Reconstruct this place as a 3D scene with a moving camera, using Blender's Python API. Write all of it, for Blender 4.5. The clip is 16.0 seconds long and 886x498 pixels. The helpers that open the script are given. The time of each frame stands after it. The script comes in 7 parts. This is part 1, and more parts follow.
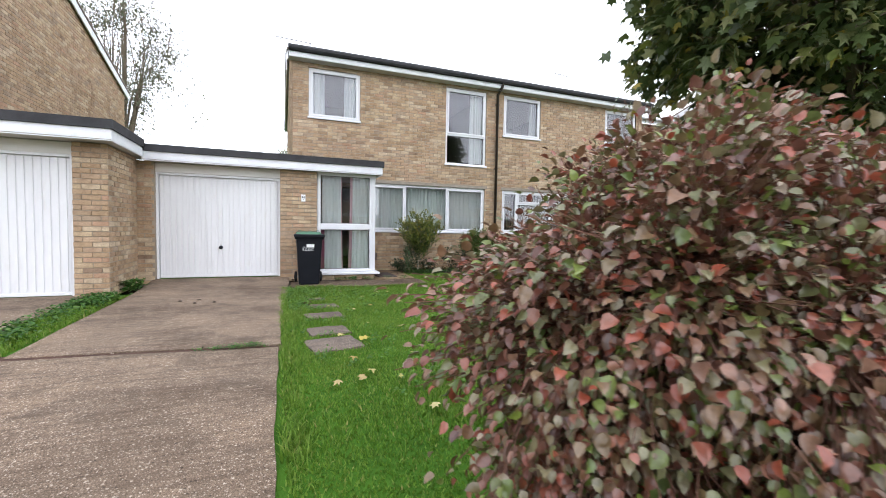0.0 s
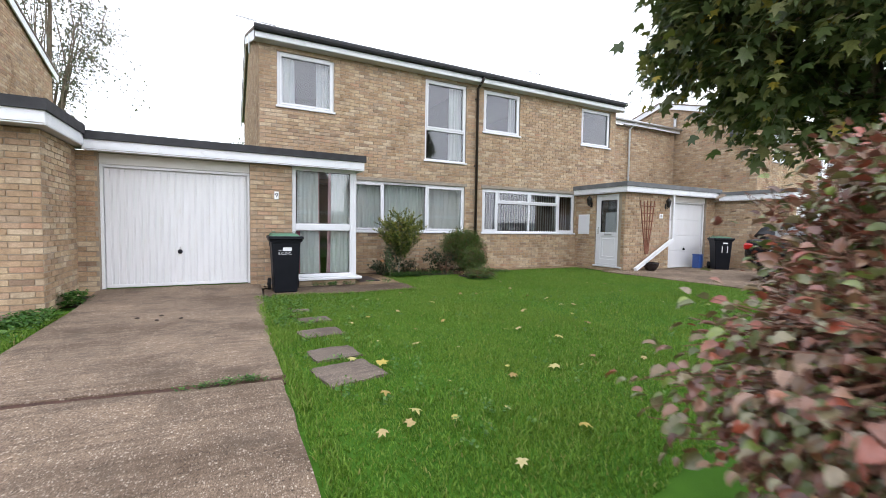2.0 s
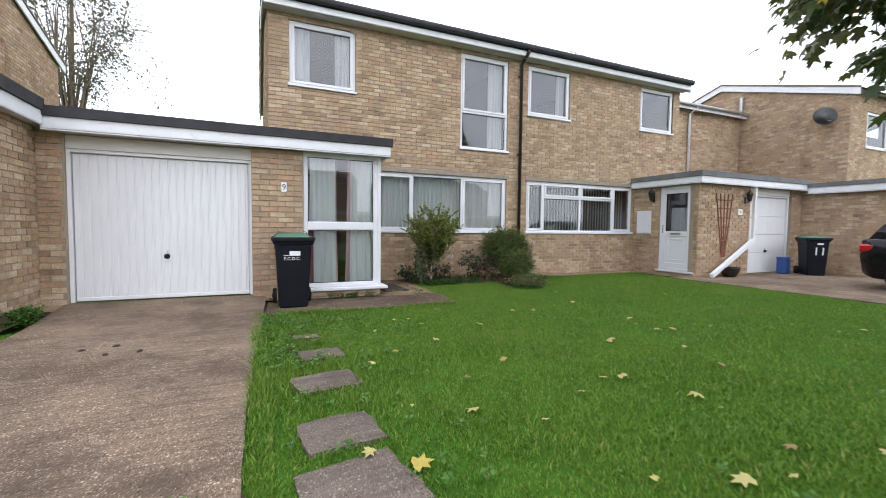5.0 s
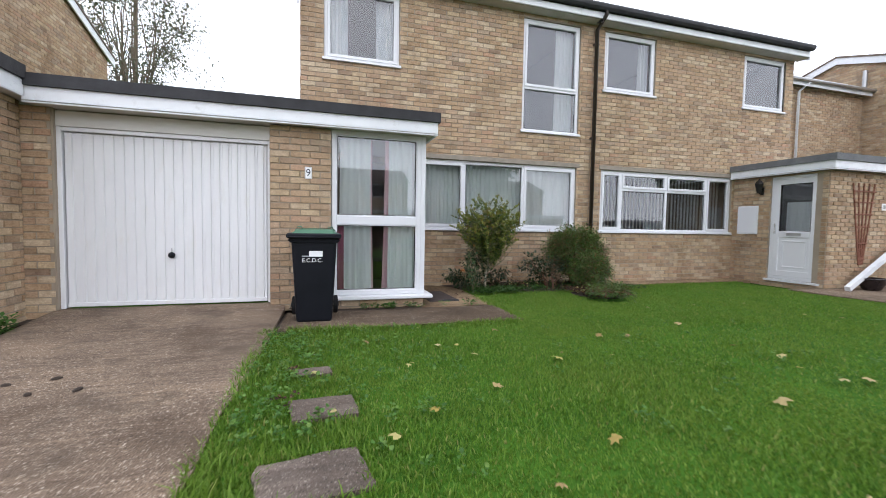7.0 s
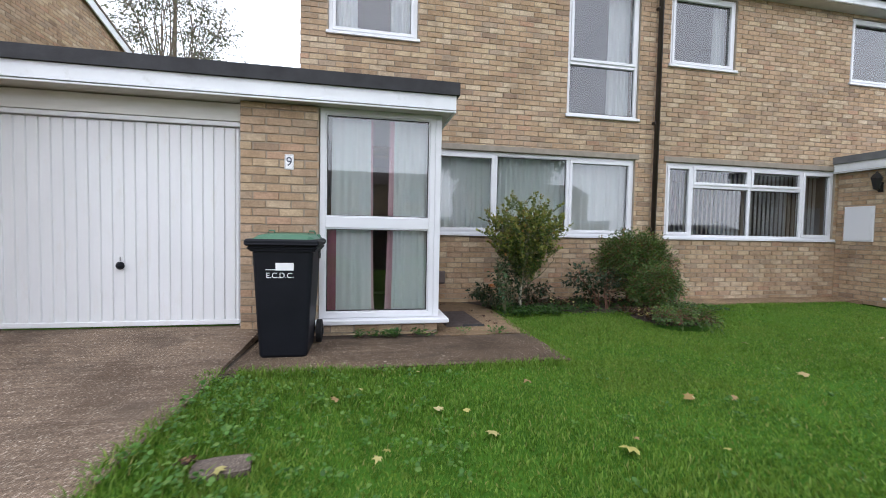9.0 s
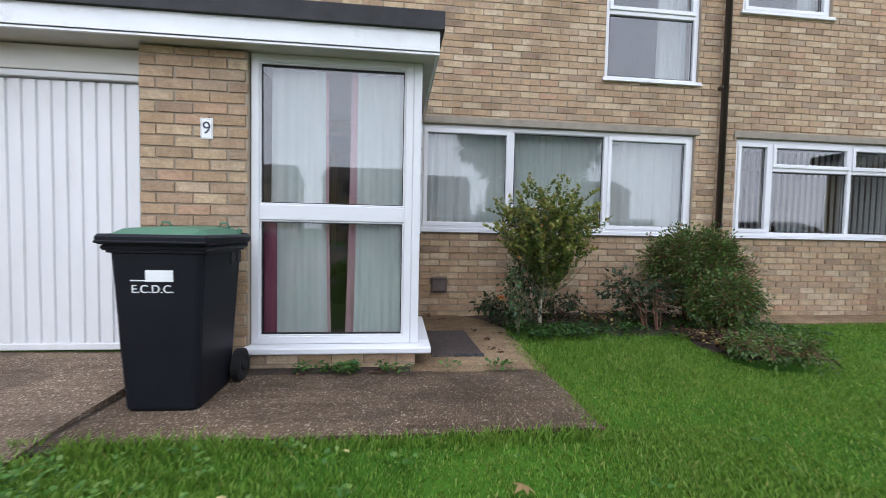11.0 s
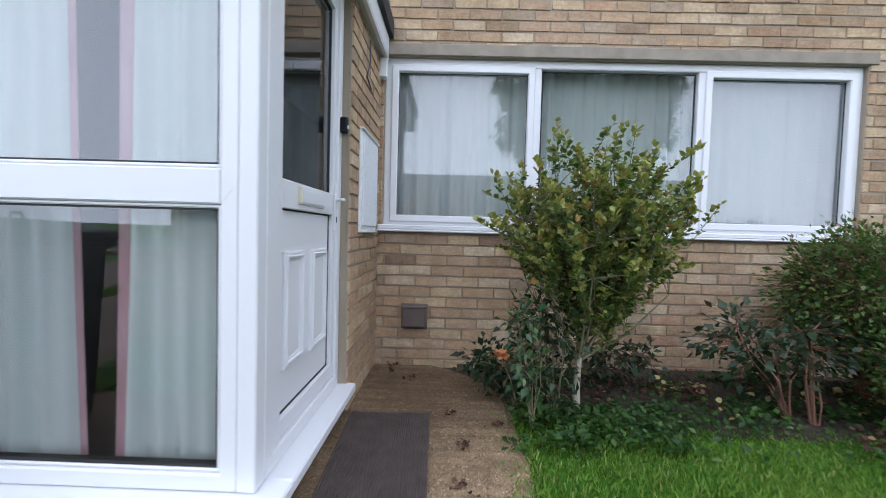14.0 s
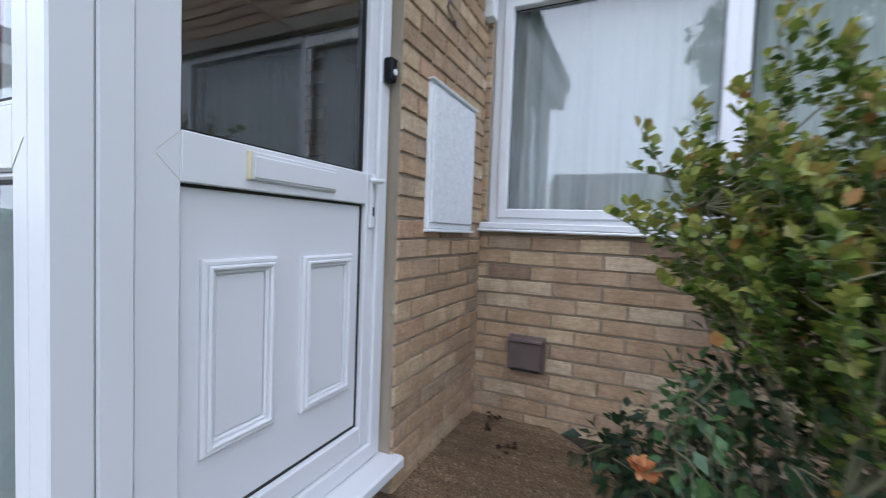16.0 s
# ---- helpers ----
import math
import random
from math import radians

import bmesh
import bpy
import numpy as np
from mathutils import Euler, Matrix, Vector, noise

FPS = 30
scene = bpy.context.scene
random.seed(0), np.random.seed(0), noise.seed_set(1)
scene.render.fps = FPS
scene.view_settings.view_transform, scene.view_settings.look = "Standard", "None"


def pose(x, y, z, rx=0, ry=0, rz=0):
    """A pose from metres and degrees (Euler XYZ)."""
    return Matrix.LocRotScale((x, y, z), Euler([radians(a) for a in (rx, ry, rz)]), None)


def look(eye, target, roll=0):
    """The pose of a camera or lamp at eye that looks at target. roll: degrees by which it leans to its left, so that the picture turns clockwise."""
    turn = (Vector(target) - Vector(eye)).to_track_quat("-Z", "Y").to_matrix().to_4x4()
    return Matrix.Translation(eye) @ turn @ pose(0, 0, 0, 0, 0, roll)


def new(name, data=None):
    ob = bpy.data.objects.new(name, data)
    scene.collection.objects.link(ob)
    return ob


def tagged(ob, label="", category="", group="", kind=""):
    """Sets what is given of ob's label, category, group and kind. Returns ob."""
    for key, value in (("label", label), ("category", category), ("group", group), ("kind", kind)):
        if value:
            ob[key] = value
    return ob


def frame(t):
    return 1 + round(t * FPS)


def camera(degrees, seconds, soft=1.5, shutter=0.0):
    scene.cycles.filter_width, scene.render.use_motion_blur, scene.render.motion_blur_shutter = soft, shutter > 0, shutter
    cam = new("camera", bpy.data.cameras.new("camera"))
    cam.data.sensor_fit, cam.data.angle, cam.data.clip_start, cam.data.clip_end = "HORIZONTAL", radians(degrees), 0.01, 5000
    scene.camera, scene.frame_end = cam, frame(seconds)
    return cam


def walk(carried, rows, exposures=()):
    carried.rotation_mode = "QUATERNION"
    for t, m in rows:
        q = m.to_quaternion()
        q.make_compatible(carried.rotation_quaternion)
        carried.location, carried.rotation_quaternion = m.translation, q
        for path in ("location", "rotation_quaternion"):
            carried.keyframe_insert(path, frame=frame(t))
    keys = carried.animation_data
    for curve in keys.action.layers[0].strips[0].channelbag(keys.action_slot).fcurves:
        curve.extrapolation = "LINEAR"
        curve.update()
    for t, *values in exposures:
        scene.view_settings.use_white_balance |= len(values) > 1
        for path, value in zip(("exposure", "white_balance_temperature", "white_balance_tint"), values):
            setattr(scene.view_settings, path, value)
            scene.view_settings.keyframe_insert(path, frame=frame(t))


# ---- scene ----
cam = camera(93.1, 16.0, 0.9, 0.5)
METRES, EYE, TILT, LEAN, TURN = 9.16, 1.065, 0.0, 0.0, -21.2
ROWS = [
    (0.0, 0.0, 0.0, 0.0, 0.05, -2.69, -1.05),
    (0.5, -0.0188, 0.0111, 0.0008, -1.4, -2.71, -1.17),
    (1.0, -0.0397, 0.0228, 0.0037, -3.04, -2.65, -1.12),
    (1.5, -0.054, 0.0383, 0.0048, -5.02, -2.68, -1.02),
    (2.0, -0.0673, 0.0647, 0.0051, -6.02, -2.94, -0.91),
    (2.5, -0.0761, 0.0877, 0.0051, -6.51, -3.05, -0.8),
    (3.0, -0.0819, 0.1153, 0.0049, -6.88, -3.1, -0.74),
    (5.5, -0.0786, 0.2622, -0.0018, -0.56, -2.88, -0.82),
    (6.0, -0.0789, 0.2962, -0.0046, 1.36, -2.87, -1.09),
    (6.5, -0.0829, 0.3336, -0.0045, 2.91, -2.96, -1.2),
    (7.0, -0.0844, 0.373, -0.0055, 4.49, -2.97, -0.98),
    (7.5, -0.0818, 0.4083, -0.006, 5.87, -2.94, -1.02),
    (8.0, -0.0797, 0.4458, -0.0083, 7.37, -2.91, -1.14),
    (8.5, -0.0776, 0.4748, -0.0055, 8.66, -2.52, -1.18),
    (9.0, -0.0724, 0.5089, -0.006, 10.05, -2.35, -1.12),
    (11.5, -0.0494, 0.6824, -0.0106, 16.21, -2.6, -1.31),
    (12.0, -0.0465, 0.7184, -0.0119, 17.51, -2.56, -1.42),
    (12.5, -0.0457, 0.7529, -0.0119, 18.64, -2.4, -1.51),
    (13.0, -0.0481, 0.7907, -0.0132, 19.88, -2.33, -1.62),
    (13.5, -0.0499, 0.8242, -0.0117, 21.04, -2.32, -1.54),
    (14.0, -0.0494, 0.8591, -0.0109, 22.27, -2.35, -1.61),
    (14.5, -0.0507, 0.8863, -0.012, 24.04, -2.36, -1.73),
    (15.0, -0.0559, 0.9151, -0.0097, 27.75, -2.21, -1.65),
    (15.5, -0.0574, 0.9394, -0.0101, 34.64, -2.34, -1.73),
    (16.0, -0.0618, 0.961, -0.0116, 46.19, -2.61, -2.16),
]
walk(cam, [(t, pose(0, 0, EYE, TILT, LEAN, TURN) @ pose(METRES * x, METRES * y, METRES * z, 90 + pitch, roll, yaw)) for t, x, y, z, yaw, pitch, roll in ROWS],
     exposures=[(0.0, 0.50, 6100, 13), (3.0, 0.41, 6100, 13), (9.0, 0.28, 5950, 13), (12.5, 0.40, 5700, 12), (16.0, 0.51, 5500, 13)])

# ---------------------------------------------------------------- world and light
world = bpy.data.worlds.new("overcast_sky")
scene.world = world
world.use_nodes = True
wn, wl = world.node_tree.nodes, world.node_tree.links
wn.clear()
w_out, w_bg, w_sky, w_mix = wn.new("ShaderNodeOutputWorld"), wn.new("ShaderNodeBackground"), wn.new("ShaderNodeTexSky"), wn.new("ShaderNodeMixRGB")
w_sky.sky_type, w_sky.sun_disc = "NISHITA", False
w_sky.sun_elevation, w_sky.sun_rotation = radians(40), radians(179)
w_sky.dust_density, w_sky.air_density = 3.0, 1.0
w_mix.inputs[0].default_value = 0.88
w_mix.inputs[2].default_value = (13.4, 13.6, 14.0, 1)
w_bg.inputs[1].default_value = 0.12
wl.new(w_sky.outputs[0], w_mix.inputs[1])
wl.new(w_mix.outputs[0], w_bg.inputs[0])
wl.new(w_bg.outputs[0], w_out.inputs[0])
sun = new("sun", bpy.data.lights.new("sun", "SUN"))
sun.data.energy, sun.data.angle, sun.data.color = 1.35, radians(115), (1.0, 0.98, 0.96)
sun.matrix_world = look((0.3, -12, 10.5), (0, 0, 0))
sun.name = "cloud_veiled_sun"


# ---------------------------------------------------------------- geometry helpers
class Geo:
    """Collects faces in the local axes of a face of a building: u along it, d outward, z up."""

    def __init__(self, face=None):
        self.v, self.f, self.face = [], [], face

    def put(self, u, d, z):
        if self.face is None:
            p = (u, d, z)
        else:
            axis, plane, sign = self.face
            p = (u, plane + sign * d, z) if axis == "y" else (plane + sign * d, u, z)
        self.v.append(p)
        return len(self.v) - 1

    def box(self, u0, u1, d0, d1, z0, z1, bevel=0.0):
        if bevel <= 0:
            i = [self.put(u, d, z) for u in (u0, u1) for d in (d0, d1) for z in (z0, z1)]
            self.f += [[i[k] for k in q] for q in ((0, 1, 3, 2), (4, 6, 7, 5), (0, 4, 5, 1), (2, 3, 7, 6), (0, 2, 6, 4), (1, 5, 7, 3))]
            return self
        lo, hi = (u0, d0, z0), (u1, d1, z1)
        c = {}
        for s in [(a, b, e) for a in (0, 1) for b in (0, 1) for e in (0, 1)]:
            for k in range(3):
                p = [(hi[j] if s[j] else lo[j]) + (0 if j == k else (-bevel if s[j] else bevel)) for j in range(3)]
                c[s, k] = self.put(*p)
        for k in range(3):
            a, b = [j for j in range(3) if j != k]
            for side in (0, 1):
                ring = []
                for sa, sb in ((0, 0), (1, 0), (1, 1), (0, 1)):
                    s = [0, 0, 0]
                    s[k], s[a], s[b] = side, sa, sb
                    ring.append(c[tuple(s), k])
                self.f.append(ring)
            for sa in (0, 1):
                for sb in (0, 1):
                    s0, s1 = [0, 0, 0], [0, 0, 0]
                    s0[a] = s1[a] = sa
                    s0[b] = s1[b] = sb
                    s1[k] = 1
                    s0, s1 = tuple(s0), tuple(s1)
                    self.f.append([c[s0, a], c[s1, a], c[s1, b], c[s0, b]])
        for s in [(a, b, e) for a in (0, 1) for b in (0, 1) for e in (0, 1)]:
            self.f.append([c[s, 0], c[s, 1], c[s, 2]])
        return self

    def prism(self, outline, d0, d1):
        """Outline in (u, z), pushed from d0 to d1."""
        n = len(outline)
        a = [self.put(u, d0, z) for u, z in outline]
        b = [self.put(u, d1, z) for u, z in outline]
        self.f += [a[::-1], b] + [[a[k], a[(k + 1) % n], b[(k + 1) % n], b[k]] for k in range(n)]
        return self

    def slab(self, outline, z0, z1):
        """Outline in (u, d), from z0 up to z1."""
        n = len(outline)
        a = [self.put(u, d, z0) for u, d in outline]
        b = [self.put(u, d, z1) for u, d in outline]
        self.f += [a[::-1], b] + [[a[k], a[(k + 1) % n], b[(k + 1) % n], b[k]] for k in range(n)]
        return self

    def tube(self, points, radii, n=8, caps=True):
        pts = [Vector(p) for p in points]
        if isinstance(radii, (int, float)):
            radii = [radii] * len(pts)
        rings = []
        for i, p in enumerate(pts):
            t = (pts[min(i + 1, len(pts) - 1)] - pts[max(i - 1, 0)]).normalized()
            side = t.cross(Vector((0.31, 0.17, 0.93)) if abs(t.z) < 0.9 else Vector((1, 0.1, 0))).normalized()
            up = side.cross(t)
            rings.append([self.put(*(p + radii[i] * (math.cos(2 * math.pi * k / n) * side + math.sin(2 * math.pi * k / n) * up))) for k in range(n)])
        for a, b in zip(rings, rings[1:]):
            self.f += [[a[k], a[(k + 1) % n], b[(k + 1) % n], b[k]] for k in range(n)]
        if caps:
            self.f += [rings[0][::-1], rings[-1]]
        return self

    def lathe(self, profile, centre, n=20, axis=(0, 0, 1)):
        """Profile of (radius, height) turned about an axis through centre."""
        ax = Vector(axis).normalized()
        side = ax.cross(Vector((1, 0, 0)) if abs(ax.x) < 0.9 else Vector((0, 1, 0))).normalized()
        up = ax.cross(side)
        c = Vector(centre)
        rings = [[self.put(*(c + h * ax + r * (math.cos(2 * math.pi * k / n) * side + math.sin(2 * math.pi * k / n) * up))) for k in range(n)] for r, h in profile]
        for a, b in zip(rings, rings[1:]):
            self.f += [[a[k], a[(k + 1) % n], b[(k + 1) % n], b[k]] for k in range(n)]
        self.f += [rings[0][::-1], rings[-1]]
        return self

    def sheet(self, rows):
        """A grid of points, row by row."""
        ids = [[self.put(*p) for p in row] for row in rows]
        for a, b in zip(ids, ids[1:]):
            self.f += [[a[k], a[k + 1], b[k + 1], b[k]] for k in range(len(a) - 1)]
        return self

    def mesh(self, name, smooth=False):
        me = bpy.data.meshes.new(name)
        me.from_pydata(self.v, [], self.f)
        if len(self.f) < 6000:
            bm = bmesh.new()
            bm.from_mesh(me)
            bmesh.ops.recalc_face_normals(bm, faces=bm.faces)
            bm.to_mesh(me)
            bm.free()
        if smooth:
            me.shade_smooth()
        return me


def part(name, geo, material, parent=None, label="", smooth=False):
    """Links a Geo (or a mesh) as one mesh object, under a thing or a part."""
    me = geo.mesh(name, smooth) if isinstance(geo, Geo) else geo
    if material is not None and not me.materials:
        me.materials.append(material)
    ob = new(name, me)
    if parent is not None:
        ob.parent = parent
    if label:
        ob["label"] = label
    return ob


def thing(name, at=(0, 0, 0), **tags):
    ob = new(name)
    ob.empty_display_size = 0.1
    ob.location = at
    return tagged(ob, **tags)


def mesh_from_arrays(name, verts, faces, material, smooth=False):
    """A mesh out of numpy arrays: verts (n, 3) and faces (m, k), all of k corners."""
    me = bpy.data.meshes.new(name)
    m, k = faces.shape
    me.vertices.add(len(verts))
    me.vertices.foreach_set("co", np.asarray(verts, np.float32).ravel())
    me.loops.add(m * k)
    me.loops.foreach_set("vertex_index", np.asarray(faces, np.int32).ravel())
    me.polygons.add(m)
    me.polygons.foreach_set("loop_start", np.arange(0, m * k, k, dtype=np.int32))
    me.update(calc_edges=True)
    me.validate()
    me.materials.append(material)
    if smooth:
        me.shade_smooth()
    return me


def scatter(name, tv, tf, places, turns, sizes, material):
    """Copies of one small template (verts, faces) at many places, as one mesh."""
    tv, tf = np.asarray(tv, float), np.asarray(tf, int)
    v = np.einsum("nij,kj->nki", turns, tv) * sizes[:, None, None] + places[:, None, :]
    f = tf[None] + (np.arange(len(places)) * len(tv))[:, None, None]
    return mesh_from_arrays(name, v.reshape(-1, 3), f.reshape(-1, tf.shape[1]), material)


def turns_from(forward, normal, rng):
    """Turn matrices whose y axis is forward and whose z axis leans to normal."""
    y = forward / np.linalg.norm(forward, axis=1, keepdims=True)
    x = np.cross(y, normal)
    x /= np.maximum(np.linalg.norm(x, axis=1, keepdims=True), 1e-6)
    z = np.cross(x, y)
    return np.stack([x, y, z], axis=2)


# ---------------------------------------------------------------- materials
def material(name):
    mat = bpy.data.materials.new(name)
    mat.use_nodes = True
    n = mat.node_tree.nodes
    return mat, n, mat.node_tree.links, n["Principled BSDF"]


def ramp(n, stops, mode="LINEAR"):
    r = n.new("ShaderNodeValToRGB")
    r.color_ramp.interpolation = mode
    while len(r.color_ramp.elements) < len(stops):
        r.color_ramp.elements.new(0.5)
    for e, (p, c) in zip(r.color_ramp.elements, stops):
        e.position, e.color = p, (*c, 1)
    return r


def coords(n, l, scale=(1, 1, 1)):
    """Object-space coordinates: everything that needs them is built in world metres."""
    g, m = n.new("ShaderNodeNewGeometry"), n.new("ShaderNodeMapping")
    m.inputs["Scale"].default_value = scale
    l.new(g.outputs["Position"], m.inputs["Vector"])
    return m.outputs["Vector"]


def noise_tex(n, l, vec, scale, detail=4.0, rough=0.6):
    t = n.new("ShaderNodeTexNoise")
    t.inputs["Scale"].default_value, t.inputs["Detail"].default_value, t.inputs["Roughness"].default_value = scale, detail, rough
    l.new(vec, t.inputs["Vector"])
    return t.outputs["Fac"]


def mix_rgb(n, l, fac, a, b, blend="MIX"):
    m = n.new("ShaderNodeMixRGB")
    m.blend_type = blend
    for i, v in ((0, fac), (1, a), (2, b)):
        if isinstance(v, (int, float)):
            m.inputs[i].default_value = v
        elif isinstance(v, tuple):
            m.inputs[i].default_value = (*v, 1)
        else:
            l.new(v, m.inputs[i])
    return m.outputs[0]


def bump(n, l, height, bsdf, strength=0.4, distance=0.005):
    b = n.new("ShaderNodeBump")
    b.inputs["Strength"].default_value, b.inputs["Distance"].default_value = strength, distance
    l.new(height, b.inputs["Height"])
    l.new(b.outputs[0], bsdf.inputs["Normal"])


def surface(name, c0, c1, scale=6.0, fine=90.0, rough=0.6, metal=0.0, bumps=0.3, depth=0.003, dirt=None, stretch=(1, 1, 1), spec=0.5):
    """A plain painted, plastic or mineral surface with variation at two scales."""
    mat, n, l, b = material(name)
    vec = coords(n, l, stretch)
    big, small = noise_tex(n, l, vec, scale), noise_tex(n, l, vec, fine, 3.0)
    r = ramp(n, [(0.3, c0), (0.7, c1)])
    l.new(big, r.inputs[0])
    col = mix_rgb(n, l, 0.25, r.outputs[0], mix_rgb(n, l, small, c0, c1))
    if dirt:
        d = ramp(n, [(0.56, (0, 0, 0)), (0.72, (1, 1, 1))])
        l.new(noise_tex(n, l, vec, scale * 2.3, 6.0, 0.7), d.inputs[0])
        col = mix_rgb(n, l, mix_rgb(n, l, 0.65, (0, 0, 0), d.outputs[0]), col, dirt)
    l.new(col, b.inputs["Base Color"])
    rr = n.new("ShaderNodeMapRange")
    rr.inputs["To Min"].default_value, rr.inputs["To Max"].default_value = max(rough - 0.1, 0.02), min(rough + 0.12, 1)
    l.new(small, rr.inputs["Value"])
    l.new(rr.outputs[0], b.inputs["Roughness"])
    b.inputs["Metallic"].default_value, b.inputs["Specular IOR Level"].default_value = metal, spec
    if bumps:
        bump(n, l, small, b, bumps, depth)
    return mat


BRICK_TONES = [(0.0, (0.42, 0.305, 0.195)), (0.14, (0.51, 0.40, 0.265)), (0.30, (0.45, 0.325, 0.21)), (0.46, (0.54, 0.44, 0.315)),
               (0.60, (0.42, 0.305, 0.21)), (0.71, (0.46, 0.342, 0.235)), (0.81, (0.34, 0.25, 0.165)), (0.875, (0.38, 0.30, 0.22)), (0.945, (0.45, 0.295, 0.20)), (0.98, (0.29, 0.21, 0.15))]


def brick_material(name, single, wash=(0.43, 0.322, 0.225), amount=0.0):
    """Buff stock bricks. single: one brick an object; otherwise islands of one mesh."""
    mat, n, l, b = material(name)
    if single:
        rnd = n.new("ShaderNodeObjectInfo").outputs["Random"]
    else:
        rnd = n.new("ShaderNodeNewGeometry").outputs["Random Per Island"]
    r = ramp(n, BRICK_TONES, "CONSTANT")
    l.new(rnd, r.inputs[0])
    vec = coords(n, l)
    patch = ramp(n, [(0.42, (0, 0, 0)), (0.66, (1, 1, 1))])
    l.new(noise_tex(n, l, vec, 0.55, 3.0), patch.inputs[0])
    col = mix_rgb(n, l, mix_rgb(n, l, 0.34 + amount, (0, 0, 0), patch.outputs[0]), r.outputs[0], wash)
    grime = ramp(n, [(0.50, (1, 1, 1)), (0.70, (0.66, 0.63, 0.60))])
    l.new(noise_tex(n, l, coords(n, l, (1.6, 1.6, 0.8)), 1.3, 6.0, 0.68), grime.inputs[0])
    col = mix_rgb(n, l, 0.85, col, grime.outputs[0], "MULTIPLY")
    face_var = ramp(n, [(0.35, (0.80, 0.77, 0.74)), (0.65, (1.08, 1.08, 1.08))])
    l.new(noise_tex(n, l, vec, 11.0, 4.0, 0.65), face_var.inputs[0])
    col = mix_rgb(n, l, 0.8, col, face_var.outputs[0], "MULTIPLY")
    grain = noise_tex(n, l, vec, 60.0, 6.0, 0.75)
    g = ramp(n, [(0.3, (0.62, 0.60, 0.58)), (0.6, (1.08, 1.06, 1.03))])
    l.new(grain, g.inputs[0])
    col = mix_rgb(n, l, 0.75, col, g.outputs[0], "MULTIPLY")
    drag = noise_tex(n, l, coords(n, l, (9, 9, 120)), 1.0, 4.0, 0.6)
    dr = ramp(n, [(0.35, (0.72, 0.70, 0.68)), (0.6, (1.05, 1.05, 1.05))])
    l.new(drag, dr.inputs[0])
    col = mix_rgb(n, l, 0.5, col, dr.outputs[0], "MULTIPLY")
    l.new(col, b.inputs["Base Color"])
    b.inputs["Roughness"].default_value = 0.92
    b.inputs["Specular IOR Level"].default_value = 0.2
    bump(n, l, grain, b, 0.6, 0.004)
    return mat


M_BRICK, M_BRICKS = brick_material("brick_single", True), brick_material("brickwork_joined", False)
M_MORTAR = surface("mortar", (0.23, 0.19, 0.145), (0.36, 0.305, 0.235), 1.7, 140.0, 0.95, bumps=0.6)
M_UPVC = surface("white_upvc", (0.655, 0.665, 0.69), (0.68, 0.69, 0.715), 0.7, 0.9, 0.28, bumps=0)
M_UPVC.node_tree.links.remove(M_UPVC.node_tree.nodes["Principled BSDF"].inputs["Roughness"].links[0])
M_UPVC.node_tree.nodes["Principled BSDF"].inputs["Roughness"].default_value = 0.34
M_PAINT = surface("white_fascia_paint", (0.68, 0.70, 0.73), (0.78, 0.80, 0.82), 3.0, 60.0, 0.45, bumps=0.08, dirt=(0.55, 0.56, 0.55))
M_FLAKY = surface("flaking_white_paint", (0.66, 0.69, 0.72), (0.76, 0.78, 0.80), 5.0, 70.0, 0.6, bumps=0.3, dirt=(0.42, 0.45, 0.47), stretch=(1, 1, 2))
M_MOTTLED = surface("mottled_meter_paint", (0.60, 0.63, 0.66), (0.76, 0.78, 0.80), 26.0, 90.0, 0.6, bumps=0.3, dirt=(0.30, 0.32, 0.33), stretch=(1, 1, 1.4))
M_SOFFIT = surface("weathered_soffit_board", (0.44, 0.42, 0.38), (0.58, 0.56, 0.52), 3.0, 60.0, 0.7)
M_FELT = surface("black_roof_felt", (0.018, 0.018, 0.02), (0.045, 0.045, 0.05), 5.0, 160.0, 0.85, bumps=0.5)
M_GREYFELT = surface("grey_roof_felt", (0.10, 0.105, 0.11), (0.16, 0.165, 0.17), 5.0, 160.0, 0.85, bumps=0.5)
M_TILE = surface("brown_roof_tile", (0.10, 0.075, 0.06), (0.19, 0.15, 0.12), 3.0, 40.0, 0.85, bumps=0.5)
M_GARAGE = surface("white_painted_steel", (0.66, 0.67, 0.685), (0.73, 0.74, 0.755), 1.5, 30.0, 0.38, bumps=0.05, dirt=(0.64, 0.63, 0.60), stretch=(2, 2, 0.6))
M_LINTEL = surface("painted_timber_board", (0.62, 0.61, 0.57), (0.72, 0.71, 0.68), 3.0, 60.0, 0.6, stretch=(1, 1, 8))
M_CONCRETE_LINTEL = surface("grey_lintel", (0.20, 0.175, 0.14), (0.31, 0.27, 0.22), 8.0, 120.0, 0.9, bumps=0.5)
M_BLACK = surface("black_plastic", (0.006, 0.007, 0.010), (0.010, 0.011, 0.015), 4.0, 200.0, 0.45, bumps=0.12, depth=0.001, spec=0.14)
M_GASKET = surface("black_rubber", (0.012, 0.012, 0.012), (0.02, 0.02, 0.02), 5.0, 80.0, 0.7)
M_GREEN = surface("green_plastic", (0.045, 0.125, 0.075), (0.07, 0.17, 0.105), 5.0, 150.0, 0.5, bumps=0.1, dirt=(0.12, 0.19, 0.14))
# Room surfaces coloured dark: the dimness behind the panes is in the colour.
M_DIM_ROOM = surface("room_wall", (0.14, 0.135, 0.13), (0.18, 0.175, 0.17), 1.0, 20.0, 0.9)
M_CARPET = surface("dark_carpet", (0.09, 0.08, 0.07), (0.13, 0.12, 0.10), 2.0, 200.0, 0.95)
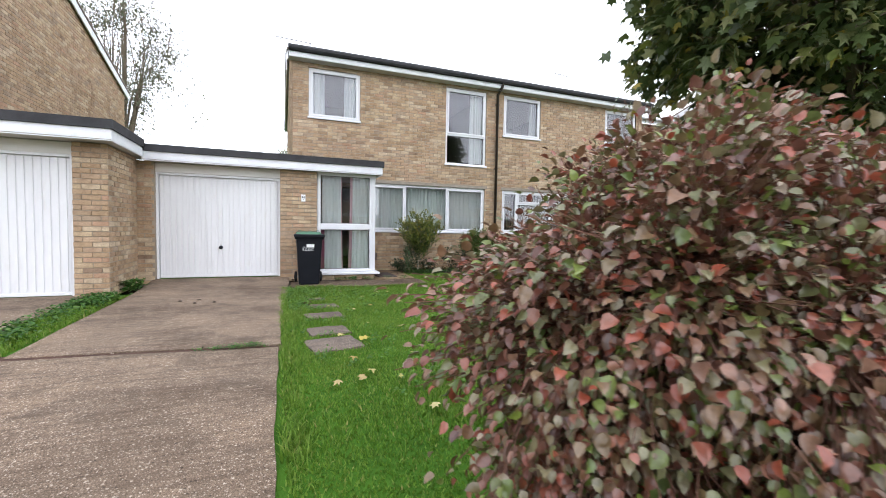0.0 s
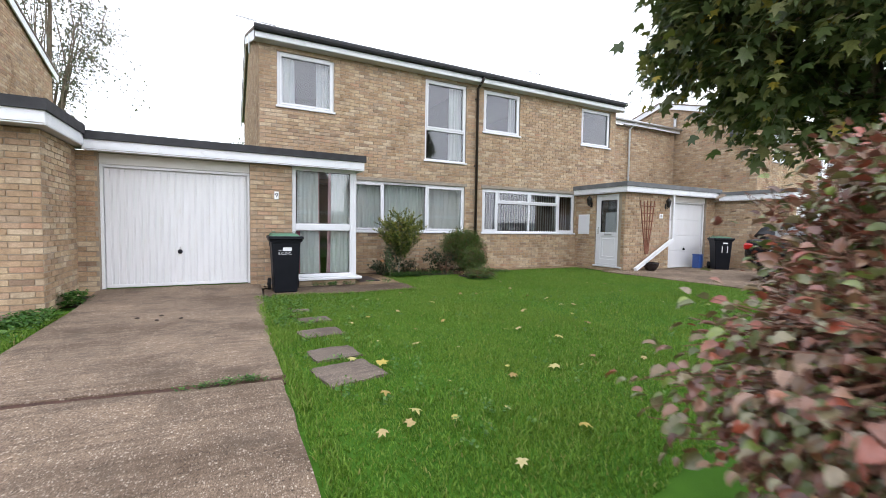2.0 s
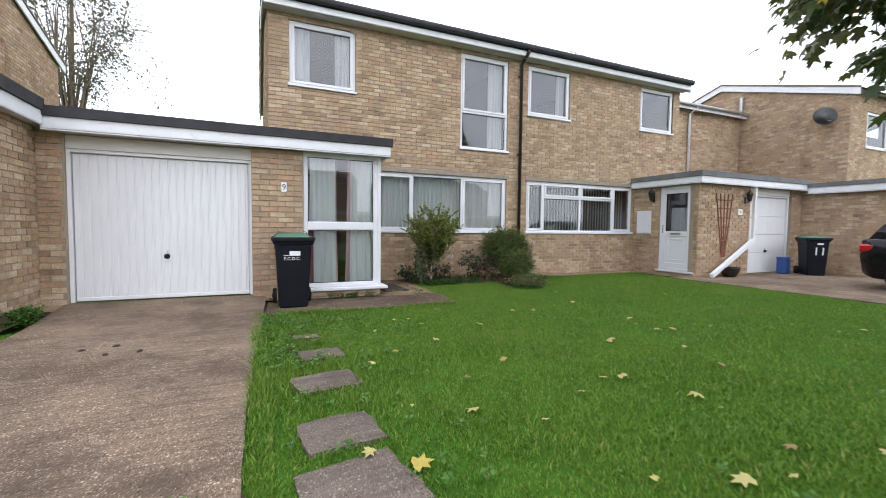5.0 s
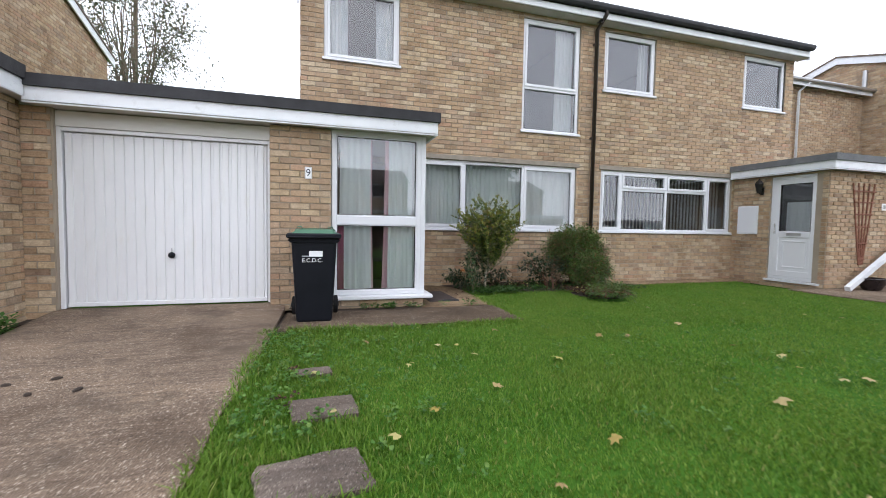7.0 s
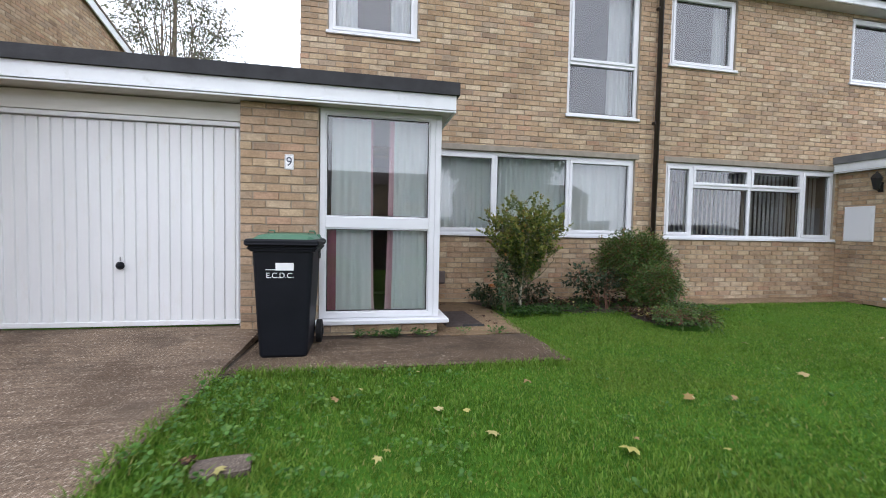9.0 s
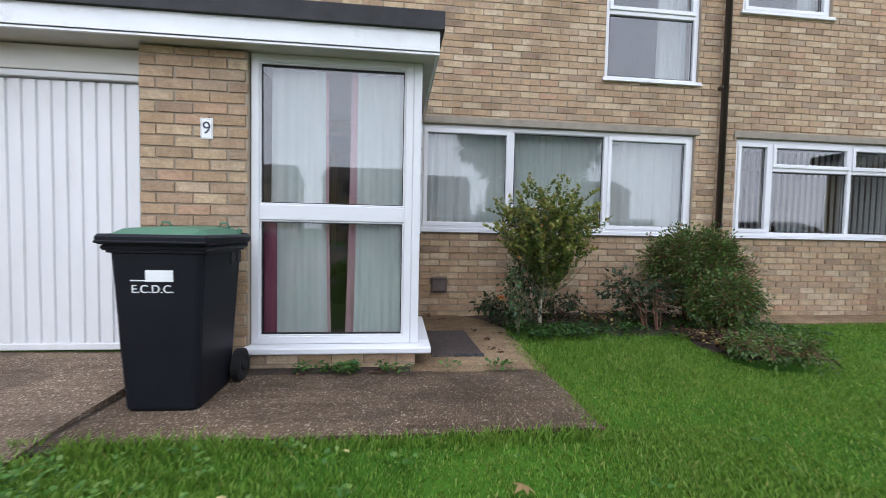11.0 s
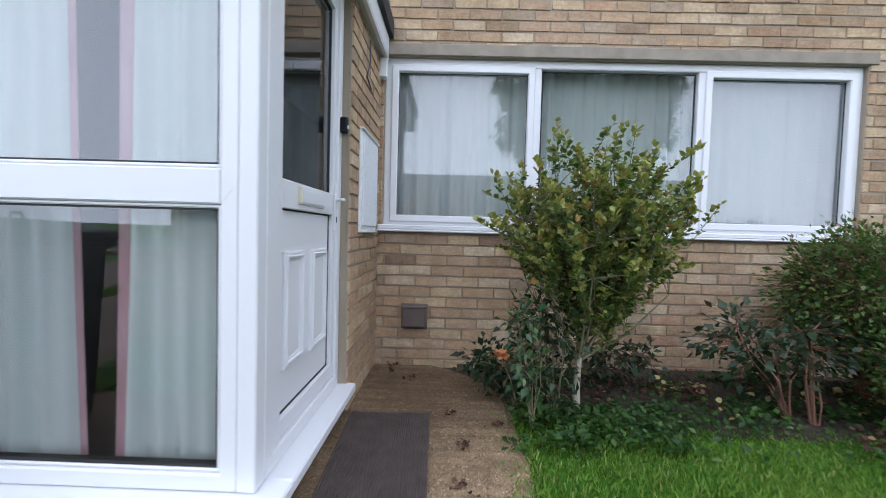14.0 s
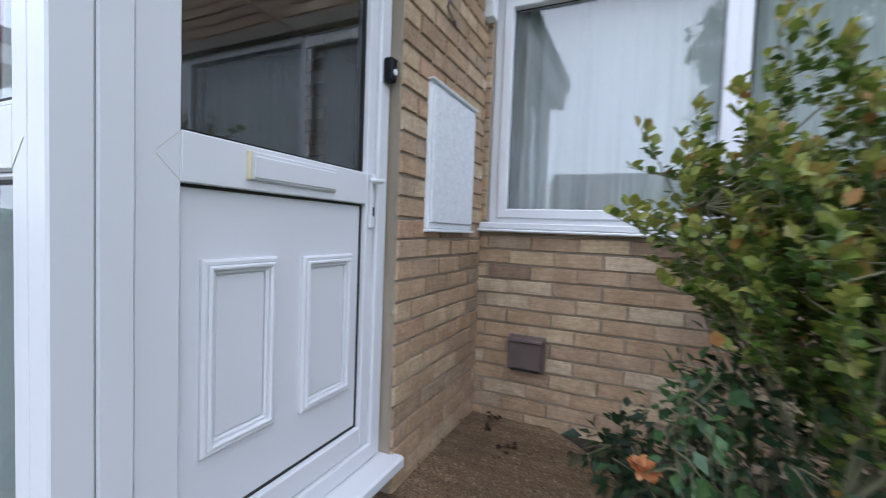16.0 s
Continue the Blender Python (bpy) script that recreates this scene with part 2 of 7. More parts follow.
M_YELLOWED = surface("yellowed_plastic", (0.62, 0.56, 0.36), (0.68, 0.62, 0.44), 5.0, 60.0, 0.5, bumps=0)
M_METAL = surface("grey_metal", (0.35, 0.36, 0.37), (0.5, 0.5, 0.51), 5.0, 90.0, 0.4, 0.9)
M_CHROME = surface("polished_handle", (0.75, 0.75, 0.76), (0.82, 0.82, 0.83), 5.0, 90.0, 0.2, 0.9, bumps=0)
M_BROWNPIPE = surface("dark_brown_pipe", (0.022, 0.015, 0.012), (0.04, 0.028, 0.022), 3.0, 60.0, 0.4)
M_VENT = surface("brown_plastic_vent", (0.085, 0.065, 0.06), (0.14, 0.11, 0.10), 6.0, 80.0, 0.5)
M_WHITE = surface("white_print", (0.75, 0.76, 0.78), (0.80, 0.81, 0.82), 5.0, 60.0, 0.5, bumps=0)
M_INK = surface("dark_print", (0.02, 0.025, 0.05), (0.03, 0.035, 0.06), 5.0, 60.0, 0.5, bumps=0)
M_WOOD = surface("red_brown_trellis_wood", (0.13, 0.045, 0.025), (0.22, 0.085, 0.045), 9.0, 80.0, 0.75, stretch=(1, 1, 0.3))
M_BARK = surface("grey_brown_bark", (0.10, 0.075, 0.05), (0.20, 0.155, 0.11), 8.0, 60.0, 0.95, bumps=0.9, depth=0.01, stretch=(1, 1, 0.3))
M_TWIG = surface("red_brown_twig", (0.10, 0.045, 0.03), (0.18, 0.09, 0.055), 9.0, 60.0, 0.85)
M_PALEBARK = surface("pale_grey_bark", (0.24, 0.215, 0.16), (0.40, 0.36, 0.28), 9.0, 70.0, 0.85, stretch=(1, 1, 0.3))
M_STEM = surface("pale_green_stem", (0.10, 0.095, 0.05), (0.19, 0.175, 0.10), 9.0, 60.0, 0.85)
M_REDSOIL = surface("red_brown_soil", (0.034, 0.016, 0.011), (0.105, 0.046, 0.028), 9.0, 90.0, 1.0, bumps=1.0, depth=0.02)
M_SOIL = surface("dark_soil", (0.022, 0.015, 0.011), (0.062, 0.043, 0.030), 9.0, 90.0, 1.0, bumps=1.0, depth=0.02)
M_ASPHALT = surface("asphalt", (0.045, 0.045, 0.047), (0.075, 0.074, 0.072), 1.2, 160.0, 0.9, bumps=0.6)
M_COIR = surface("ribbed_coir_mat", (0.040, 0.030, 0.027), (0.085, 0.064, 0.056), 14.0, 140.0, 1.0, bumps=0.9, depth=0.006)
M_POT = surface("glazed_dark_pot", (0.012, 0.010, 0.012), (0.03, 0.02, 0.02), 6.0, 40.0, 0.15)
M_BLUE = surface("blue_plastic", (0.02, 0.06, 0.22), (0.03, 0.08, 0.28), 6.0, 40.0, 0.4)
M_CARPAINT = surface("black_car_paint", (0.006, 0.006, 0.008), (0.009, 0.009, 0.011), 2.0, 20.0, 0.10, bumps=0, spec=0.28)
M_TYRE = surface("tyre_rubber", (0.009, 0.009, 0.010), (0.016, 0.016, 0.017), 9.0, 90.0, 0.8, spec=0.2)
M_RIM = surface("dark_alloy", (0.030, 0.030, 0.032), (0.050, 0.050, 0.052), 9.0, 50.0, 0.35, 0.4)
M_TAIL = surface("red_lamp_glass", (0.35, 0.01, 0.01), (0.45, 0.02, 0.015), 9.0, 50.0, 0.15, bumps=0)
M_IRON = surface("black_wrought_metal", (0.01, 0.01, 0.01), (0.022, 0.02, 0.018), 9.0, 90.0, 0.5, 0.3)
M_DISH = surface("grey_dish", (0.12, 0.125, 0.13), (0.18, 0.185, 0.19), 5.0, 50.0, 0.5)


def concrete(name, pale, dark, stone, wet):
    """Exposed-aggregate concrete: pale stones in a brown matrix, with stains and a drag pattern."""
    mat, n, l, b = material(name)
    vec = coords(n, l)
    grit = ramp(n, [(0.36, dark), (0.62, pale)])
    l.new(noise_tex(n, l, vec, 170.0, 3.0, 0.6), grit.inputs[0])
    col = grit.outputs[0]
    vors = []
    for scale, share in ((125.0, 0.46), (70.0, 0.20)):
        vor = n.new("ShaderNodeTexVoronoi")
        vor.inputs["Scale"].default_value = scale
        l.new(vec, vor.inputs["Vector"])
        vors.append(vor)
        sep = n.new("ShaderNodeSeparateColor")
        l.new(vor.outputs["Color"], sep.inputs[0])
        body, picked = ramp(n, [(0.30, (1, 1, 1)), (0.50, (0, 0, 0))]), ramp(n, [(share, (1, 1, 1)), (share + 0.02, (0, 0, 0))])
        l.new(vor.outputs["Distance"], body.inputs[0])
        l.new(sep.outputs[0], picked.inputs[0])
        shade = ramp(n, [(0.0, wet), (0.25, dark), (0.45, pale), (0.8, stone)])
        l.new(sep.outputs[1], shade.inputs[0])
        col = mix_rgb(n, l, mix_rgb(n, l, 1.0, body.outputs[0], picked.outputs[0], "MULTIPLY"), col, shade.outputs[0])
    vor = vors[0]
    big = ramp(n, [(0.36, (0.50, 0.47, 0.44)), (0.50, (0.86, 0.85, 0.84)), (0.62, (1.14, 1.12, 1.08))])
    l.new(noise_tex(n, l, vec, 0.75, 6.0, 0.66), big.inputs[0])
    col = mix_rgb(n, l, 0.9, col, big.outputs[0], "MULTIPLY")
    drag = ramp(n, [(0.36, (0.74, 0.73, 0.72)), (0.56, (1.06, 1.06, 1.06))])
    l.new(noise_tex(n, l, coords(n, l, (0.8, 14, 1)), 1.6, 4.0, 0.6), drag.inputs[0])
    col = mix_rgb(n, l, 0.85, col, drag.outputs[0], "MULTIPLY")
    blot = ramp(n, [(0.53, (0, 0, 0)), (0.68, (1, 1, 1))])
    l.new(noise_tex(n, l, vec, 2.2, 7.0, 0.7), blot.inputs[0])
    col = mix_rgb(n, l, mix_rgb(n, l, 0.7, (0, 0, 0), blot.outputs[0]), col, wet)
    l.new(col, b.inputs["Base Color"])
    b.inputs["Roughness"].default_value = 0.9
    b.inputs["Specular IOR Level"].default_value = 0.25
    bump(n, l, mix_rgb(n, l, 0.5, vor.outputs["Distance"], noise_tex(n, l, coords(n, l, (0.6, 14, 1)), 1.6, 3.0)), b, 0.9, 0.008)
    return mat


M_DRIVE = concrete("drive_aggregate_concrete", (0.262, 0.193, 0.138), (0.095, 0.068, 0.047), (0.52, 0.45, 0.37), (0.068, 0.051, 0.036))
M_PATH = concrete("path_aggregate_concrete", (0.315, 0.222, 0.130), (0.142, 0.097, 0.058), (0.43, 0.345, 0.245), (0.070, 0.050, 0.035))
M_APRON = concrete("stained_slab_concrete", (0.152, 0.106, 0.068), (0.055, 0.038, 0.025), (0.42, 0.36, 0.29), (0.034, 0.025, 0.018))
M_STONE = concrete("stepping_stone_concrete", (0.185, 0.148, 0.122), (0.105, 0.083, 0.068), (0.32, 0.28, 0.24), (0.060, 0.049, 0.042))


def leafy(name, tones, rough=0.5, through_light=0.35, spec=0.4, patches=None):
    """Leaves that differ one by one, let some light through and shine a little."""
    mat, n, l, b = material(name)
    r = ramp(n, tones)
    l.new(n.new("ShaderNodeNewGeometry").outputs["Random Per Island"], r.inputs[0])
    vein = noise_tex(n, l, coords(n, l), 70.0, 3.0)
    v = ramp(n, [(0.35, (0.72, 0.72, 0.7)), (0.65, (1.12, 1.12, 1.1))])
    l.new(vein, v.inputs[0])
    col = mix_rgb(n, l, 0.8, r.outputs[0], v.outputs[0], "MULTIPLY")
    if patches:
        p = ramp(n, [(0.42, (0, 0, 0)), (0.68, (1, 1, 1))])
        l.new(noise_tex(n, l, coords(n, l), 0.9, 5.0, 0.65), p.inputs[0])
        col = mix_rgb(n, l, mix_rgb(n, l, 0.6, (0, 0, 0), p.outputs[0]), col, patches)
    l.new(col, b.inputs["Base Color"])
    b.inputs["Roughness"].default_value, b.inputs["Specular IOR Level"].default_value = rough, spec
    t, m, out = n.new("ShaderNodeBsdfTranslucent"), n.new("ShaderNodeMixShader"), n["Material Output"]
    l.new(col, t.inputs[0])
    m.inputs[0].default_value = through_light
    l.new(b.outputs[0], m.inputs[1])
    l.new(t.outputs[0], m.inputs[2])
    l.new(m.outputs[0], out.inputs[0])
    return mat


M_BLADE = leafy("grass_blade", [(0.0, (0.068, 0.155, 0.015)), (0.4, (0.108, 0.22, 0.021)), (0.75, (0.155, 0.28, 0.032)), (0.93, (0.20, 0.30, 0.05)), (1.0, (0.34, 0.31, 0.11))], 0.55, 0.3, 0.25, (0.175, 0.25, 0.036))
M_TURF = surface("turf_thatch", (0.030, 0.085, 0.008), (0.062, 0.15, 0.014), 2.5, 120.0, 1.0, bumps=0.8, depth=0.01, spec=0.1)
M_WEED = leafy("weed_leaf", [(0.0, (0.022, 0.075, 0.010)), (0.6, (0.052, 0.14, 0.020)), (1.0, (0.13, 0.23, 0.045))])
# Weed leaf tones scaled down: shade under the shrubs put into the colour.
M_SHADED_COVER = leafy("shaded_ground_cover_leaf", [(0.0, (0.014, 0.045, 0.008)), (0.6, (0.034, 0.090, 0.014)), (1.0, (0.085, 0.16, 0.030))])
M_CLOVER = leafy("clover_leaf", [(0.0, (0.040, 0.115, 0.014)), (0.6, (0.085, 0.20, 0.028)), (1.0, (0.16, 0.26, 0.05))])
M_RED = leafy("autumn_red_leaf", [(0.0, (0.086, 0.034, 0.024)), (0.14, (0.206, 0.081, 0.052)), (0.28, (0.146, 0.108, 0.046)), (0.42, (0.301, 0.163, 0.112)), (0.52, (0.310, 0.068, 0.034)), (0.62, (0.103, 0.046, 0.033)), (0.72, (0.103, 0.155, 0.034)), (0.82, (0.293, 0.224, 0.155)), (0.92, (0.120, 0.146, 0.043)), (1.0, (0.224, 0.293, 0.052))], 0.30, 0.22, 0.75)
M_MAPLE = leafy("dark_green_maple_leaf", [(0.0, (0.050, 0.080, 0.024)), (0.55, (0.115, 0.150, 0.050)), (0.85, (0.21, 0.21, 0.08)), (0.96, (0.18, 0.20, 0.04)), (1.0, (0.40, 0.30, 0.04))], 0.42, 0.3, 0.5)
M_BIRCH = leafy("thin_birch_leaf", [(0.0, (0.07, 0.085, 0.05)), (0.6, (0.12, 0.13, 0.08)), (1.0, (0.20, 0.19, 0.11))])
M_SHRUB = leafy("mid_green_shrub_leaf", [(0.0, (0.037, 0.077, 0.015)), (0.4, (0.085, 0.144, 0.025)), (0.75, (0.156, 0.213, 0.037)), (0.94, (0.263, 0.294, 0.062)), (1.0, (0.275, 0.125, 0.044))], 0.38, 0.3, 0.5)
M_SHRUBTIP = leafy("young_yellow_green_leaf", [(0.0, (0.14, 0.19, 0.032)), (0.5, (0.27, 0.30, 0.060)), (0.85, (0.38, 0.37, 0.10)), (1.0, (0.34, 0.17, 0.055))], 0.42, 0.35, 0.45)
M_MULCH = leafy("dark_rotting_leaf", [(0.0, (0.020, 0.012, 0.009)), (0.5, (0.060, 0.032, 0.022)), (0.85, (0.12, 0.065, 0.040)), (1.0, (0.26, 0.17, 0.085))], 0.8, 0.1, 0.2)
M_ROSEGREEN = leafy("fresh_rose_leaf", [(0.0, (0.024, 0.060, 0.022)), (0.6, (0.050, 0.110, 0.034)), (1.0, (0.10, 0.18, 0.055))], 0.36, 0.3, 0.5)
M_COTO = leafy("small_cotoneaster_leaf", [(0.0, (0.04, 0.085, 0.02)), (0.6, (0.085, 0.15, 0.03)), (0.93, (0.15, 0.21, 0.05)), (1.0, (0.30, 0.10, 0.05))], 0.4)
M_ROSELEAF = leafy("dark_rose_leaf", [(0.0, (0.012, 0.030, 0.014)), (0.7, (0.030, 0.062, 0.024)), (1.0, (0.07, 0.06, 0.03))], 0.38)
M_PETAL = leafy("peach_petal", [(0.0, (0.62, 0.23, 0.07)), (1.0, (0.78, 0.42, 0.2))], 0.6)
M_FALLEN = leafy("fallen_leaf", [(0.0, (0.40, 0.38, 0.10)), (0.5, (0.52, 0.47, 0.22)), (0.8, (0.30, 0.19, 0.06)), (1.0, (0.13, 0.07, 0.035))], 0.7)


def cloth(name, c0, c1):
    mat, n, l, b = material(name)
    vec = coords(n, l, (1, 1, 0.25))
    r = ramp(n, [(0.35, c0), (0.65, c1)])
    l.new(noise_tex(n, l, vec, 9.0, 4.0), r.inputs[0])
    l.new(r.outputs[0], b.inputs["Base Color"])
    b.inputs["Roughness"].default_value, b.inputs["Specular IOR Level"].default_value = 0.95, 0.1
    t, m = n.new("ShaderNodeBsdfTranslucent"), n.new("ShaderNodeMixShader")
    l.new(r.outputs[0], t.inputs[0])
    m.inputs[0].default_value = 0.15
    l.new(b.outputs[0], m.inputs[1])
    l.new(t.outputs[0], m.inputs[2])
    l.new(m.outputs[0], n["Material Output"].inputs[0])
    return mat


M_MINT = cloth("mint_curtain_cloth", (0.81, 0.88, 0.865), (0.87, 0.92, 0.905))
M_PINK = cloth("pink_curtain_edge", (0.62, 0.38, 0.43), (0.74, 0.53, 0.57))
M_MAROON = cloth("maroon_curtain_cloth", (0.30, 0.09, 0.15), (0.40, 0.15, 0.21))
M_NET = cloth("white_net_cloth", (0.78, 0.83, 0.83), (0.86, 0.89, 0.89))
M_FLORAL = cloth("pale_patterned_cloth", (0.55, 0.61, 0.65), (0.84, 0.87, 0.89))
M_BLIND = cloth("cream_blind_cloth", (0.72, 0.70, 0.63), (0.80, 0.78, 0.71))


def glass():
    """Clear pane: mirrors more at a slant, and lets the rest straight through."""
    mat, n, l, b = material("window_glass")
    g, t, m, f = n.new("ShaderNodeBsdfGlossy"), n.new("ShaderNodeBsdfTransparent"), n.new("ShaderNodeMixShader"), n.new("ShaderNodeFresnel")
    f.inputs["IOR"].default_value = 1.95
    g.inputs["Roughness"].default_value = 0.004
    g.inputs["Color"].default_value = (0.95, 0.97, 1.0, 1)
    t.inputs[0].default_value = (0.94, 0.96, 0.96, 1)
    n.remove(b)
    l.new(f.outputs[0], m.inputs[0])
    l.new(t.outputs[0], m.inputs[1])
    l.new(g.outputs[0], m.inputs[2])
    l.new(m.outputs[0], n["Material Output"].inputs[0])
    return mat


M_GLASS = glass()


def car_glass():
    """Tinted curved glass, the same from both sides."""
    mat, n, l, b = material("tinted_car_glass")
    g, t, m, f, p = n.new("ShaderNodeBsdfGlossy"), n.new("ShaderNodeBsdfTransparent"), n.new("ShaderNodeMixShader"), n.new("ShaderNodeLayerWeight"), n.new("ShaderNodeMath")
    p.operation = "MULTIPLY_ADD"
    f.inputs[0].default_value = 0.22
    p.inputs[1].default_value, p.inputs[2].default_value = 0.55, 0.12
    g.inputs["Roughness"].default_value = 0.02
    t.inputs[0].default_value = (0.50, 0.56, 0.55, 1)
    n.remove(b)
    l.new(f.outputs["Facing"], p.inputs[0])
    l.new(p.outputs[0], m.inputs[0])
    l.new(t.outputs[0], m.inputs[1])
    l.new(g.outputs[0], m.inputs[2])
    l.new(m.outputs[0], n["Material Output"].inputs[0])
    return mat


M_CARGLASS = car_glass()
M_CLEAR, cn_n, cn_l, cn_b = material("clear_inner_face")
cn_t = cn_n.new("ShaderNodeBsdfTransparent")
cn_n.remove(cn_b)
cn_l.new(cn_t.outputs[0], cn_n["Material Output"].inputs[0])


# ---------------------------------------------------------------- walls of brick
COURSE, STRETCH = 0.075, 0.225
brick_meshes = {}


def brick_shape(length, height):
    """One brick's face: a shallow block with worn, sloping edges, its back left open."""
    key = (round(length, 2), round(height, 3))
    if key not in brick_meshes:
        g = Geo()
        a, h, e, d = key[0] / 2, key[1] / 2, 0.003, 0.010
        o = [g.put(x, 0, z) for x, z in ((-a, -h), (a, -h), (a, h), (-a, h))]
        i = [g.put(x, -d, z) for x, z in ((-a + e, -h + e), (a - e, -h + e * 0.7), (a - e * 1.2, h - e), (-a + e, h - e))]
        g.f += [i] + [[o[k], o[(k + 1) % 4], i[(k + 1) % 4], i[k]] for k in range(4)]
        brick_meshes[key] = g.mesh("brick")
        brick_meshes[key].materials.append(M_BRICK)
    return brick_meshes[key]


def wall(name, parent, face, u0, u1, z0, z1, thick=0.25, openings=(), near=None, top=None, label="", plain=False):
    """A brick wall on a face (axis, plane, outward sign), with openings cut through it. near: a stretch of it (u0, u1, z0, z1)
    whose bricks are parts; top: height of a gable above u."""
    us = sorted({u0, u1, *[o[0] for o in openings], *[o[1] for o in openings]})
    zs = sorted({z0, z1, *[o[2] for o in openings], *[o[3] for o in openings]})
    us, zs = [u for u in us if u0 <= u <= u1], [z for z in zs if z0 <= z <= z1]
    solid = {}
    for a in range(len(us) - 1):
        for b in range(len(zs) - 1):
            u, z = (us[a] + us[a + 1]) / 2, (zs[b] + zs[b + 1]) / 2
            solid[a, b] = not any(o[0] < u < o[1] and o[2] < z < o[3] for o in openings)
    g = Geo(face)
    for (a, b), full in solid.items():
        if not full:
            continue
        c = [(us[a], zs[b]), (us[a + 1], zs[b]), (us[a + 1], zs[b + 1]), (us[a], zs[b + 1])]
        for d in (0, -thick):
            g.f.append([g.put(u, d, z) for u, z in c])
        for k, (da, db) in enumerate(((0, -1), (1, 0), (0, 1), (-1, 0))):
            if not solid.get((a + da, b + db), False):
                p, q = c[k], c[(k + 1) % 4]
                g.f.append([g.put(p[0], 0, p[1]), g.put(q[0], 0, q[1]), g.put(q[0], -thick, q[1]), g.put(p[0], -thick, p[1])])
    if top:
        n = 12
        line = [u0 + (u1 - u0) * k / n for k in range(n + 1)]
        g.prism([(u0, z1)] + [(u, max(top(u), z1 + 0.001)) for u in line] + [(u1, z1)], 0, -thick)
    ob = part(name, g, M_MORTAR, parent, label)
    axis, plane, sign = face
    turn = {("y", -1): 0, ("y", 1): 180, ("x", -1): -90, ("x", 1): 90}[axis, sign]
    v, f, rng = [], [], random.Random(hash((round(plane, 2), round(u0, 2))) & 0xFFFF)
    single = []
    ztop = max([z1] + [top(u0 + (u1 - u0) * k / 20) for k in range(21)]) if top else z1
    for row in range(int((ztop - z0) / COURSE) + 1):
        za, zb = z0 + row * COURSE, min(z0 + row * COURSE + 0.065, ztop)
        if zb - za < 0.02:
            continue
        start = u0 - (STRETCH / 2 if row % 2 else 0)
        spans = []
        u = start
        while u < u1:
            spans.append((max(u, u0), min(u + STRETCH - 0.010, u1)))
            u += STRETCH
        cut = []
        for a, b in spans:
            pieces = [(a, b)]
            for o in openings:
                if o[2] < (za + zb) / 2 < o[3]:
                    nxt = []
                    for p, q in pieces:
                        if q <= o[0] or p >= o[1]:
                            nxt.append((p, q))
                        else:
                            if p < o[0]:
                                nxt.append((p, o[0] - 0.004))
                            if q > o[1]:
                                nxt.append((o[1] + 0.004, q))
                    pieces = nxt
            cut += pieces
        full_za, full_zb = za, zb
        for a, b in cut:
            za, zb = full_za, full_zb
            for o in openings:
                if o[0] - 0.01 < (a + b) / 2 < o[1] + 0.01:
                    if za < o[2] < zb:
                        zb = o[2] - 0.002
                    elif za < o[3] < zb:
                        za = o[3] + 0.002
            if zb - za < 0.014:
                continue
            if b - a < 0.03 or (top and za > z1 - 0.02 and top((a + b) / 2) < zb):
                continue
            ja, jz = rng.uniform(-0.003, 0.003), rng.uniform(-0.0025, 0.0025)
            if near and near[0] <= (a + b) / 2 <= near[1] and near[2] <= za <= near[3]:
                single.append(((a + b) / 2 + ja, (za + zb) / 2 + jz, b - a, zb - za))
                continue
            if plain:
                continue
            d, e, k = 0.008 + rng.uniform(-0.002, 0.002), 0.003, len(v)
            for u, dd, z in ((a, 0, za), (b, 0, za), (b, 0, zb), (a, 0, zb), (a + e, d, za + e), (b - e, d, za + e), (b - e, d, zb - e), (a + e, d, zb - e)):
                u, z = u + ja, z + jz
                v.append((u, plane + sign * dd, z) if axis == "y" else (plane + sign * dd, u, z))
            quads = ((4, 5, 6, 7), (0, 1, 5, 4), (1, 2, 6, 5), (2, 3, 7, 6), (3, 0, 4, 7))
            flip = (axis == "y") == (sign > 0)
            f += [[k + i for i in (q[::-1] if flip else q)] for q in quads]
    if f:
        bricks = mesh_from_arrays("brickwork", np.array(v), np.array(f), M_BRICKS)
        bricks.shade_flat()
        tagged(part("brickwork", bricks, None, ob), kind="stuff")
    for u, z, length, height in single:
        b = new("brick", brick_shape(length, height))
        b.parent = ob
        b.matrix_basis = pose(*((u, plane, z) if axis == "y" else (plane, u, z)), rz=turn)
    return ob


# ---------------------------------------------------------------- windows
def pane(face, u0, u1, z0, z1, d, parent, mat=None):
    p = part("pane", Geo(face).box(u0, u1, d - 0.004, d, z0, z1), mat or M_GLASS, parent)
    p.data.materials.append(M_CLEAR)
    for k in (0, 1, 2, 4, 5):
        p.data.polygons[k].material_index = 1
    p.visible_shadow = False
    return p


def ring(g, u0, u1, z0, z1, w, d0, d1, bevel=0.006):
    """A rectangular frame of members w wide, mitred at the corners, in one piece."""
    b = min(bevel, w / 3)
    prof = [(0, d0), (0, d1 - b), (b, d1), (w - b, d1), (w, d1 - b), (w, d0)] if b > 0 else [(0, d0), (0, d1), (w, d1), (w, d0)]
    loops = []
    for su, sz in ((0, 0), (1, 0), (1, 1), (0, 1)):
        loops.append([g.put(u1 - o if su else u0 + o, d, z1 - o if sz else z0 + o) for o, d in prof])
    m = len(prof)
    for k in range(4):
        p, q = loops[k], loops[(k + 1) % 4]
        g.f += [[p[i], q[i], q[(i + 1) % m], p[(i + 1) % m]] for i in range(m)]
    return g


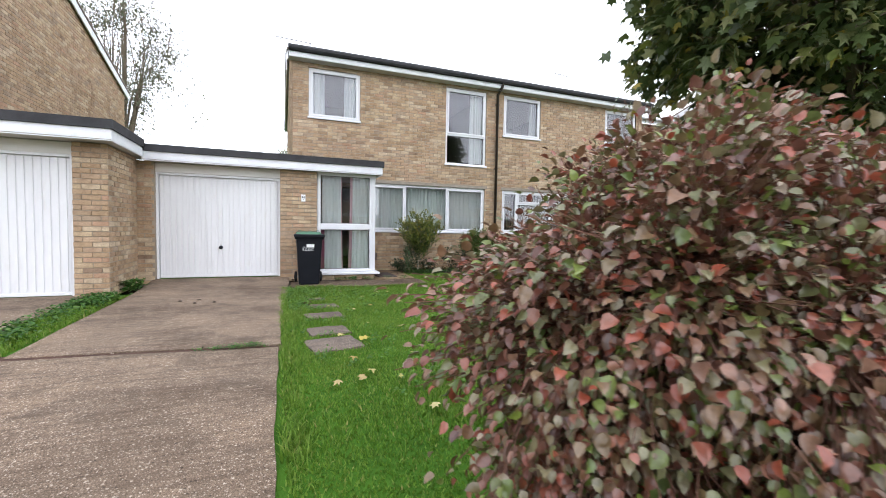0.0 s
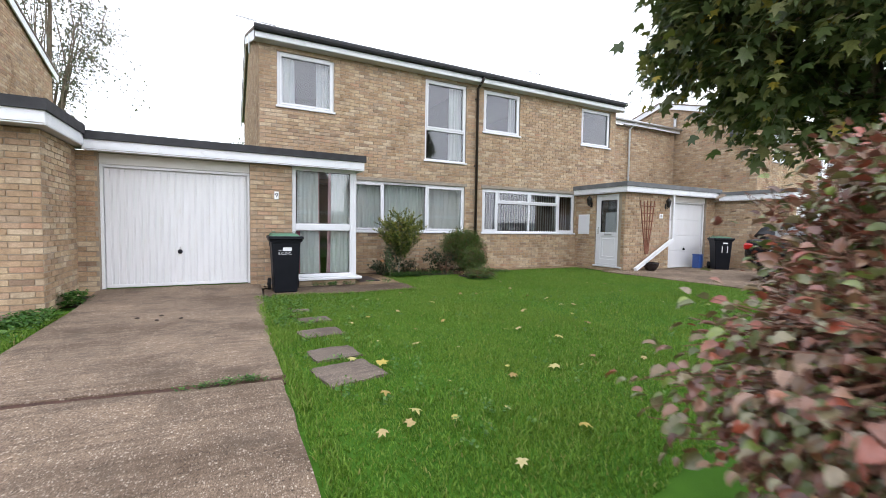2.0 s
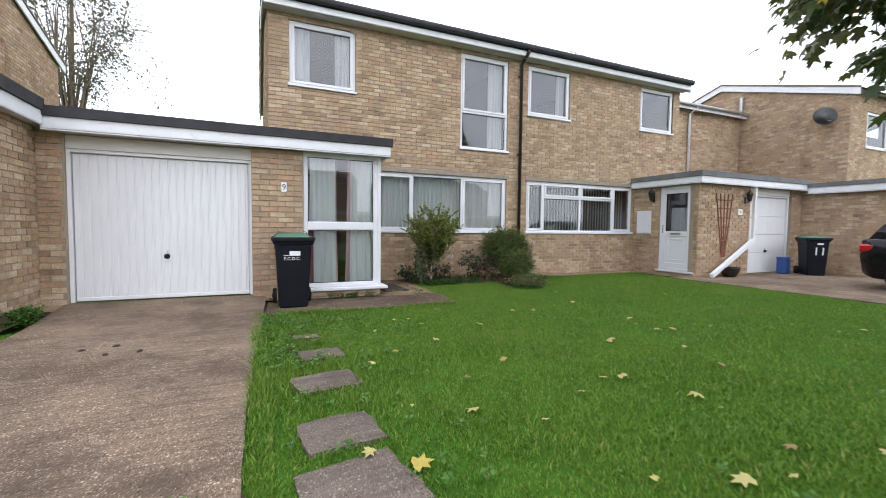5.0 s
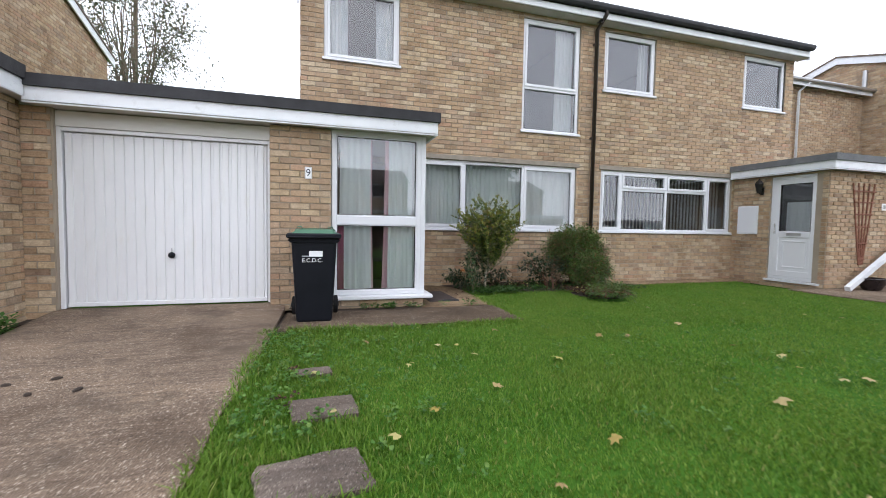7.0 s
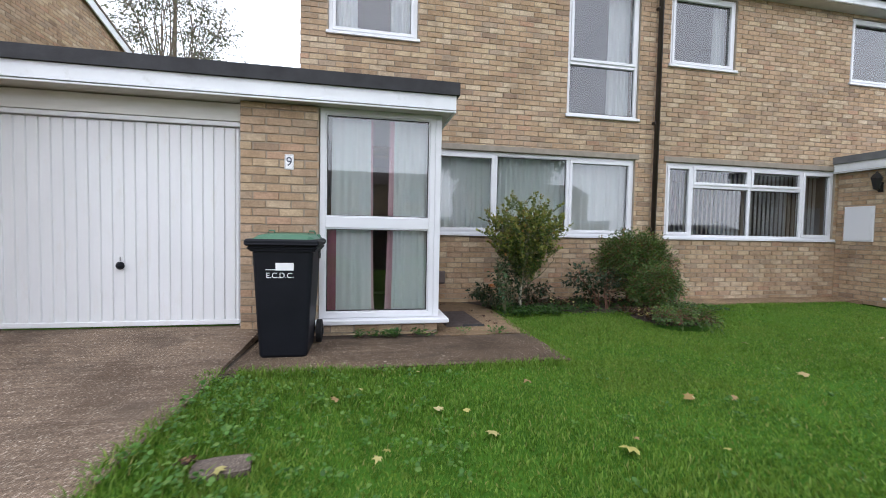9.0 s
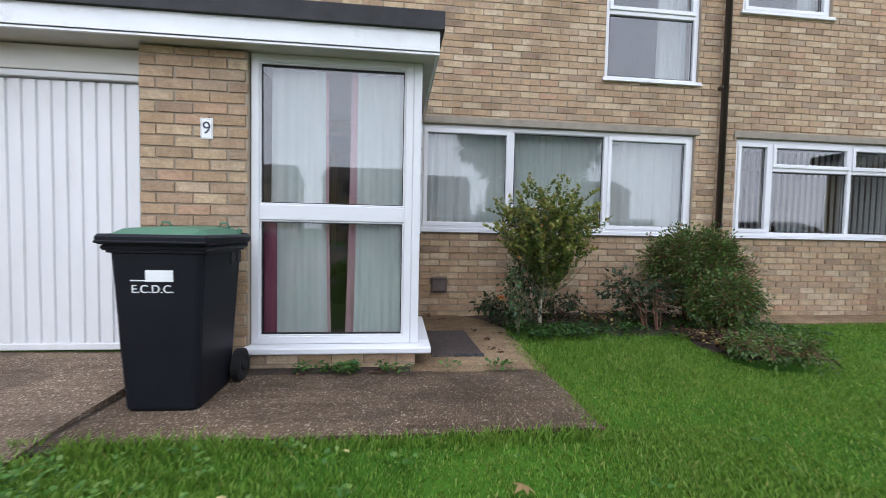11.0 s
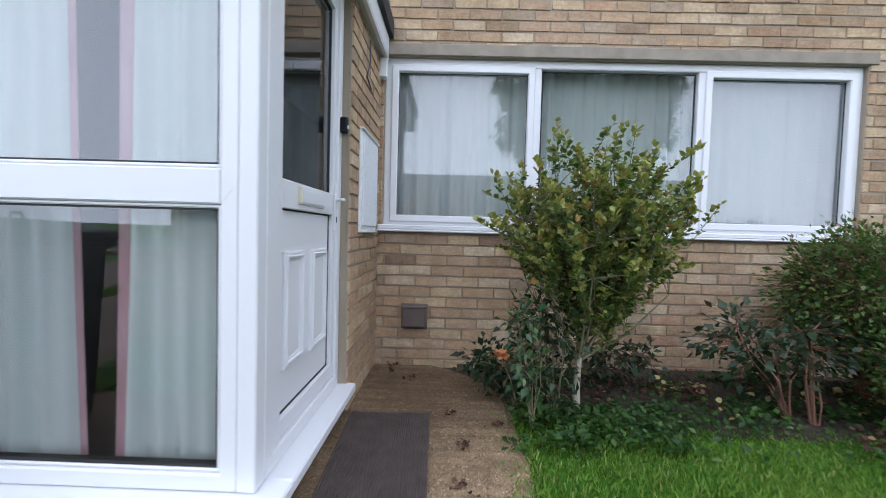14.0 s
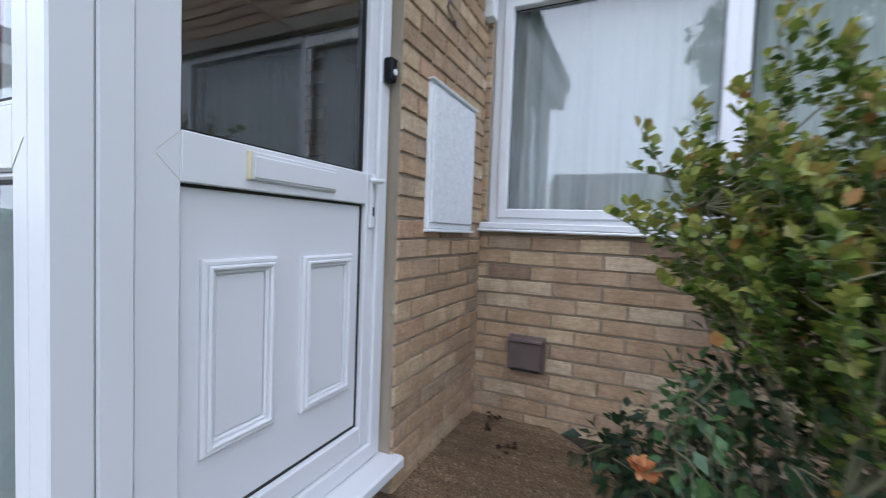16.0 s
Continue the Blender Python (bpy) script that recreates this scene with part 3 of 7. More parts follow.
def window(parent, face, u0, u1, z0, z1, lights, w=0.055, set_back=0.03, sash=0.04, sill=True, label=""):
    """A white window. lights: (u0, u1, z0, z1, sash or not) of each light, between the frame's members."""
    g = Geo(face)
    d1, d0 = -set_back, -set_back - 0.07
    ring(g, u0, u1, z0, z1, w, d0, d1)
    ob = part("window", g, M_UPVC, parent, label)
    done = set()
    for a, b, c, e, opens in lights:
        if a > u0 + w + 0.01 and a not in done:
            done.add(a)
            part("glazing_bar", Geo(face).box(a - w / 2, a + w / 2, d0, d1, z0 + w, z1 - w, 0.004), M_UPVC, ob)
        if c > z0 + w + 0.01:
            part("glazing_bar", Geo(face).box(a + w / 2 if a > u0 + w + 0.01 else u0 + w, b - w / 2 if b < u1 - w - 0.01 else u1 - w, d0, d1 - 0.002, c - w / 2, c + w / 2, 0.004), M_UPVC, ob)
    for a, b, c, e, opens in lights:
        a, b = (a + w / 2 if a > u0 + w + 0.01 else u0 + w), (b - w / 2 if b < u1 - w - 0.01 else u1 - w)
        c, e = (c + w / 2 if c > z0 + w + 0.01 else z0 + w), (e - w / 2 if e < z1 - w - 0.01 else z1 - w)
        s = sash if opens else 0.012
        if opens:
            part("sash", ring(Geo(face), a - 0.008, b + 0.008, c - 0.008, e + 0.008, s + 0.008, d0 + 0.02, d1 + 0.014, 0.005), M_UPVC, ob)
        part("gasket", ring(Geo(face), a + s - 0.004, b - s + 0.004, c + s - 0.004, e - s + 0.004, 0.007, d1 - 0.034, d1 - 0.026, 0), M_GASKET, ob)
        pane(face, a + s, b - s, c + s, e - s, d1 - 0.03, ob)
    if sill:
        part("sill", Geo(face).box(u0 - 0.03, u1 + 0.03, -set_back + 0.001, 0.030, z0 - 0.010, z0 + 0.022, 0.005), M_UPVC, ob)
        part("sill_nose", Geo(face).box(u0 - 0.034, u1 + 0.034, -0.01, 0.045, z0 - 0.026, z0 - 0.011, 0.005), M_UPVC, ob)
    return ob


def curtain(face, u0, u1, z0, z1, d, mat, wave=0.025, step=0.08, seed=0, label="", edge=None, flare=0.0, name="curtain"):
    """Hanging cloth in uneven folds, fuller towards the floor; edge: (side, width) of a coloured border."""
    rng = random.Random(seed)
    n, rows = max(int((u1 - u0) / 0.010), 8), 14
    folds = [(rng.uniform(0.6, 1.5), rng.uniform(0, 6.28), rng.uniform(0.3, 1.0)) for _ in range(5)]
    def at(s, t):
        u = u0 + (u1 - u0) * s
        off = sum(a * math.sin(2 * math.pi * u / step * k + p + 0.8 * (1 - t) * math.sin(3 * p + 5 * u)) for k, p, a in folds) / 2.2
        spread = flare * (1 - t) ** 2
        return (u + spread * (s - 0.5) + 0.006 * off * (1 - t), d + wave * off * (0.45 + 0.55 * (1 - t)), z0 + (z1 - z0) * t - (0.015 * abs(math.sin(u * 40 + seed)) * (1 - t) ** 8))
    def strip(s0, s1):
        k0, k1 = round(s0 * n), round(s1 * n)
        return Geo(face).sheet([[at(k / n, j / rows) for k in range(k0, k1 + 1)] for j in range(rows + 1)])
    body = (0.0, 1.0)
    border = None
    if edge:
        side, share = edge
        body, border = ((share, 1.0), (0.0, share)) if side < 0 else ((0.0, 1.0 - share), (1.0 - share, 1.0))
    ob = part(name, strip(*body), mat, None, smooth=True)
    tagged(ob, label=label, category="curtain")
    if border:
        part("border", strip(*border), M_PINK, ob, "dusty pink border strip", smooth=True)
    return ob


# ---------------------------------------------------------------- the pair of houses
FY, PY = 10.5, 8.7                     # fronts of the houses and of the porches
FRONT, PORCH = ("y", FY, -1), ("y", PY, -1)
XL, XM, XR = 0.27, 5.56, 10.87         # ends of the pair and the line between the two
MX = XL + XR                           # mirrors one house into the other
EAVE, RIDGE_Y, RIDGE_Z, REAR = 4.95, 14.5, 6.4, 18.6


def gable(u):
    return EAVE + (RIDGE_Z - EAVE) * (1 - abs(u - RIDGE_Y) / (RIDGE_Y - FY))


house = thing("semi_detached_house", label="buff brick semi-detached house with white windows and flat-roofed porch", category="house")
next_house = thing("semi_detached_house", label="mirrored buff brick semi with half-glazed white side door", category="house")

W1, W2, W5 = (0.62, 1.82, 3.65, 4.80), (4.09, 5.28, 2.80, 4.82), (1.93, 5.275, 0.985, 2.19)
W3, W4, W6 = (5.82, 7.03, 3.70, 4.83), (9.38, 10.62, 3.72, 4.85), (5.83, 9.20, 0.985, 2.19)
wall("wall", house, FRONT, XL, XM, -0.10, EAVE, openings=[W1, W2, W5, (0.85, 1.75, 0.0, 2.05)], near=(1.9, 5.5, -0.2, 0.95), label="buff brick front wall")
wall("wall", next_house, FRONT, XM, XR, -0.10, EAVE, openings=[W3, W4, W6, (9.4, 10.3, 0.0, 2.05)], near=(5.6, 9.2, -0.2, 0.95), label="buff brick front wall")
wall("wall", house, ("x", XL, -1), FY + 0.01, REAR, -0.1, EAVE, top=gable)
wall("wall", next_house, ("x", XR, 1), FY + 0.01, REAR, -0.1, EAVE, top=gable)
for h, a, b in ((house, XL, XM), (next_house, XM, XR)):
    wall("rear_wall", h, ("y", REAR, 1), a, b, -0.1, EAVE, plain=True)
    part("upper_floor", Geo().box(a + 0.25, b - 0.1, FY + 0.25, REAR - 0.25, 2.42, 2.58), M_DIM_ROOM, h)
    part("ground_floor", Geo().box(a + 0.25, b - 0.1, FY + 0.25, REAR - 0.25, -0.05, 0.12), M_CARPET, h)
    part("room_wall", Geo().box(a + 0.25, b - 0.1, FY + 3.6, FY + 3.7, 0.12, 2.42), M_DIM_ROOM, h)
    part("room_wall", Geo().box(a + 0.25, b - 0.1, FY + 3.6, FY + 3.7, 2.58, EAVE), M_DIM_ROOM, h)
    part("upper_ceiling", Geo().box(a + 0.25, b - 0.1, FY + 0.25, REAR - 0.25, EAVE - 0.04, EAVE + 0.02), M_DIM_ROOM, h)
part("party_wall", Geo().box(XM - 0.1, XM + 0.1, FY + 0.25, REAR - 0.25, 0, EAVE), M_DIM_ROOM, house)
part("room_wall", Geo().box(3.0, 3.1, FY + 0.25, FY + 3.6, 2.58, EAVE - 0.04), M_DIM_ROOM, house)
part("room_wall", Geo().box(8.2, 8.3, FY + 0.25, FY + 3.6, 2.58, EAVE - 0.04), M_DIM_ROOM, next_house)


def pitched_roof(parent, x0, x1, front, rear, eave, ridge_y, ridge_z, over=0.25):
    """Two slopes of interlocking tiles with white bargeboards at the ends and a fascia along the front."""
    k = (ridge_z - eave) / (ridge_y - front)
    yf, yr = front - over, rear + over
    zf, zr = eave - k * over + 0.10, eave - k * over + 0.10
    g = Geo()
    for ya, za, yb, zb in ((yf, zf, ridge_y, ridge_z + 0.12), (ridge_y, ridge_z + 0.12, yr, zr)):
        rows = []
        n = 14
        for j in range(n):
            t0, t1 = j / n, (j + 1) / n
            lift = 0.02
            p0, p1 = (ya + (yb - ya) * t0, za + (zb - za) * t0), (ya + (yb - ya) * t1, za + (zb - za) * t1)
            up0, up1 = (lift, 0) if za < zb else (0, lift)
            rows += [[(x0, p0[0], p0[1] + up0), (x1, p0[0], p0[1] + up0)], [(x0, p1[0], p1[1] + up1), (x1, p1[0], p1[1] + up1)]]
        g.sheet(rows)
    under = Geo()
    under.sheet([[(x0, yf, zf - 0.05), (x1, yf, zf - 0.05)], [(x0, ridge_y, ridge_z + 0.06), (x1, ridge_y, ridge_z + 0.06)], [(x0, yr, zr - 0.05), (x1, yr, zr - 0.05)]])
    roof = part("roof", g, M_TILE, parent)
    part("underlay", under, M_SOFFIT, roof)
    for x in (x0, x1):
        b = Geo()
        line = [(yf, zf), (ridge_y, ridge_z + 0.12), (yr, zr)]
        for (ya, za), (yb, zb) in zip(line, line[1:]):
            b.f.append([b.put(x + 0.015, ya, za - 0.20), b.put(x + 0.015, yb, zb - 0.20), b.put(x + 0.015, yb, zb), b.put(x + 0.015, ya, za)])
            b.f.append([b.put(x - 0.015, ya, za - 0.20), b.put(x - 0.015, yb, zb - 0.20), b.put(x - 0.015, yb, zb), b.put(x - 0.015, ya, za)])
            b.f.append([b.put(x - 0.015, ya, za - 0.20), b.put(x - 0.015, yb, zb - 0.20), b.put(x + 0.015, yb, zb - 0.20), b.put(x + 0.015, ya, za - 0.20)])
        part("bargeboard", b, M_PAINT, roof)
        v = Geo()
        for (ya, za), (yb, zb) in zip(line, line[1:]):
            q = [(x - 0.035, ya, za), (x + 0.035, ya, za), (x + 0.035, yb, zb), (x - 0.035, yb, zb)]
            lo, hi = [v.put(*c) for c in q], [v.put(c[0], c[1], c[2] + 0.05) for c in q]
            v.f += [lo, hi] + [[lo[k], lo[(k + 1) % 4], hi[(k + 1) % 4], hi[k]] for k in range(4)]
        part("verge_tile", v, M_TILE, roof)
    return roof


# Front eave of the pair: white fascia board, soffit and black gutter
for h, a, b in ((house, XL - 0.09, XM), (next_house, XM, XR + 0.09)):
    pitched_roof(h, a, b, FY, REAR, EAVE + 0.08, RIDGE_Y, RIDGE_Z)
    part("fascia", Geo().box(a, b, 10.24, 10.27, 4.905, 5.02, 0.004), M_PAINT, h)
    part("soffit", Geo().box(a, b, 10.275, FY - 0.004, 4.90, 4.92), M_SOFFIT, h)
    part("gutter", Geo().tube([(a - 0.02, 10.185, 5.085), (b, 10.185, 5.085)], 0.066, 10), M_FELT, h)
    for k in range(5):
        x = a + 0.3 + k * (b - a - 0.5) / 4.2
        part("gutter_bracket", Geo().box(x - 0.012, x + 0.012, 10.16, 10.238, 5.02, 5.035), M_FELT, h)

# Windows
window(house, FRONT, *W1, [(W1[0], W1[1], W1[2], W1[3], True)], label="white square bedroom window")
window(house, FRONT, *W2, [(W2[0], W2[1], W2[2], 3.60, False), (W2[0], W2[1], 3.60, W2[3], True)], label="tall white two-light window")
window(house, FRONT, *W5, [(1.93, 3.01, W5[2], W5[3], True), (3.01, 4.165, W5[2], W5[3], False), (4.165, 5.275, W5[2], W5[3], True)], label="wide white three-light living room window")
window(next_house, FRONT, *W3, [(W3[0], W3[1], W3[2], W3[3], True)], label="white square bedroom window")
window(next_house, FRONT, *W4, [(W4[0], W4[1], W4[2], W4[3], True)], label="white square bedroom window")
window(next_house, FRONT, *W6, [(5.83, 6.34, W6[2], W6[3], True), (6.34, 7.46, W6[2], 1.83, False), (6.34, 7.46, 1.83, W6[3], True), (7.46, 8.53, W6[2], 1.83, False), (7.46, 8.53, 1.83, W6[3], True), (8.53, 9.20, W6[2], W6[3], True)], label="wide white window with small top lights")
for h, w in ((house, W5), (next_house, W6)):
    part("lintel", Geo(FRONT).box(w[0] - 0.05, w[1] + 0.06, -0.05, 0.02, w[3] + 0.004, w[3] + 0.085, 0.004), M_CONCRETE_LINTEL, h, "grey weathered lintel strip")

# Rainwater pipe between the houses
pipe = part("downpipe", Geo().tube([(5.60, 10.19, 5.06), (5.60, 10.19, 4.96), (5.585, 10.43, 4.78), (5.585, 10.43, 0.0)], 0.038, 10), M_BROWNPIPE, house, "dark brown rainwater pipe", smooth=True)
for z in (4.5, 2.75, 1.1):
    part("pipe_bracket", Geo().box(5.535, 5.635, 10.415, 10.495, z, z + 0.035, 0.004), M_BROWNPIPE, pipe)


# ---------------------------------------------------------------- porch and garage blocks
def garage_door(parent, u0, u1, z0, z1, plane, ribbed=True):
    """An up-and-over door of upright ribs in a white frame, with a round handle."""
    face = ("y", plane, -1)
    frame_ob = part("garage_door", Geo(face).box(u0 + 0.01, u1 - 0.01, -0.05, -0.045, z0 + 0.01, z1 - 0.02), M_GARAGE, parent, "white ribbed up-and-over garage door, closed")
    for nm, a, b, c, e in (("jamb", u0 - 0.03, u0 + 0.03, z0, z1), ("jamb", u1 - 0.03, u1 + 0.03, z0, z1), ("head", u0 + 0.03, u1 - 0.03, z1 - 0.04, z1)):
        part(nm, Geo(face).box(a, b, -0.06, 0.02, c, e, 0.004), M_GARAGE, frame_ob)
    g = Geo(face)
    n = round((u1 - u0 - 0.09) / 0.095)
    w = (u1 - u0 - 0.09) / n
    prof = []
    for k in range(n):
        a = u0 + 0.045 + k * w
        prof += [(a, 0.0), (a + w * 0.62, 0.0), (a + w * 0.68, -0.016), (a + w * 0.94, -0.016)]
    prof.append((u1 - 0.045, 0.0))
    if ribbed:
        g.sheet([[(u, d - 0.012, z0 + 0.055) for u, d in prof], [(u, d - 0.012, z1 - 0.05) for u, d in prof]])
        part("ribbed_panel", g, M_GARAGE, frame_ob)
    else:
        for k in range(4):
            h = (z1 - z0 - 0.12) / 4
            part("panel", Geo(face).box(u0 + 0.045, u1 - 0.045, -0.04, -0.012, z0 + 0.06 + h * k, z0 + 0.06 + h * (k + 1) - 0.006, 0.006), M_GARAGE, frame_ob)
    part("bottom_rail", Geo(face).box(u0 + 0.04, u1 - 0.04, -0.04, -0.004, z0 + 0.012, z0 + 0.058, 0.005), M_GARAGE, frame_ob)
    um, zm = (u0 + u1) / 2 - 0.01, z0 + 0.565
    part("handle", Geo().lathe([(0.034, 0), (0.036, 0.012), (0.024, 0.03), (0.016, 0.05), (0.0, 0.052)], (um, plane + 0.004, zm), 18, (0, -1, 0)), M_BLACK, frame_ob, "black round handle", smooth=True)
    part("lock", Geo(face).box(um - 0.004, um + 0.004, -0.005, 0.006, zm + 0.04, zm + 0.08, 0.001), M_METAL, frame_ob)
    return frame_ob


def flat_roof(parent, edge, back, felt, z=(2.15, 2.305, 2.425), soffit_in=0.35):
    """A flat roof over an outline of (x, y): white fascia boards and a felt kerb along edge, closed at the back."""
    outline = edge + back
    roof = part("flat_roof", Geo().slab(outline, z[1] + 0.02, z[1] + 0.05), felt, parent)
    for k, ((xa, ya), (xb, yb)) in enumerate(zip(edge, edge[1:])):
        along = Vector((xb - xa, yb - ya, 0)).normalized()
        inn = Vector((-along.y, along.x, 0))
        for nm, z0, z1, d0, d1, m in (("fascia", z[0], z[1], 0.0, 0.022, M_PAINT), ("felt_kerb", z[1] + 0.002, z[2], -0.03, 0.05, felt)):
            a = Vector((xa, ya, 0)) + (along * (d1 + 0.001) if k else Vector((0, 0, 0)))
            b = Vector((xb, yb, 0)) + (along * -d0 if k < len(edge) - 2 else Vector((0, 0, 0)))
            part(nm, Geo().slab([((q + inn * d).x, (q + inn * d).y) for q, d in ((a, d0), (b, d0), (b, d1), (a, d1))], z0, z1), m, roof)
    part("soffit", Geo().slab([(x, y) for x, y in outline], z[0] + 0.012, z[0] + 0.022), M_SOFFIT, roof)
    return roof


SIDE_X, SILL_Z = 1.853, 0.152          # side face of the porch and the top of its sill
PANEL = ("y", PY + 0.032, -1)          # front of the porch window


def mitre(face, u, z, du, dz, d, parent):
    """The fine dark seam of a welded mitre, from a corner inward."""
    n = Vector((-dz, du)).normalized() * 0.0006
    g = Geo(face).prism([(u - n.x, z - n.y), (u + du - n.x, z + dz - n.y), (u + du + n.x, z + dz + n.y), (u + n.x, z + n.y)], d, d + 0.0006)
    return part("seam", g, M_SOFFIT, parent)


def porch_frame_front(parent):
    """Two-light glazed porch front with a corner post and white sill."""
    f = part("window", ring(Geo(PANEL), 0.685, 1.795, SILL_Z + 0.002, 2.16, 0.055, -0.07, 0.0, 0.005), M_UPVC, parent, "full-height white porch window")
    part("corner_post", Geo(PANEL).box(1.7955, SIDE_X, -0.062, 0.0015, SILL_Z + 0.002, 2.16, 0.004), M_UPVC, f)
    part("transom", Geo(PANEL).box(0.740, 1.740, -0.07, -0.002, 1.028, 1.135, 0.005), M_UPVC, f)
    for z0, z1 in ((SILL_Z + 0.057, 1.028), (1.135, 2.105)):
        part("bead", ring(Geo(PANEL), 0.740, 1.740, z0, z1, 0.012, -0.05, -0.010, 0.004), M_UPVC, f)
        part("gasket", ring(Geo(PANEL), 0.752, 1.728, z0 + 0.012, z1 - 0.012, 0.006, -0.05, -0.016, 0), M_GASKET, f)
        pane(PANEL, 0.757, 1.723, z0 + 0.017, z1 - 0.017, -0.025, f)
    mitre(PANEL, 1.742, 1.030, 0.040, 0.048, 0.0003, f)
    mitre(PANEL, 0.738, 1.030, -0.040, 0.048, 0.0003, f)
    part("sill", Geo(PORCH).box(0.655, 1.943, -0.112, 0.074, 0.106, SILL_Z, 0.008), M_UPVC, f)
    part("sill", Geo(("x", SIDE_X, 1)).box(8.70 + 0.113, 9.693, -0.08, 0.090, 0.106, SILL_Z, 0.008), M_UPVC, f)
    return f


def porch_door(parent):
    """White half-glazed side door: clear upper glass, two moulded lower panels, letter plate and lever handle."""
    face = ("x", SIDE_X, 1)
    fr = part("door", ring(Geo(face), 8.796, 9.66, SILL_Z + 0.002, 2.16, 0.058, -0.07, 0.0, 0.004), M_UPVC, parent, "closed white half-glazed door")
    for nm, a, b, c, e in (("stile", 8.857, 8.942, 0.215, 2.10), ("stile", 9.556, 9.600, 0.215, 2.10), ("rail", 8.942, 9.556, 0.215, 0.285), ("rail", 8.942, 9.556, 1.033, 1.135), ("rail", 8.942, 9.556, 2.02, 2.10)):
        part(nm, Geo(face).box(a, b, -0.065, -0.012, c, e, 0.003), M_UPVC, fr)
    part("gasket", ring(Geo(face), 8.942, 9.556, 1.135, 2.02, 0.007, -0.06, -0.030, 0), M_GASKET, fr)
    part("gasket", ring(Geo(face), 8.942, 9.556, 0.285, 1.033, 0.007, -0.06, -0.030, 0), M_GASKET, fr)
    pane(face, 8.948, 9.550, 1.141, 2.014, -0.036, fr)
    pan = part("lower_panel", Geo(face).box(8.948, 9.550, -0.060, -0.034, 0.291, 1.027), M_UPVC, fr)
    for a, b, z0, z1 in ((8.996, 9.200, 0.443, 0.876), (9.290, 9.507, 0.432, 0.872)):
        g = ring(Geo(face), a, b, z0, z1, 0.016, -0.036, -0.020, 0.005)
        ring(g, a + 0.013, b - 0.013, z0 + 0.013, z1 - 0.013, 0.012, -0.036, -0.015, 0.004)
        ring(g, a + 0.024, b - 0.024, z0 + 0.024, z1 - 0.024, 0.010, -0.036, -0.024, 0.003)
        part("moulding", g, M_UPVC, pan)
        part("centre_panel", Geo(face).box(a + 0.036, b - 0.036, -0.036, -0.029, z0 + 0.036, z1 - 0.036, 0.003), M_UPVC, pan)
    lp = part("letter_plate", Geo(face).box(9.092, 9.396, -0.012, -0.002, 1.056, 1.122, 0.003), M_UPVC, fr)
    part("flap", Geo(face).box(9.104, 9.388, -0.002, 0.002, 1.062, 1.112, 0.002), M_UPVC, lp)
    part("end_cap", Geo(face).box(9.090, 9.099, -0.012, 0.001, 1.056, 1.122, 0.002), M_YELLOWED, lp, "yellowed plastic end of the letter plate")
    h = part("door_handle", Geo(face).box(9.567, 9.592, -0.012, 0.000, 0.955, 1.135, 0.004), M_UPVC, fr, "white lever handle on a long plate")
    part("lever", Geo().tube([(1.852, 9.580, 1.108), (1.885, 9.580, 1.108), (1.892, 9.572, 1.108), (1.892, 9.510, 1.104)], 0.008, 8), M_UPVC, h, smooth=True)
    part("keyhole", Geo(face).box(9.575, 9.584, 0.000, 0.003, 0.995, 1.025, 0.001), M_INK, h)
    mitre(face, 8.940, 1.133, -0.046, -0.046, -0.0118, fr)
    mitre(face, 8.940, 1.035, -0.046, 0.046, -0.0118, fr)
    return fr


# Our block: pier, porch, garage
wall("wall", house, PORCH, -0.005, 0.68, 0.0, 2.15, 0.22, near=(-1, 2, -1, 3), label="buff brick pier beside the garage")
wall("wall", house, ("x", 1.893, 1), 9.668, FY - 0.01, -0.05, 2.15, 0.1, near=(9, 11, -1, 3), label="buff brick return wall")
wall("wall", house, PORCH, 0.69, 1.835, -0.05, 0.105, 0.1, near=(0, 3, -1, 1), label="low brick plinth under the porch window")
wall("wall", house, ("x", 1.836, 1), 8.71, 9.66, -0.05, 0.105, 0.1, plain=True)
part("porch_floor", Geo().box(0.70, 1.75, 8.81, FY - 0.01, 0.0, 0.125), M_CARPET, house)
part("room_wall", Geo().box(0.60, 0.68, 8.93, FY - 0.01, 0.0, 2.15), M_DIM_ROOM, house)
part("pier_cap", Geo().box(-2.40, -2.06, 8.76, 9.0, 0.0, 2.166), M_MORTAR, house)
wall("wall", house, ("y", 8.75, -1), -2.325, -2.075, 0.0, 2.16, 0.1, near=(-3, 0, -1, 3), label="narrow reddish brick pier")
porch_frame_front(house)
porch_door(house)
garage_door(house, -2.05, -0.01, 0.085, 1.985, 8.83)
part("garage_head", Geo(("y", 8.83, -1)).box(-2.07, 0.0, -0.05, 0.03, 1.99, 2.15, 0.004), M_LINTEL, house, "pale painted board above the garage door")
part("garage_back", Geo().box(-2.25, 0.6, 13.4, 13.5, 0, 2.3), M_MORTAR, house)
flat_roof(house, [(-2.20, 8.55), (1.955, 8.55), (1.955, FY - 0.01)], [(-2.20, FY - 0.01)], M_FELT)
part("corner_flashing", Geo().box(1.86, 1.952, 10.42, FY - 0.012, 2.02, 2.15, 0.004), M_PAINT, house)

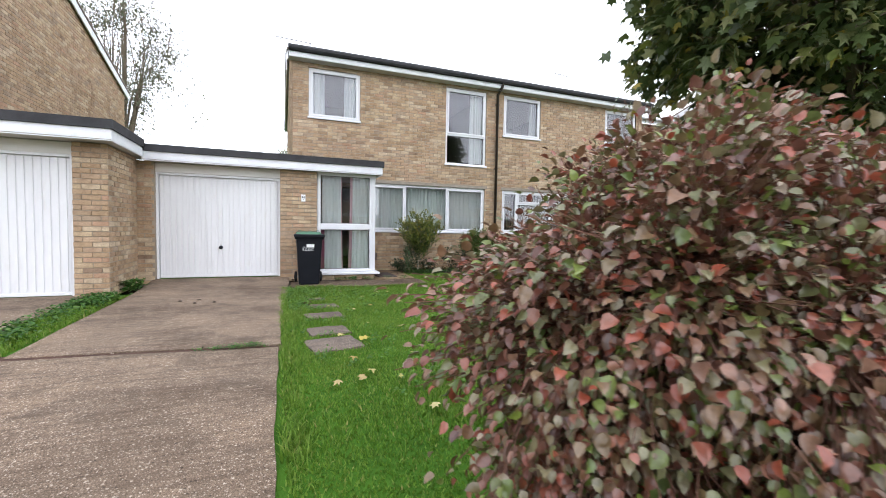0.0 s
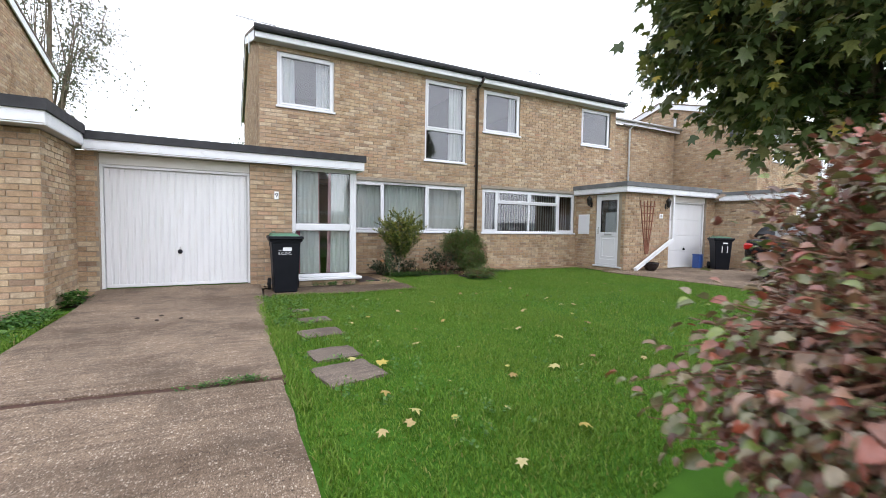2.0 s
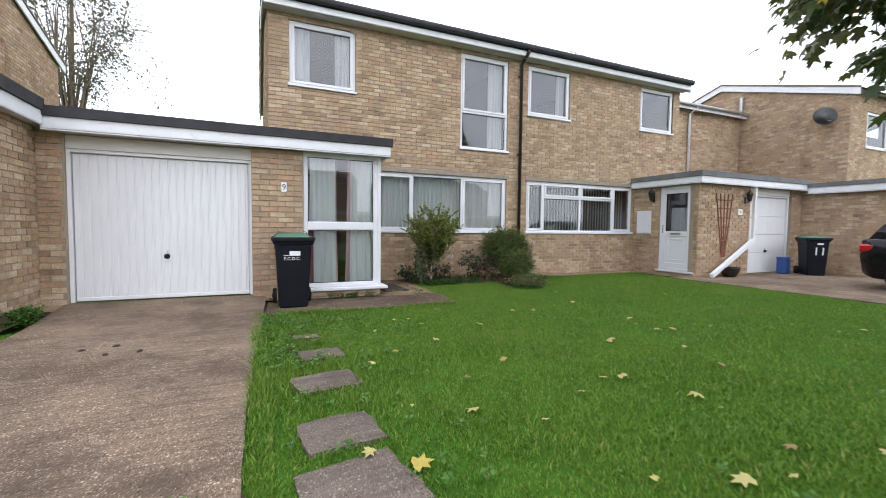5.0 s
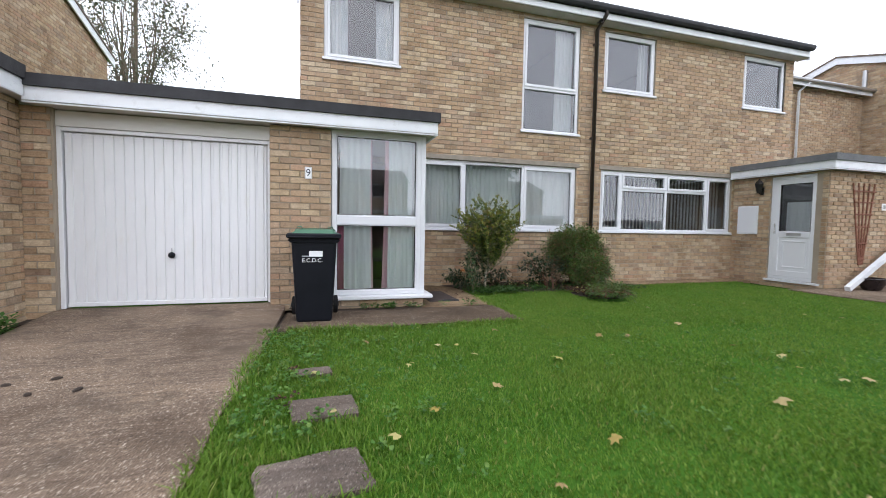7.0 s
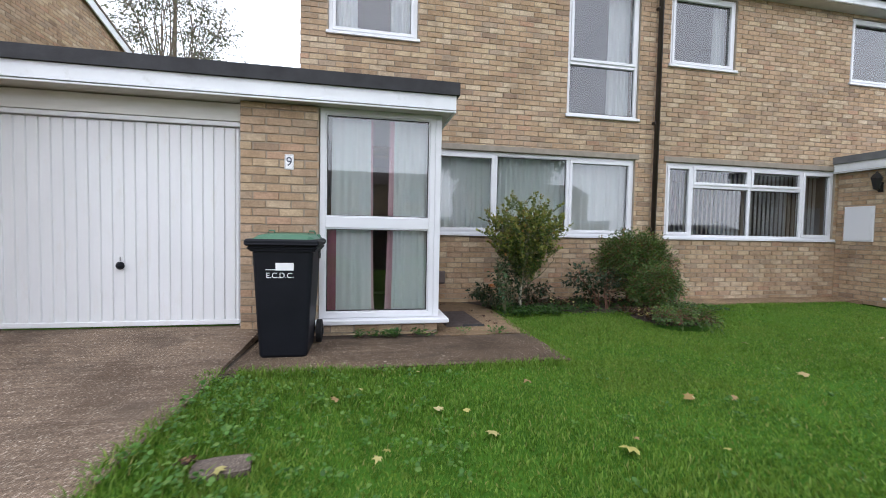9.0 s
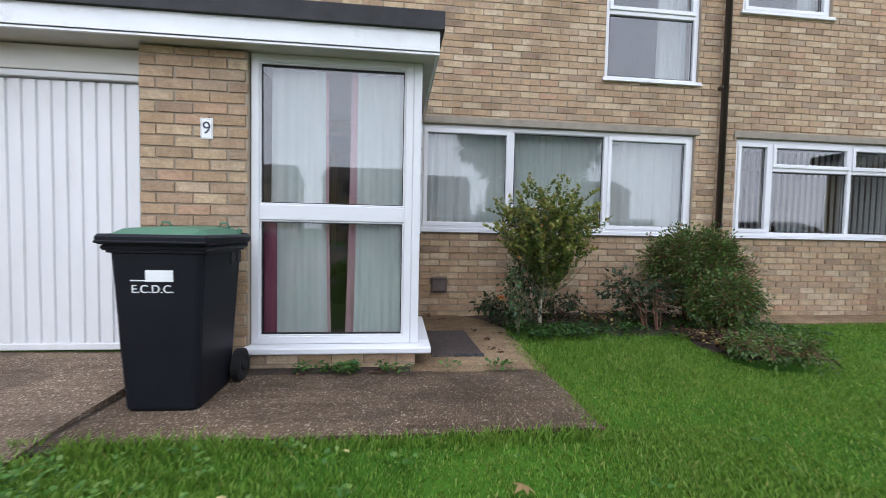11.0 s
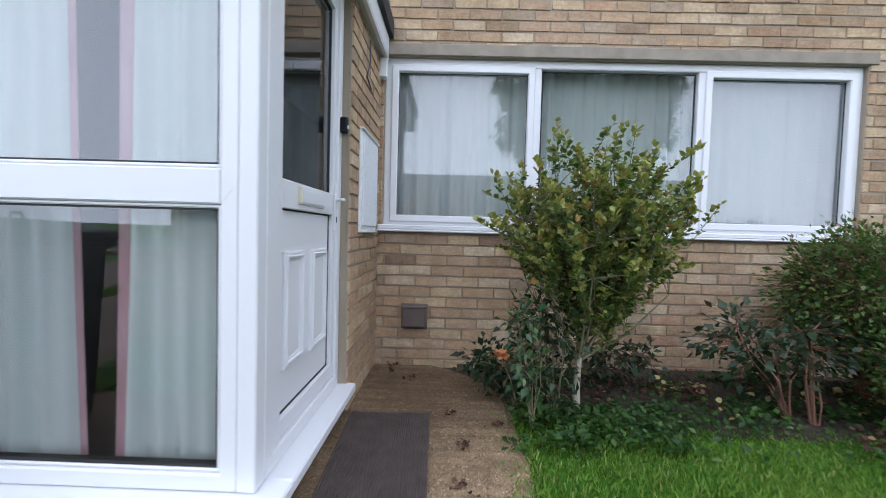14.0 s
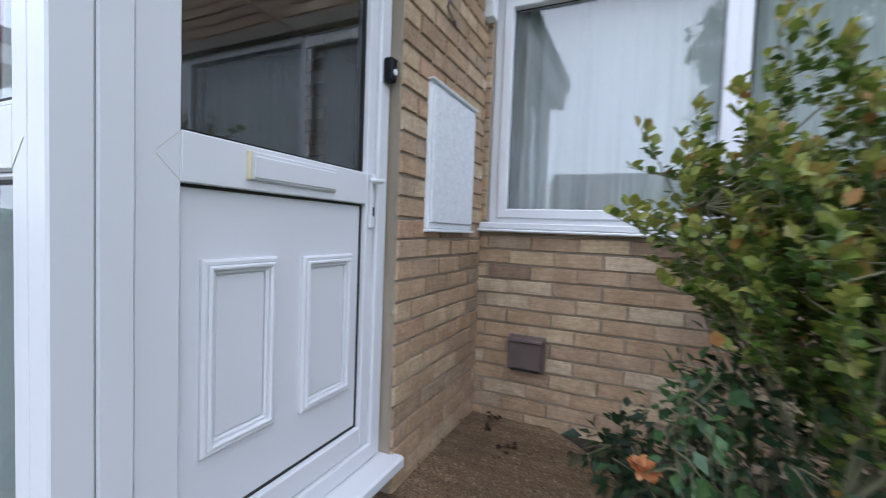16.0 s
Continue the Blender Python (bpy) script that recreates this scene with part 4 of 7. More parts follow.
# The neighbour's block, mirrored, with a brick porch
N9 = MX - 1.87
wall("wall", next_house, ("x", N9, -1), 8.71, FY - 0.01, -0.05, 2.15, 0.2, openings=[(8.80, 9.70, 0.10, 2.12)], near=(8, 11, -1, 3), label="buff brick porch side wall")
wall("wall", next_house, ("y", PY, -1), N9 + 0.003, 11.16, -0.05, 2.15, 0.2, near=(9, 12, -1, 3), label="buff brick porch front wall")
wall("wall", next_house, ("y", 8.75, -1), 13.02, 13.44, -0.05, 2.15, 0.2)
garage_door(next_house, 11.20, 12.98, 0.0, 1.985, 8.83, False)
part("garage_head", Geo(("y", 8.83, -1)).box(11.165, 13.015, -0.05, 0.03, 1.99, 2.15, 0.004), M_LINTEL, next_house)
flat_roof(next_house, [(N9 - 0.13, FY - 0.01), (N9 - 0.13, 8.55), (13.42, 8.55)], [(13.42, FY - 0.01)], M_GREYFELT)
nf = ("x", N9, -1)
nd = part("door", ring(Geo(nf), 8.80, 9.70, 0.10, 2.12, 0.06, -0.09, -0.02, 0.006), M_UPVC, next_house, "closed white door with clear upper glass")
for nm, a, b, c, e in (("stile", 8.862, 8.97, 0.16, 2.058), ("stile", 9.53, 9.638, 0.16, 2.058), ("rail", 8.97, 9.53, 0.16, 0.28), ("rail", 8.97, 9.53, 0.93, 1.05), ("rail", 8.97, 9.53, 1.96, 2.058)):
    part(nm, Geo(nf).box(a, b, -0.08, -0.012, c, e, 0.005), M_UPVC, nd)
part("gasket", ring(Geo(nf), 8.97, 9.53, 1.05, 1.96, 0.010, -0.06, -0.018, 0), M_GASKET, nd)
pane(nf, 8.975, 9.525, 1.055, 1.955, -0.035, nd)
part("lower_panel", Geo(nf).box(8.97, 9.53, -0.06, -0.03, 0.28, 0.93), M_UPVC, nd)
part("moulding", ring(Geo(nf), 9.03, 9.47, 0.34, 0.87, 0.03, -0.03, -0.018, 0.005), M_UPVC, nd)
part("letter_plate", Geo(nf).box(9.12, 9.38, -0.012, 0.0, 0.965, 1.015, 0.003), M_METAL, nd, "brass-grey letter plate")
part("door_handle", Geo(nf).box(9.575, 9.60, -0.012, 0.03, 1.0, 1.2, 0.005), M_CHROME, nd)
part("door_sill", Geo(nf).box(8.76, 9.74, -0.1, 0.05, 0.06, 0.10, 0.005), M_UPVC, nd)
part("room_wall", Geo().box(N9 + 1.4, N9 + 1.5, 8.92, FY - 0.01, 0, 2.14), M_DIM_ROOM, next_house)


# ---------------------------------------------------------------- ground
# One sheet to the horizon
g = Geo()
g.sheet([[(-400 + 800 * i / 8, -400 + 800 * j / 8, -0.13) for i in range(9)] for j in range(9)])
tagged(part("ground", g, M_TURF), kind="structure", label="plain grassy ground to the horizon")
tagged(part("road", Geo().box(-60, 80, -13.0, -6.0, -0.2, -0.10), M_ASPHALT), kind="structure", label="worn grey asphalt road")
tagged(part("pavement", Geo().box(-60, 80, -5.88, -4.0, -0.2, 0.0), M_PATH), kind="structure", label="concrete pavement beside the road")
tagged(part("kerb", Geo().box(-60, 80, -5.995, -5.885, -0.2, 0.015, 0.01), M_STONE), kind="structure", label="concrete kerb")


def drive_slab(name, x_left, x_right, y0, y1, rise=0.0, mat=M_DRIVE, label="", skew=(0.0, 0.0)):
    """A cast slab with a worn edge, its top a fine grid; x_left and x_right give its edges at y."""
    ny, nx = max(int((y1 - y0) / 0.12), 4), 28
    rows = []
    for j in range(ny + 1):
        y = y0 + (y1 - y0) * j / ny
        a, b = x_left(y), x_right(y)
        b += 0.02 * noise.noise((y * 2.3, 1.7, 0)) + 0.008 * noise.noise((y * 11, 5, 0))
        row = []
        for i in range(nx + 1):
            x = a + (b - a) * i / nx
            edge = min(i, nx - i, j, ny - j)
            z = 0.012 + 0.008 * noise.noise((x * 1.3, y * 1.3, 0)) + rise * max(0, (y - 7.6) / 1.25) - (0.012 if edge == 0 else 0)
            t = j / ny
            row.append((x, y - x * (skew[0] * (1 - t) + skew[1] * t) + (0.016 * noise.noise((x * 9, y, 4)) if edge == 0 else 0), z))
        rows.append(row)
    g = Geo().sheet(rows)
    rim = rows[0] + [r[-1] for r in rows[1:]] + rows[-1][-2::-1] + [r[0] for r in rows[-2:0:-1]]
    g.sheet([rim + rim[:1], [(x, y, -0.12) for x, y, z in rim + rim[:1]]])
    return tagged(part(name, g, mat, smooth=False), kind="structure", label=label)


def edge_r(y):
    return 0.0 + 0.16 * max(0, (y - 4.0) / 4.6) ** 1.5


drive_slab("driveway", lambda y: -2.04 - 0.015 * y, lambda y: -0.02, -4.0, 3.935, label="brown exposed-aggregate concrete driveway slab", skew=(0, 0.11))
drive_slab("driveway", lambda y: -2.02 - 0.02 * (y - 4), edge_r, 4.02, 8.87, 0.075, label="brown exposed-aggregate concrete driveway slab, oil-stained", skew=(0.11, 0))
drive_slab("driveway", lambda y: -6.2, lambda y: -2.52, -4.0, 7.6, label="neighbouring concrete driveway slab")
drive_slab("driveway", lambda y: 8.82 - 0.03 * (y - 4), lambda y: 13.9, -4.0, 8.9, label="worn concrete driveway beside the lawn")
drive_slab("path", lambda y: edge_r(y) + 0.035, lambda y: 2.725 + 0.02 * math.sin(y), 7.68, 8.545, mat=M_APRON, label="stained concrete slab before the porch")


def path_edge(y):
    return 2.775 - 0.56 * max(0, (y - 9.80) / 0.75) ** 2


drive_slab("path", lambda y: 1.80, path_edge, 8.57, 10.49, mat=M_PATH, label="stained concrete path to the side door")
drive_slab("path", lambda y: 5.62, lambda y: 9.24, 10.02, 10.49, mat=M_PATH, label="pale concrete strip along the foot of the brick wall")
tagged(part("soil_joint", Geo().slab([(0.02, 7.62), (0.30, 7.62), (0.30, 8.70), (0.02, 8.70)], -0.12, -0.004), M_SOIL), kind="structure", label="dark soil-filled joint beside the porch slab")
tagged(part("soil_joint", Geo().slab([(-2.3, 4.14), (0.02, 3.88), (0.02, 4.06), (-2.3, 4.34)], -0.12, -0.010), M_REDSOIL), kind="structure", label="dark soil-filled joint across the drive")
tagged(part("soil_strip", Geo().box(-2.75, 1.95, 8.50, 8.80, -0.12, -0.004), M_SOIL), kind="structure", label="dark soil strip along the walls")


def lawn_height(x, y):
    return -0.022 + 0.02 * noise.noise((x * 0.5, y * 0.5, 3)) + 0.006 * noise.noise((x * 3, y * 3, 7))


g = Geo()
g.sheet([[(-0.05 + 8.95 * i / 60, -3.9 + 14.45 * j / 90, lawn_height(-0.05 + 8.95 * i / 60, -3.9 + 14.45 * j / 90)) for i in range(61)] for j in range(91)])
tagged(part("lawn", g, M_TURF, smooth=True), kind="structure", label="bright green lawn with scattered fallen leaves")
tagged(part("verge", Geo().sheet([[(-2.55 + 0.6 * i / 4, -3.9 + 11.6 * j / 40, -0.03 + 0.02 * noise.noise((i, j * 0.7, 2))) for i in range(5)] for j in range(41)]), M_TURF), kind="structure", label="narrow weedy grass strip between drives")


def mound(name, cx, cy, rx, ry, h, label):
    rows = []
    for j in range(13):
        r = 1 - j / 12
        rows.append([(cx + rx * r * math.cos(a) * (1 + 0.12 * noise.noise((math.cos(a) * 2, math.sin(a) * 2, cx))), cy + ry * r * math.sin(a) * (1 + 0.12 * noise.noise((math.sin(a) * 2, math.cos(a) * 2, cy))),
                      -0.03 + h * (1 - r ** 2) + 0.03 * (1 - r) * noise.noise((9 * r * math.cos(a), 9 * r * math.sin(a), 1))) for a in [2 * math.pi * k / 36 for k in range(37)]])
    return tagged(part(name, Geo().sheet(rows), M_SOIL, smooth=True), kind="structure", label=label)


mound("flower_bed", 4.2, 10.25, 2.2, 0.75, 0.06, "dark bare soil of the flower bed")
mound("flower_bed", 4.74, 9.10, 0.40, 0.42, 0.08, "heap of dark soil and dead stalks")
mound("flower_bed", 1.75, 0.95, 1.0, 0.75, 0.05, "dark soil under the red bush")


def blades(name, count, spots, label, mat=M_BLADE, tall=(0.022, 0.050), seed=1, thin=0.0036, holes=()):
    """Grass: narrow bent blades of two faces, over rectangles (x0, x1, y0, y1, share); none inside the holes."""
    rng = np.random.default_rng(seed)
    shares = np.array([s[4] for s in spots], float)
    px, py = [], []
    for s, k in zip(spots, (count * shares / shares.sum()).astype(int)):
        px.append(rng.uniform(s[0], s[1], k))
        py.append(rng.uniform(s[2], s[3], k))
    px, py = np.concatenate(px), np.concatenate(py)
    keep = np.ones(len(px), bool)
    for hx, hy, rx, ry, box in holes:
        dx, dy = (px - hx) / rx, (py - hy) / ry
        keep &= ~((np.abs(dx) < 1) & (np.abs(dy) < 1)) if box else (dx ** 2 + dy ** 2 > 1)
    px, py = px[keep], py[keep]
    n = len(px)
    patch = 0.75 + 0.35 * np.sin(px * 2.1 + 1.3 * np.sin(py * 1.7)) * np.sin(py * 2.6 + px)
    h = rng.uniform(*tall, n) * np.clip(patch, 0.55, 1.15)
    a = rng.uniform(0, 2 * np.pi, n)
    lean = rng.uniform(0.15, 0.9, n) * h
    la = rng.uniform(0, 2 * np.pi, n)
    z0 = np.array([lawn_height(x, y) for x, y in zip(px[: n], py[: n])]) - 0.004
    w = thin * rng.uniform(0.7, 1.4, n)
    cx, cy = np.cos(a) * w, np.sin(a) * w
    lx, ly = np.cos(la) * lean, np.sin(la) * lean
    v = np.stack([np.stack([px - cx, py - cy, z0], 1), np.stack([px + cx, py + cy, z0], 1),
                  np.stack([px + cx * 0.8 + lx * 0.35, py + cy * 0.8 + ly * 0.35, z0 + h * 0.6], 1), np.stack([px - cx * 0.8 + lx * 0.35, py - cy * 0.8 + ly * 0.35, z0 + h * 0.6], 1),
                  np.stack([px + lx, py + ly, z0 + h * 0.95], 1)], 1).reshape(-1, 3)
    k = np.arange(n)[:, None] * 5
    f = np.concatenate([np.concatenate([k, k + 1, k + 2], 1), np.concatenate([k, k + 2, k + 3], 1), np.concatenate([k + 3, k + 2, k + 4], 1)], 0)
    return tagged(part(name, mesh_from_arrays(name, v, f, mat), None), label=label, category="grass", kind="stuff")


HOLES = [(1.45, 8.1, 1.25, 0.43, True), (2.27, 9.5, 0.51, 1.05, True), (4.74, 9.10, 0.36, 0.38, False), (4.66, 8.70, 0.30, 0.26, False), (4.2, 10.4, 2.0, 0.42, False), (1.9, 0.9, 1.45, 1.1, False)]


# ---------------------------------------------------------------- the house next door on the garage side
side_house = thing("neighbouring_house", label="buff brick house with white garage door and low-pitched roof", category="house")
wall("wall", side_house, ("x", -2.33, 1), 7.46, 8.74, -0.03, 2.2, 0.2, near=(7, 9, -1, 3), label="buff brick garage side wall")
wall("wall", side_house, ("y", 7.45, -1), -2.74, -2.325, -0.03, 2.2, 0.2, near=(-3, -2, -1, 3), label="buff brick pier")
wall("wall", side_house, ("y", 7.45, -1), -7.4, -4.82, -0.03, 2.2, 0.2)
garage_door(side_house, -4.82, -2.77, 0.0, 2.03, 7.55)
part("garage_head", Geo(("y", 7.55, -1)).box(-4.82, -2.745, -0.05, 0.03, 2.03, 2.2, 0.004), M_LINTEL, side_house)
flat_roof(side_house, [(-7.6, 7.12), (-2.18, 7.12), (-2.18, 8.54)], [(-2.18, 9.05), (-7.6, 9.05)], M_FELT, (2.20, 2.36, 2.49))
part("flaking_board", Geo(("x", -2.18, 1)).box(7.12, 8.54, 0.002, 0.006, 2.21, 2.35), M_FLAKY, side_house, "flaking pale blue-white fascia board")
S_EAVE, S_RIDGE, S_RZ = 5.34, 13.0, 6.5


def side_gable(u):
    return S_EAVE + (S_RZ - S_EAVE) * (1 - abs(u - S_RIDGE) / 3.9)


wall("wall", side_house, ("x", -4.8, 1), 9.11, 16.9, -0.1, S_EAVE, top=side_gable)
wall("wall", side_house, ("y", 9.1, -1), -11.0, -4.803, -0.1, S_EAVE, plain=True)
pitched_roof(side_house, -11.0, -4.73, 9.1, 16.9, S_EAVE, S_RIDGE, S_RZ)

# ---------------------------------------------------------------- the houses beyond the neighbour
far_house = thing("neighbouring_house", label="buff brick gabled house with garage and white windows beyond the drive", category="house")
FF = ("y", 9.1, -1)
F_WIN = [(17.5, 18.9, 3.72, 4.85), (21.0, 22.4, 2.85, 4.85), (22.95, 24.35, 2.95, 4.85), (26.2, 27.5, 3.7, 4.85), (22.9, 24.5, 1.2, 2.3), (18.6, 21.9, 1.0, 2.2)]
wall("wall", far_house, ("x", 16.5, -1), 9.11, 16.9, -0.1, S_EAVE, top=side_gable)
wall("wall", far_house, FF, 16.503, 29.0, -0.1, S_EAVE, openings=F_WIN)
for w in F_WIN:
    tall = w[3] - w[2] > 1.5
    window(far_house, FF, *w, [(w[0], w[1], w[2], w[2] + 0.8, False), (w[0], w[1], w[2] + 0.8, w[3], True)] if tall else [(*w, True)])
part("cladding", Geo(FF).box(22.95, 24.35, 0.004, 0.03, 2.32, 2.95, 0.004), M_PAINT, far_house, "white board cladding under a window")
part("room_wall", Geo().box(16.8, 28.9, 12.0, 12.1, 0, S_EAVE), M_DIM_ROOM, far_house)
pitched_roof(far_house, 16.42, 29.0, 9.1, 16.9, S_EAVE, S_RIDGE, S_RZ)
part("flue", Geo().tube([(16.36, 12.2, 5.45), (16.36, 12.2, 5.95)], 0.06, 10), M_METAL, far_house, "short metal flue pipe")
wall("wall", far_house, ("x", 13.45, -1), 6.76, 8.74, -0.05, 2.15, 0.2, label="buff brick garage side wall")
wall("wall", far_house, ("y", 6.75, -1), 13.453, 13.85, -0.05, 2.15, 0.2)
wall("wall", far_house, ("y", 6.75, -1), 15.95, 16.65, -0.05, 2.15, 0.2)
garage_door(far_house, 13.88, 15.92, 0.0, 1.985, 6.88)
window(far_house, ("y", 6.75, -1), 16.66, 17.85, 0.15, 2.13, [(16.66, 17.85, 0.15, 1.05, False), (16.66, 17.85, 1.05, 2.13, False)])
wall("wall", far_house, ("x", 17.87, 1), 6.75, 9.1, -0.05, 2.15, 0.1, plain=True)
flat_roof(far_house, [(13.30, 8.54), (13.30, 6.60), (17.98, 6.60), (17.98, 9.05)], [(13.30, 9.05)], M_GREYFELT, (2.06, 2.23, 2.33))
wall("wall", far_house, ("y", 12.3, -1), 10.95, 16.49, -0.1, 5.20, label="set-back brick link wall")
part("link_roof", Geo().sheet([[(10.95, 12.0 + 0.45 * k, 5.32 + 0.14 * k + (0.03 if j else 0)), (16.49, 12.0 + 0.45 * k, 5.32 + 0.14 * k + (0.03 if j else 0))] for k in range(8) for j in (0, 1)]), M_TILE, far_house)
part("fascia", Geo().box(10.95, 16.75, 12.06, 12.085, 5.16, 5.30, 0.004), M_PAINT, far_house)
part("gutter", Geo().tube([(10.95, 12.0, 5.30), (16.8, 12.0, 5.30)], 0.05, 8), M_METAL, far_house)
part("downpipe", Geo().tube([(13.75, 12.0, 5.26), (13.66, 12.22, 5.05), (13.66, 12.22, 0.1)], 0.035, 8), M_PAINT, far_house, "white rainwater pipe", smooth=True)
dish = thing("satellite_dish", label="grey round satellite dish fixed to a brick gable", category="satellite dish")
part("reflector", Geo().lathe([(0.30, 0.0), (0.26, -0.035), (0.15, -0.07), (0.02, -0.085), (0.02, -0.07), (0.15, -0.055), (0.26, -0.02), (0.30, 0.0)], (16.12, 9.55, 4.65), 20, (-0.75, -0.6, 0.3)), M_DISH, dish, smooth=True)
part("arm", Geo().tube([(16.5, 9.75, 4.5), (16.25, 9.6, 4.55), (15.9, 9.3, 4.42)], 0.014, 6), M_METAL, dish)

# Houses across the road, seen only mirrored in the panes
for cx in (-14.0, 2.0, 18.0):
    opp = thing("terraced_house", label="buff brick house across the road with white windows", category="house", group="houses across the road")
    of = ("y", -24.0, 1)
    wins = [(cx - 5, cx - 3.4, 3.6, 4.8), (cx - 1, cx + 0.2, 2.9, 4.8), (cx + 2.6, cx + 4.4, 3.6, 4.8), (cx - 5.2, cx - 2.2, 1.0, 2.2), (cx + 1.6, cx + 5.0, 1.0, 2.2)]
    wall("wall", opp, of, cx - 6.5, cx + 6.5, -0.1, 5.0, openings=wins)
    for w in wins:
        window(opp, of, *w, [(*w, True)])
    part("room_wall", Geo().box(cx - 6.4, cx + 6.4, -26.1, -26.0, 0, 5.0), M_DIM_ROOM, opp)
    wall("wall", opp, ("x", cx - 6.5, -1), -31, -24.01, -0.1, 5.0, plain=True)
    wall("wall", opp, ("x", cx + 6.5, 1), -31, -24.01, -0.1, 5.0, plain=True)
    pitched_roof(opp, cx - 6.6, cx + 6.6, -31.0, -24.0, 5.0, -27.5, 6.4)
    part("garage_front", Geo(("y", -21.6, 1)).box(cx + 2, cx + 7.6, -2.3, 0, 0, 2.1, 0.01), M_BRICKS, opp)
    part("garage_fascia", Geo(("y", -21.5, 1)).box(cx + 1.9, cx + 7.7, -2.4, 0, 2.12, 2.4, 0.01), M_PAINT, opp)

# ---------------------------------------------------------------- curtains and blinds
curtain(PORCH, 0.790, 1.185, 0.16, 2.10, -0.160, M_MINT, 0.036, 0.105, 3, "pale mint porch curtain with pink edge, hanging open", (1, 0.05), 0.06)
curtain(PORCH, 1.345, 1.735, 0.16, 2.10, -0.160, M_MINT, 0.038, 0.100, 5, "pale mint porch curtain with broad pink edge", (-1, 0.13), 0.06)
curtain(PORCH, 0.745, 0.835, 0.16, 1.04, -0.128, M_MAROON, 0.014, 0.06, 8, "maroon curtain lining gathered in the porch corner")
curtain(FRONT, 1.955, 2.66, 0.985, 2.17, -0.155, M_NET, 0.036, 0.085, 11, "white net curtain hanging in fine folds")
curtain(FRONT, 2.60, 4.19, 0.985, 2.17, -0.195, M_MINT, 0.060, 0.090, 12, "pale mint living room curtain in soft folds")
curtain(FRONT, 4.16, 5.270, 0.985, 2.17, -0.145, M_NET, 0.028, 0.110, 13, "white net curtain hanging nearly flat")
curtain(FRONT, 0.68, 1.00, 3.62, 4.78, -0.22, M_FLORAL, 0.03, 0.09, 14, "pale patterned bedroom curtain drawn aside")
curtain(FRONT, 1.46, 1.78, 3.62, 4.78, -0.22, M_FLORAL, 0.03, 0.09, 15, "pale patterned bedroom curtain drawn aside")
curtain(FRONT, 4.88, 5.24, 2.80, 4.80, -0.22, M_NET, 0.03, 0.09, 16, "pale blue-white curtain drawn to one side")
curtain(FRONT, 6.80, 7.00, 3.68, 4.80, -0.22, M_NET, 0.03, 0.08, 17, "white curtain drawn to one side")
curtain(("x", N9, -1), 8.98, 9.52, 1.02, 1.62, -0.2, M_NET, 0.01, 0.06, 18, "short net curtain behind the door glass")
blind = thing("vertical_blind", label="cream vertical blind of hanging cloth slats, half turned", category="blind")
part("head_rail", Geo(FRONT).box(5.90, 9.14, -0.26, -0.21, 2.10, 2.14, 0.004), M_UPVC, blind)
for k in range(36):
    u = 5.95 + k * 0.089
    c, s = 0.043 * math.cos(1.14), -0.043 * math.sin(1.14)
    part("slat", Geo(FRONT).sheet([[(u - c, -0.235 - s, z), (u, -0.230, z), (u + c, -0.235 + s, z)] for z in (1.02, 1.55, 2.10)]), M_BLIND, blind)

# ---------------------------------------------------------------- fixtures on our walls
box = thing("meter_box", label="weathered white meter cabinet on the brick return wall", category="meter box")
rf = ("x", 1.893, 1)
part("body", Geo(rf).box(9.85, 10.32, 0.004, 0.024, 0.960, 1.524, 0.005), M_FLAKY, box)
part("door", Geo(rf).box(9.868, 10.302, 0.024, 0.033, 0.985, 1.508, 0.004), M_MOTTLED, box, "grey-mottled weathered white door")
part("cap", Geo(rf).box(9.845, 10.325, 0.004, 0.038, 1.524, 1.536, 0.004), M_FLAKY, box)
part("drip_edge", Geo(rf).box(9.846, 10.324, 0.004, 0.036, 0.948, 0.960, 0.003), M_FLAKY, box)
bell = thing("doorbell", label="small black doorbell at the door frame", category="doorbell")
part("body", Geo(("x", SIDE_X, 1)).box(9.612, 9.648, 0.0, 0.036, 1.447, 1.527, 0.006), M_BLACK, bell)
part("button", Geo().lathe([(0.010, 0), (0.010, 0.006), (0.0, 0.007)], (SIDE_X + 0.035, 9.630, 1.478), 12, (1, 0, 0)), M_WHITE, bell)
nbox = thing("meter_box", label="white meter cabinet on the neighbour's porch wall", category="meter box")
part("body", Geo(nf).box(9.93, 10.36, 0.004, 0.030, 0.98, 1.57, 0.006), M_UPVC, nbox)
part("door", Geo(nf).box(9.955, 10.335, 0.030, 0.038, 1.005, 1.545, 0.004), M_UPVC, nbox)
vent = thing("wall_vent", label="brown plastic vent cowl low on the brick wall", category="vent")
part("cowl", Geo(FRONT).box(2.095, 2.262, 0.004, 0.066, 0.285, 0.436, 0.006), M_VENT, vent)
part("back_plate", Geo(FRONT).box(2.085, 2.272, 0.004, 0.018, 0.262, 0.446, 0.004), M_VENT, vent)
part("lip", Geo(FRONT).box(2.090, 2.267, 0.018, 0.078, 0.420, 0.440, 0.005), M_VENT, vent)
# Black block under the cowl stands in for the shadow in its opening.
part("outlet", Geo(FRONT).box(2.108, 2.249, 0.020, 0.058, 0.274, 0.286), M_GASKET, vent)
part("wire", Geo().tube([(1.908, 10.06, 2.1), (1.920, 10.02, 1.95), (1.908, 9.98, 1.86), (1.925, 10.03, 1.80), (1.908, 10.06, 1.84)], 0.004, 5), M_INK, house, "loose black wire")
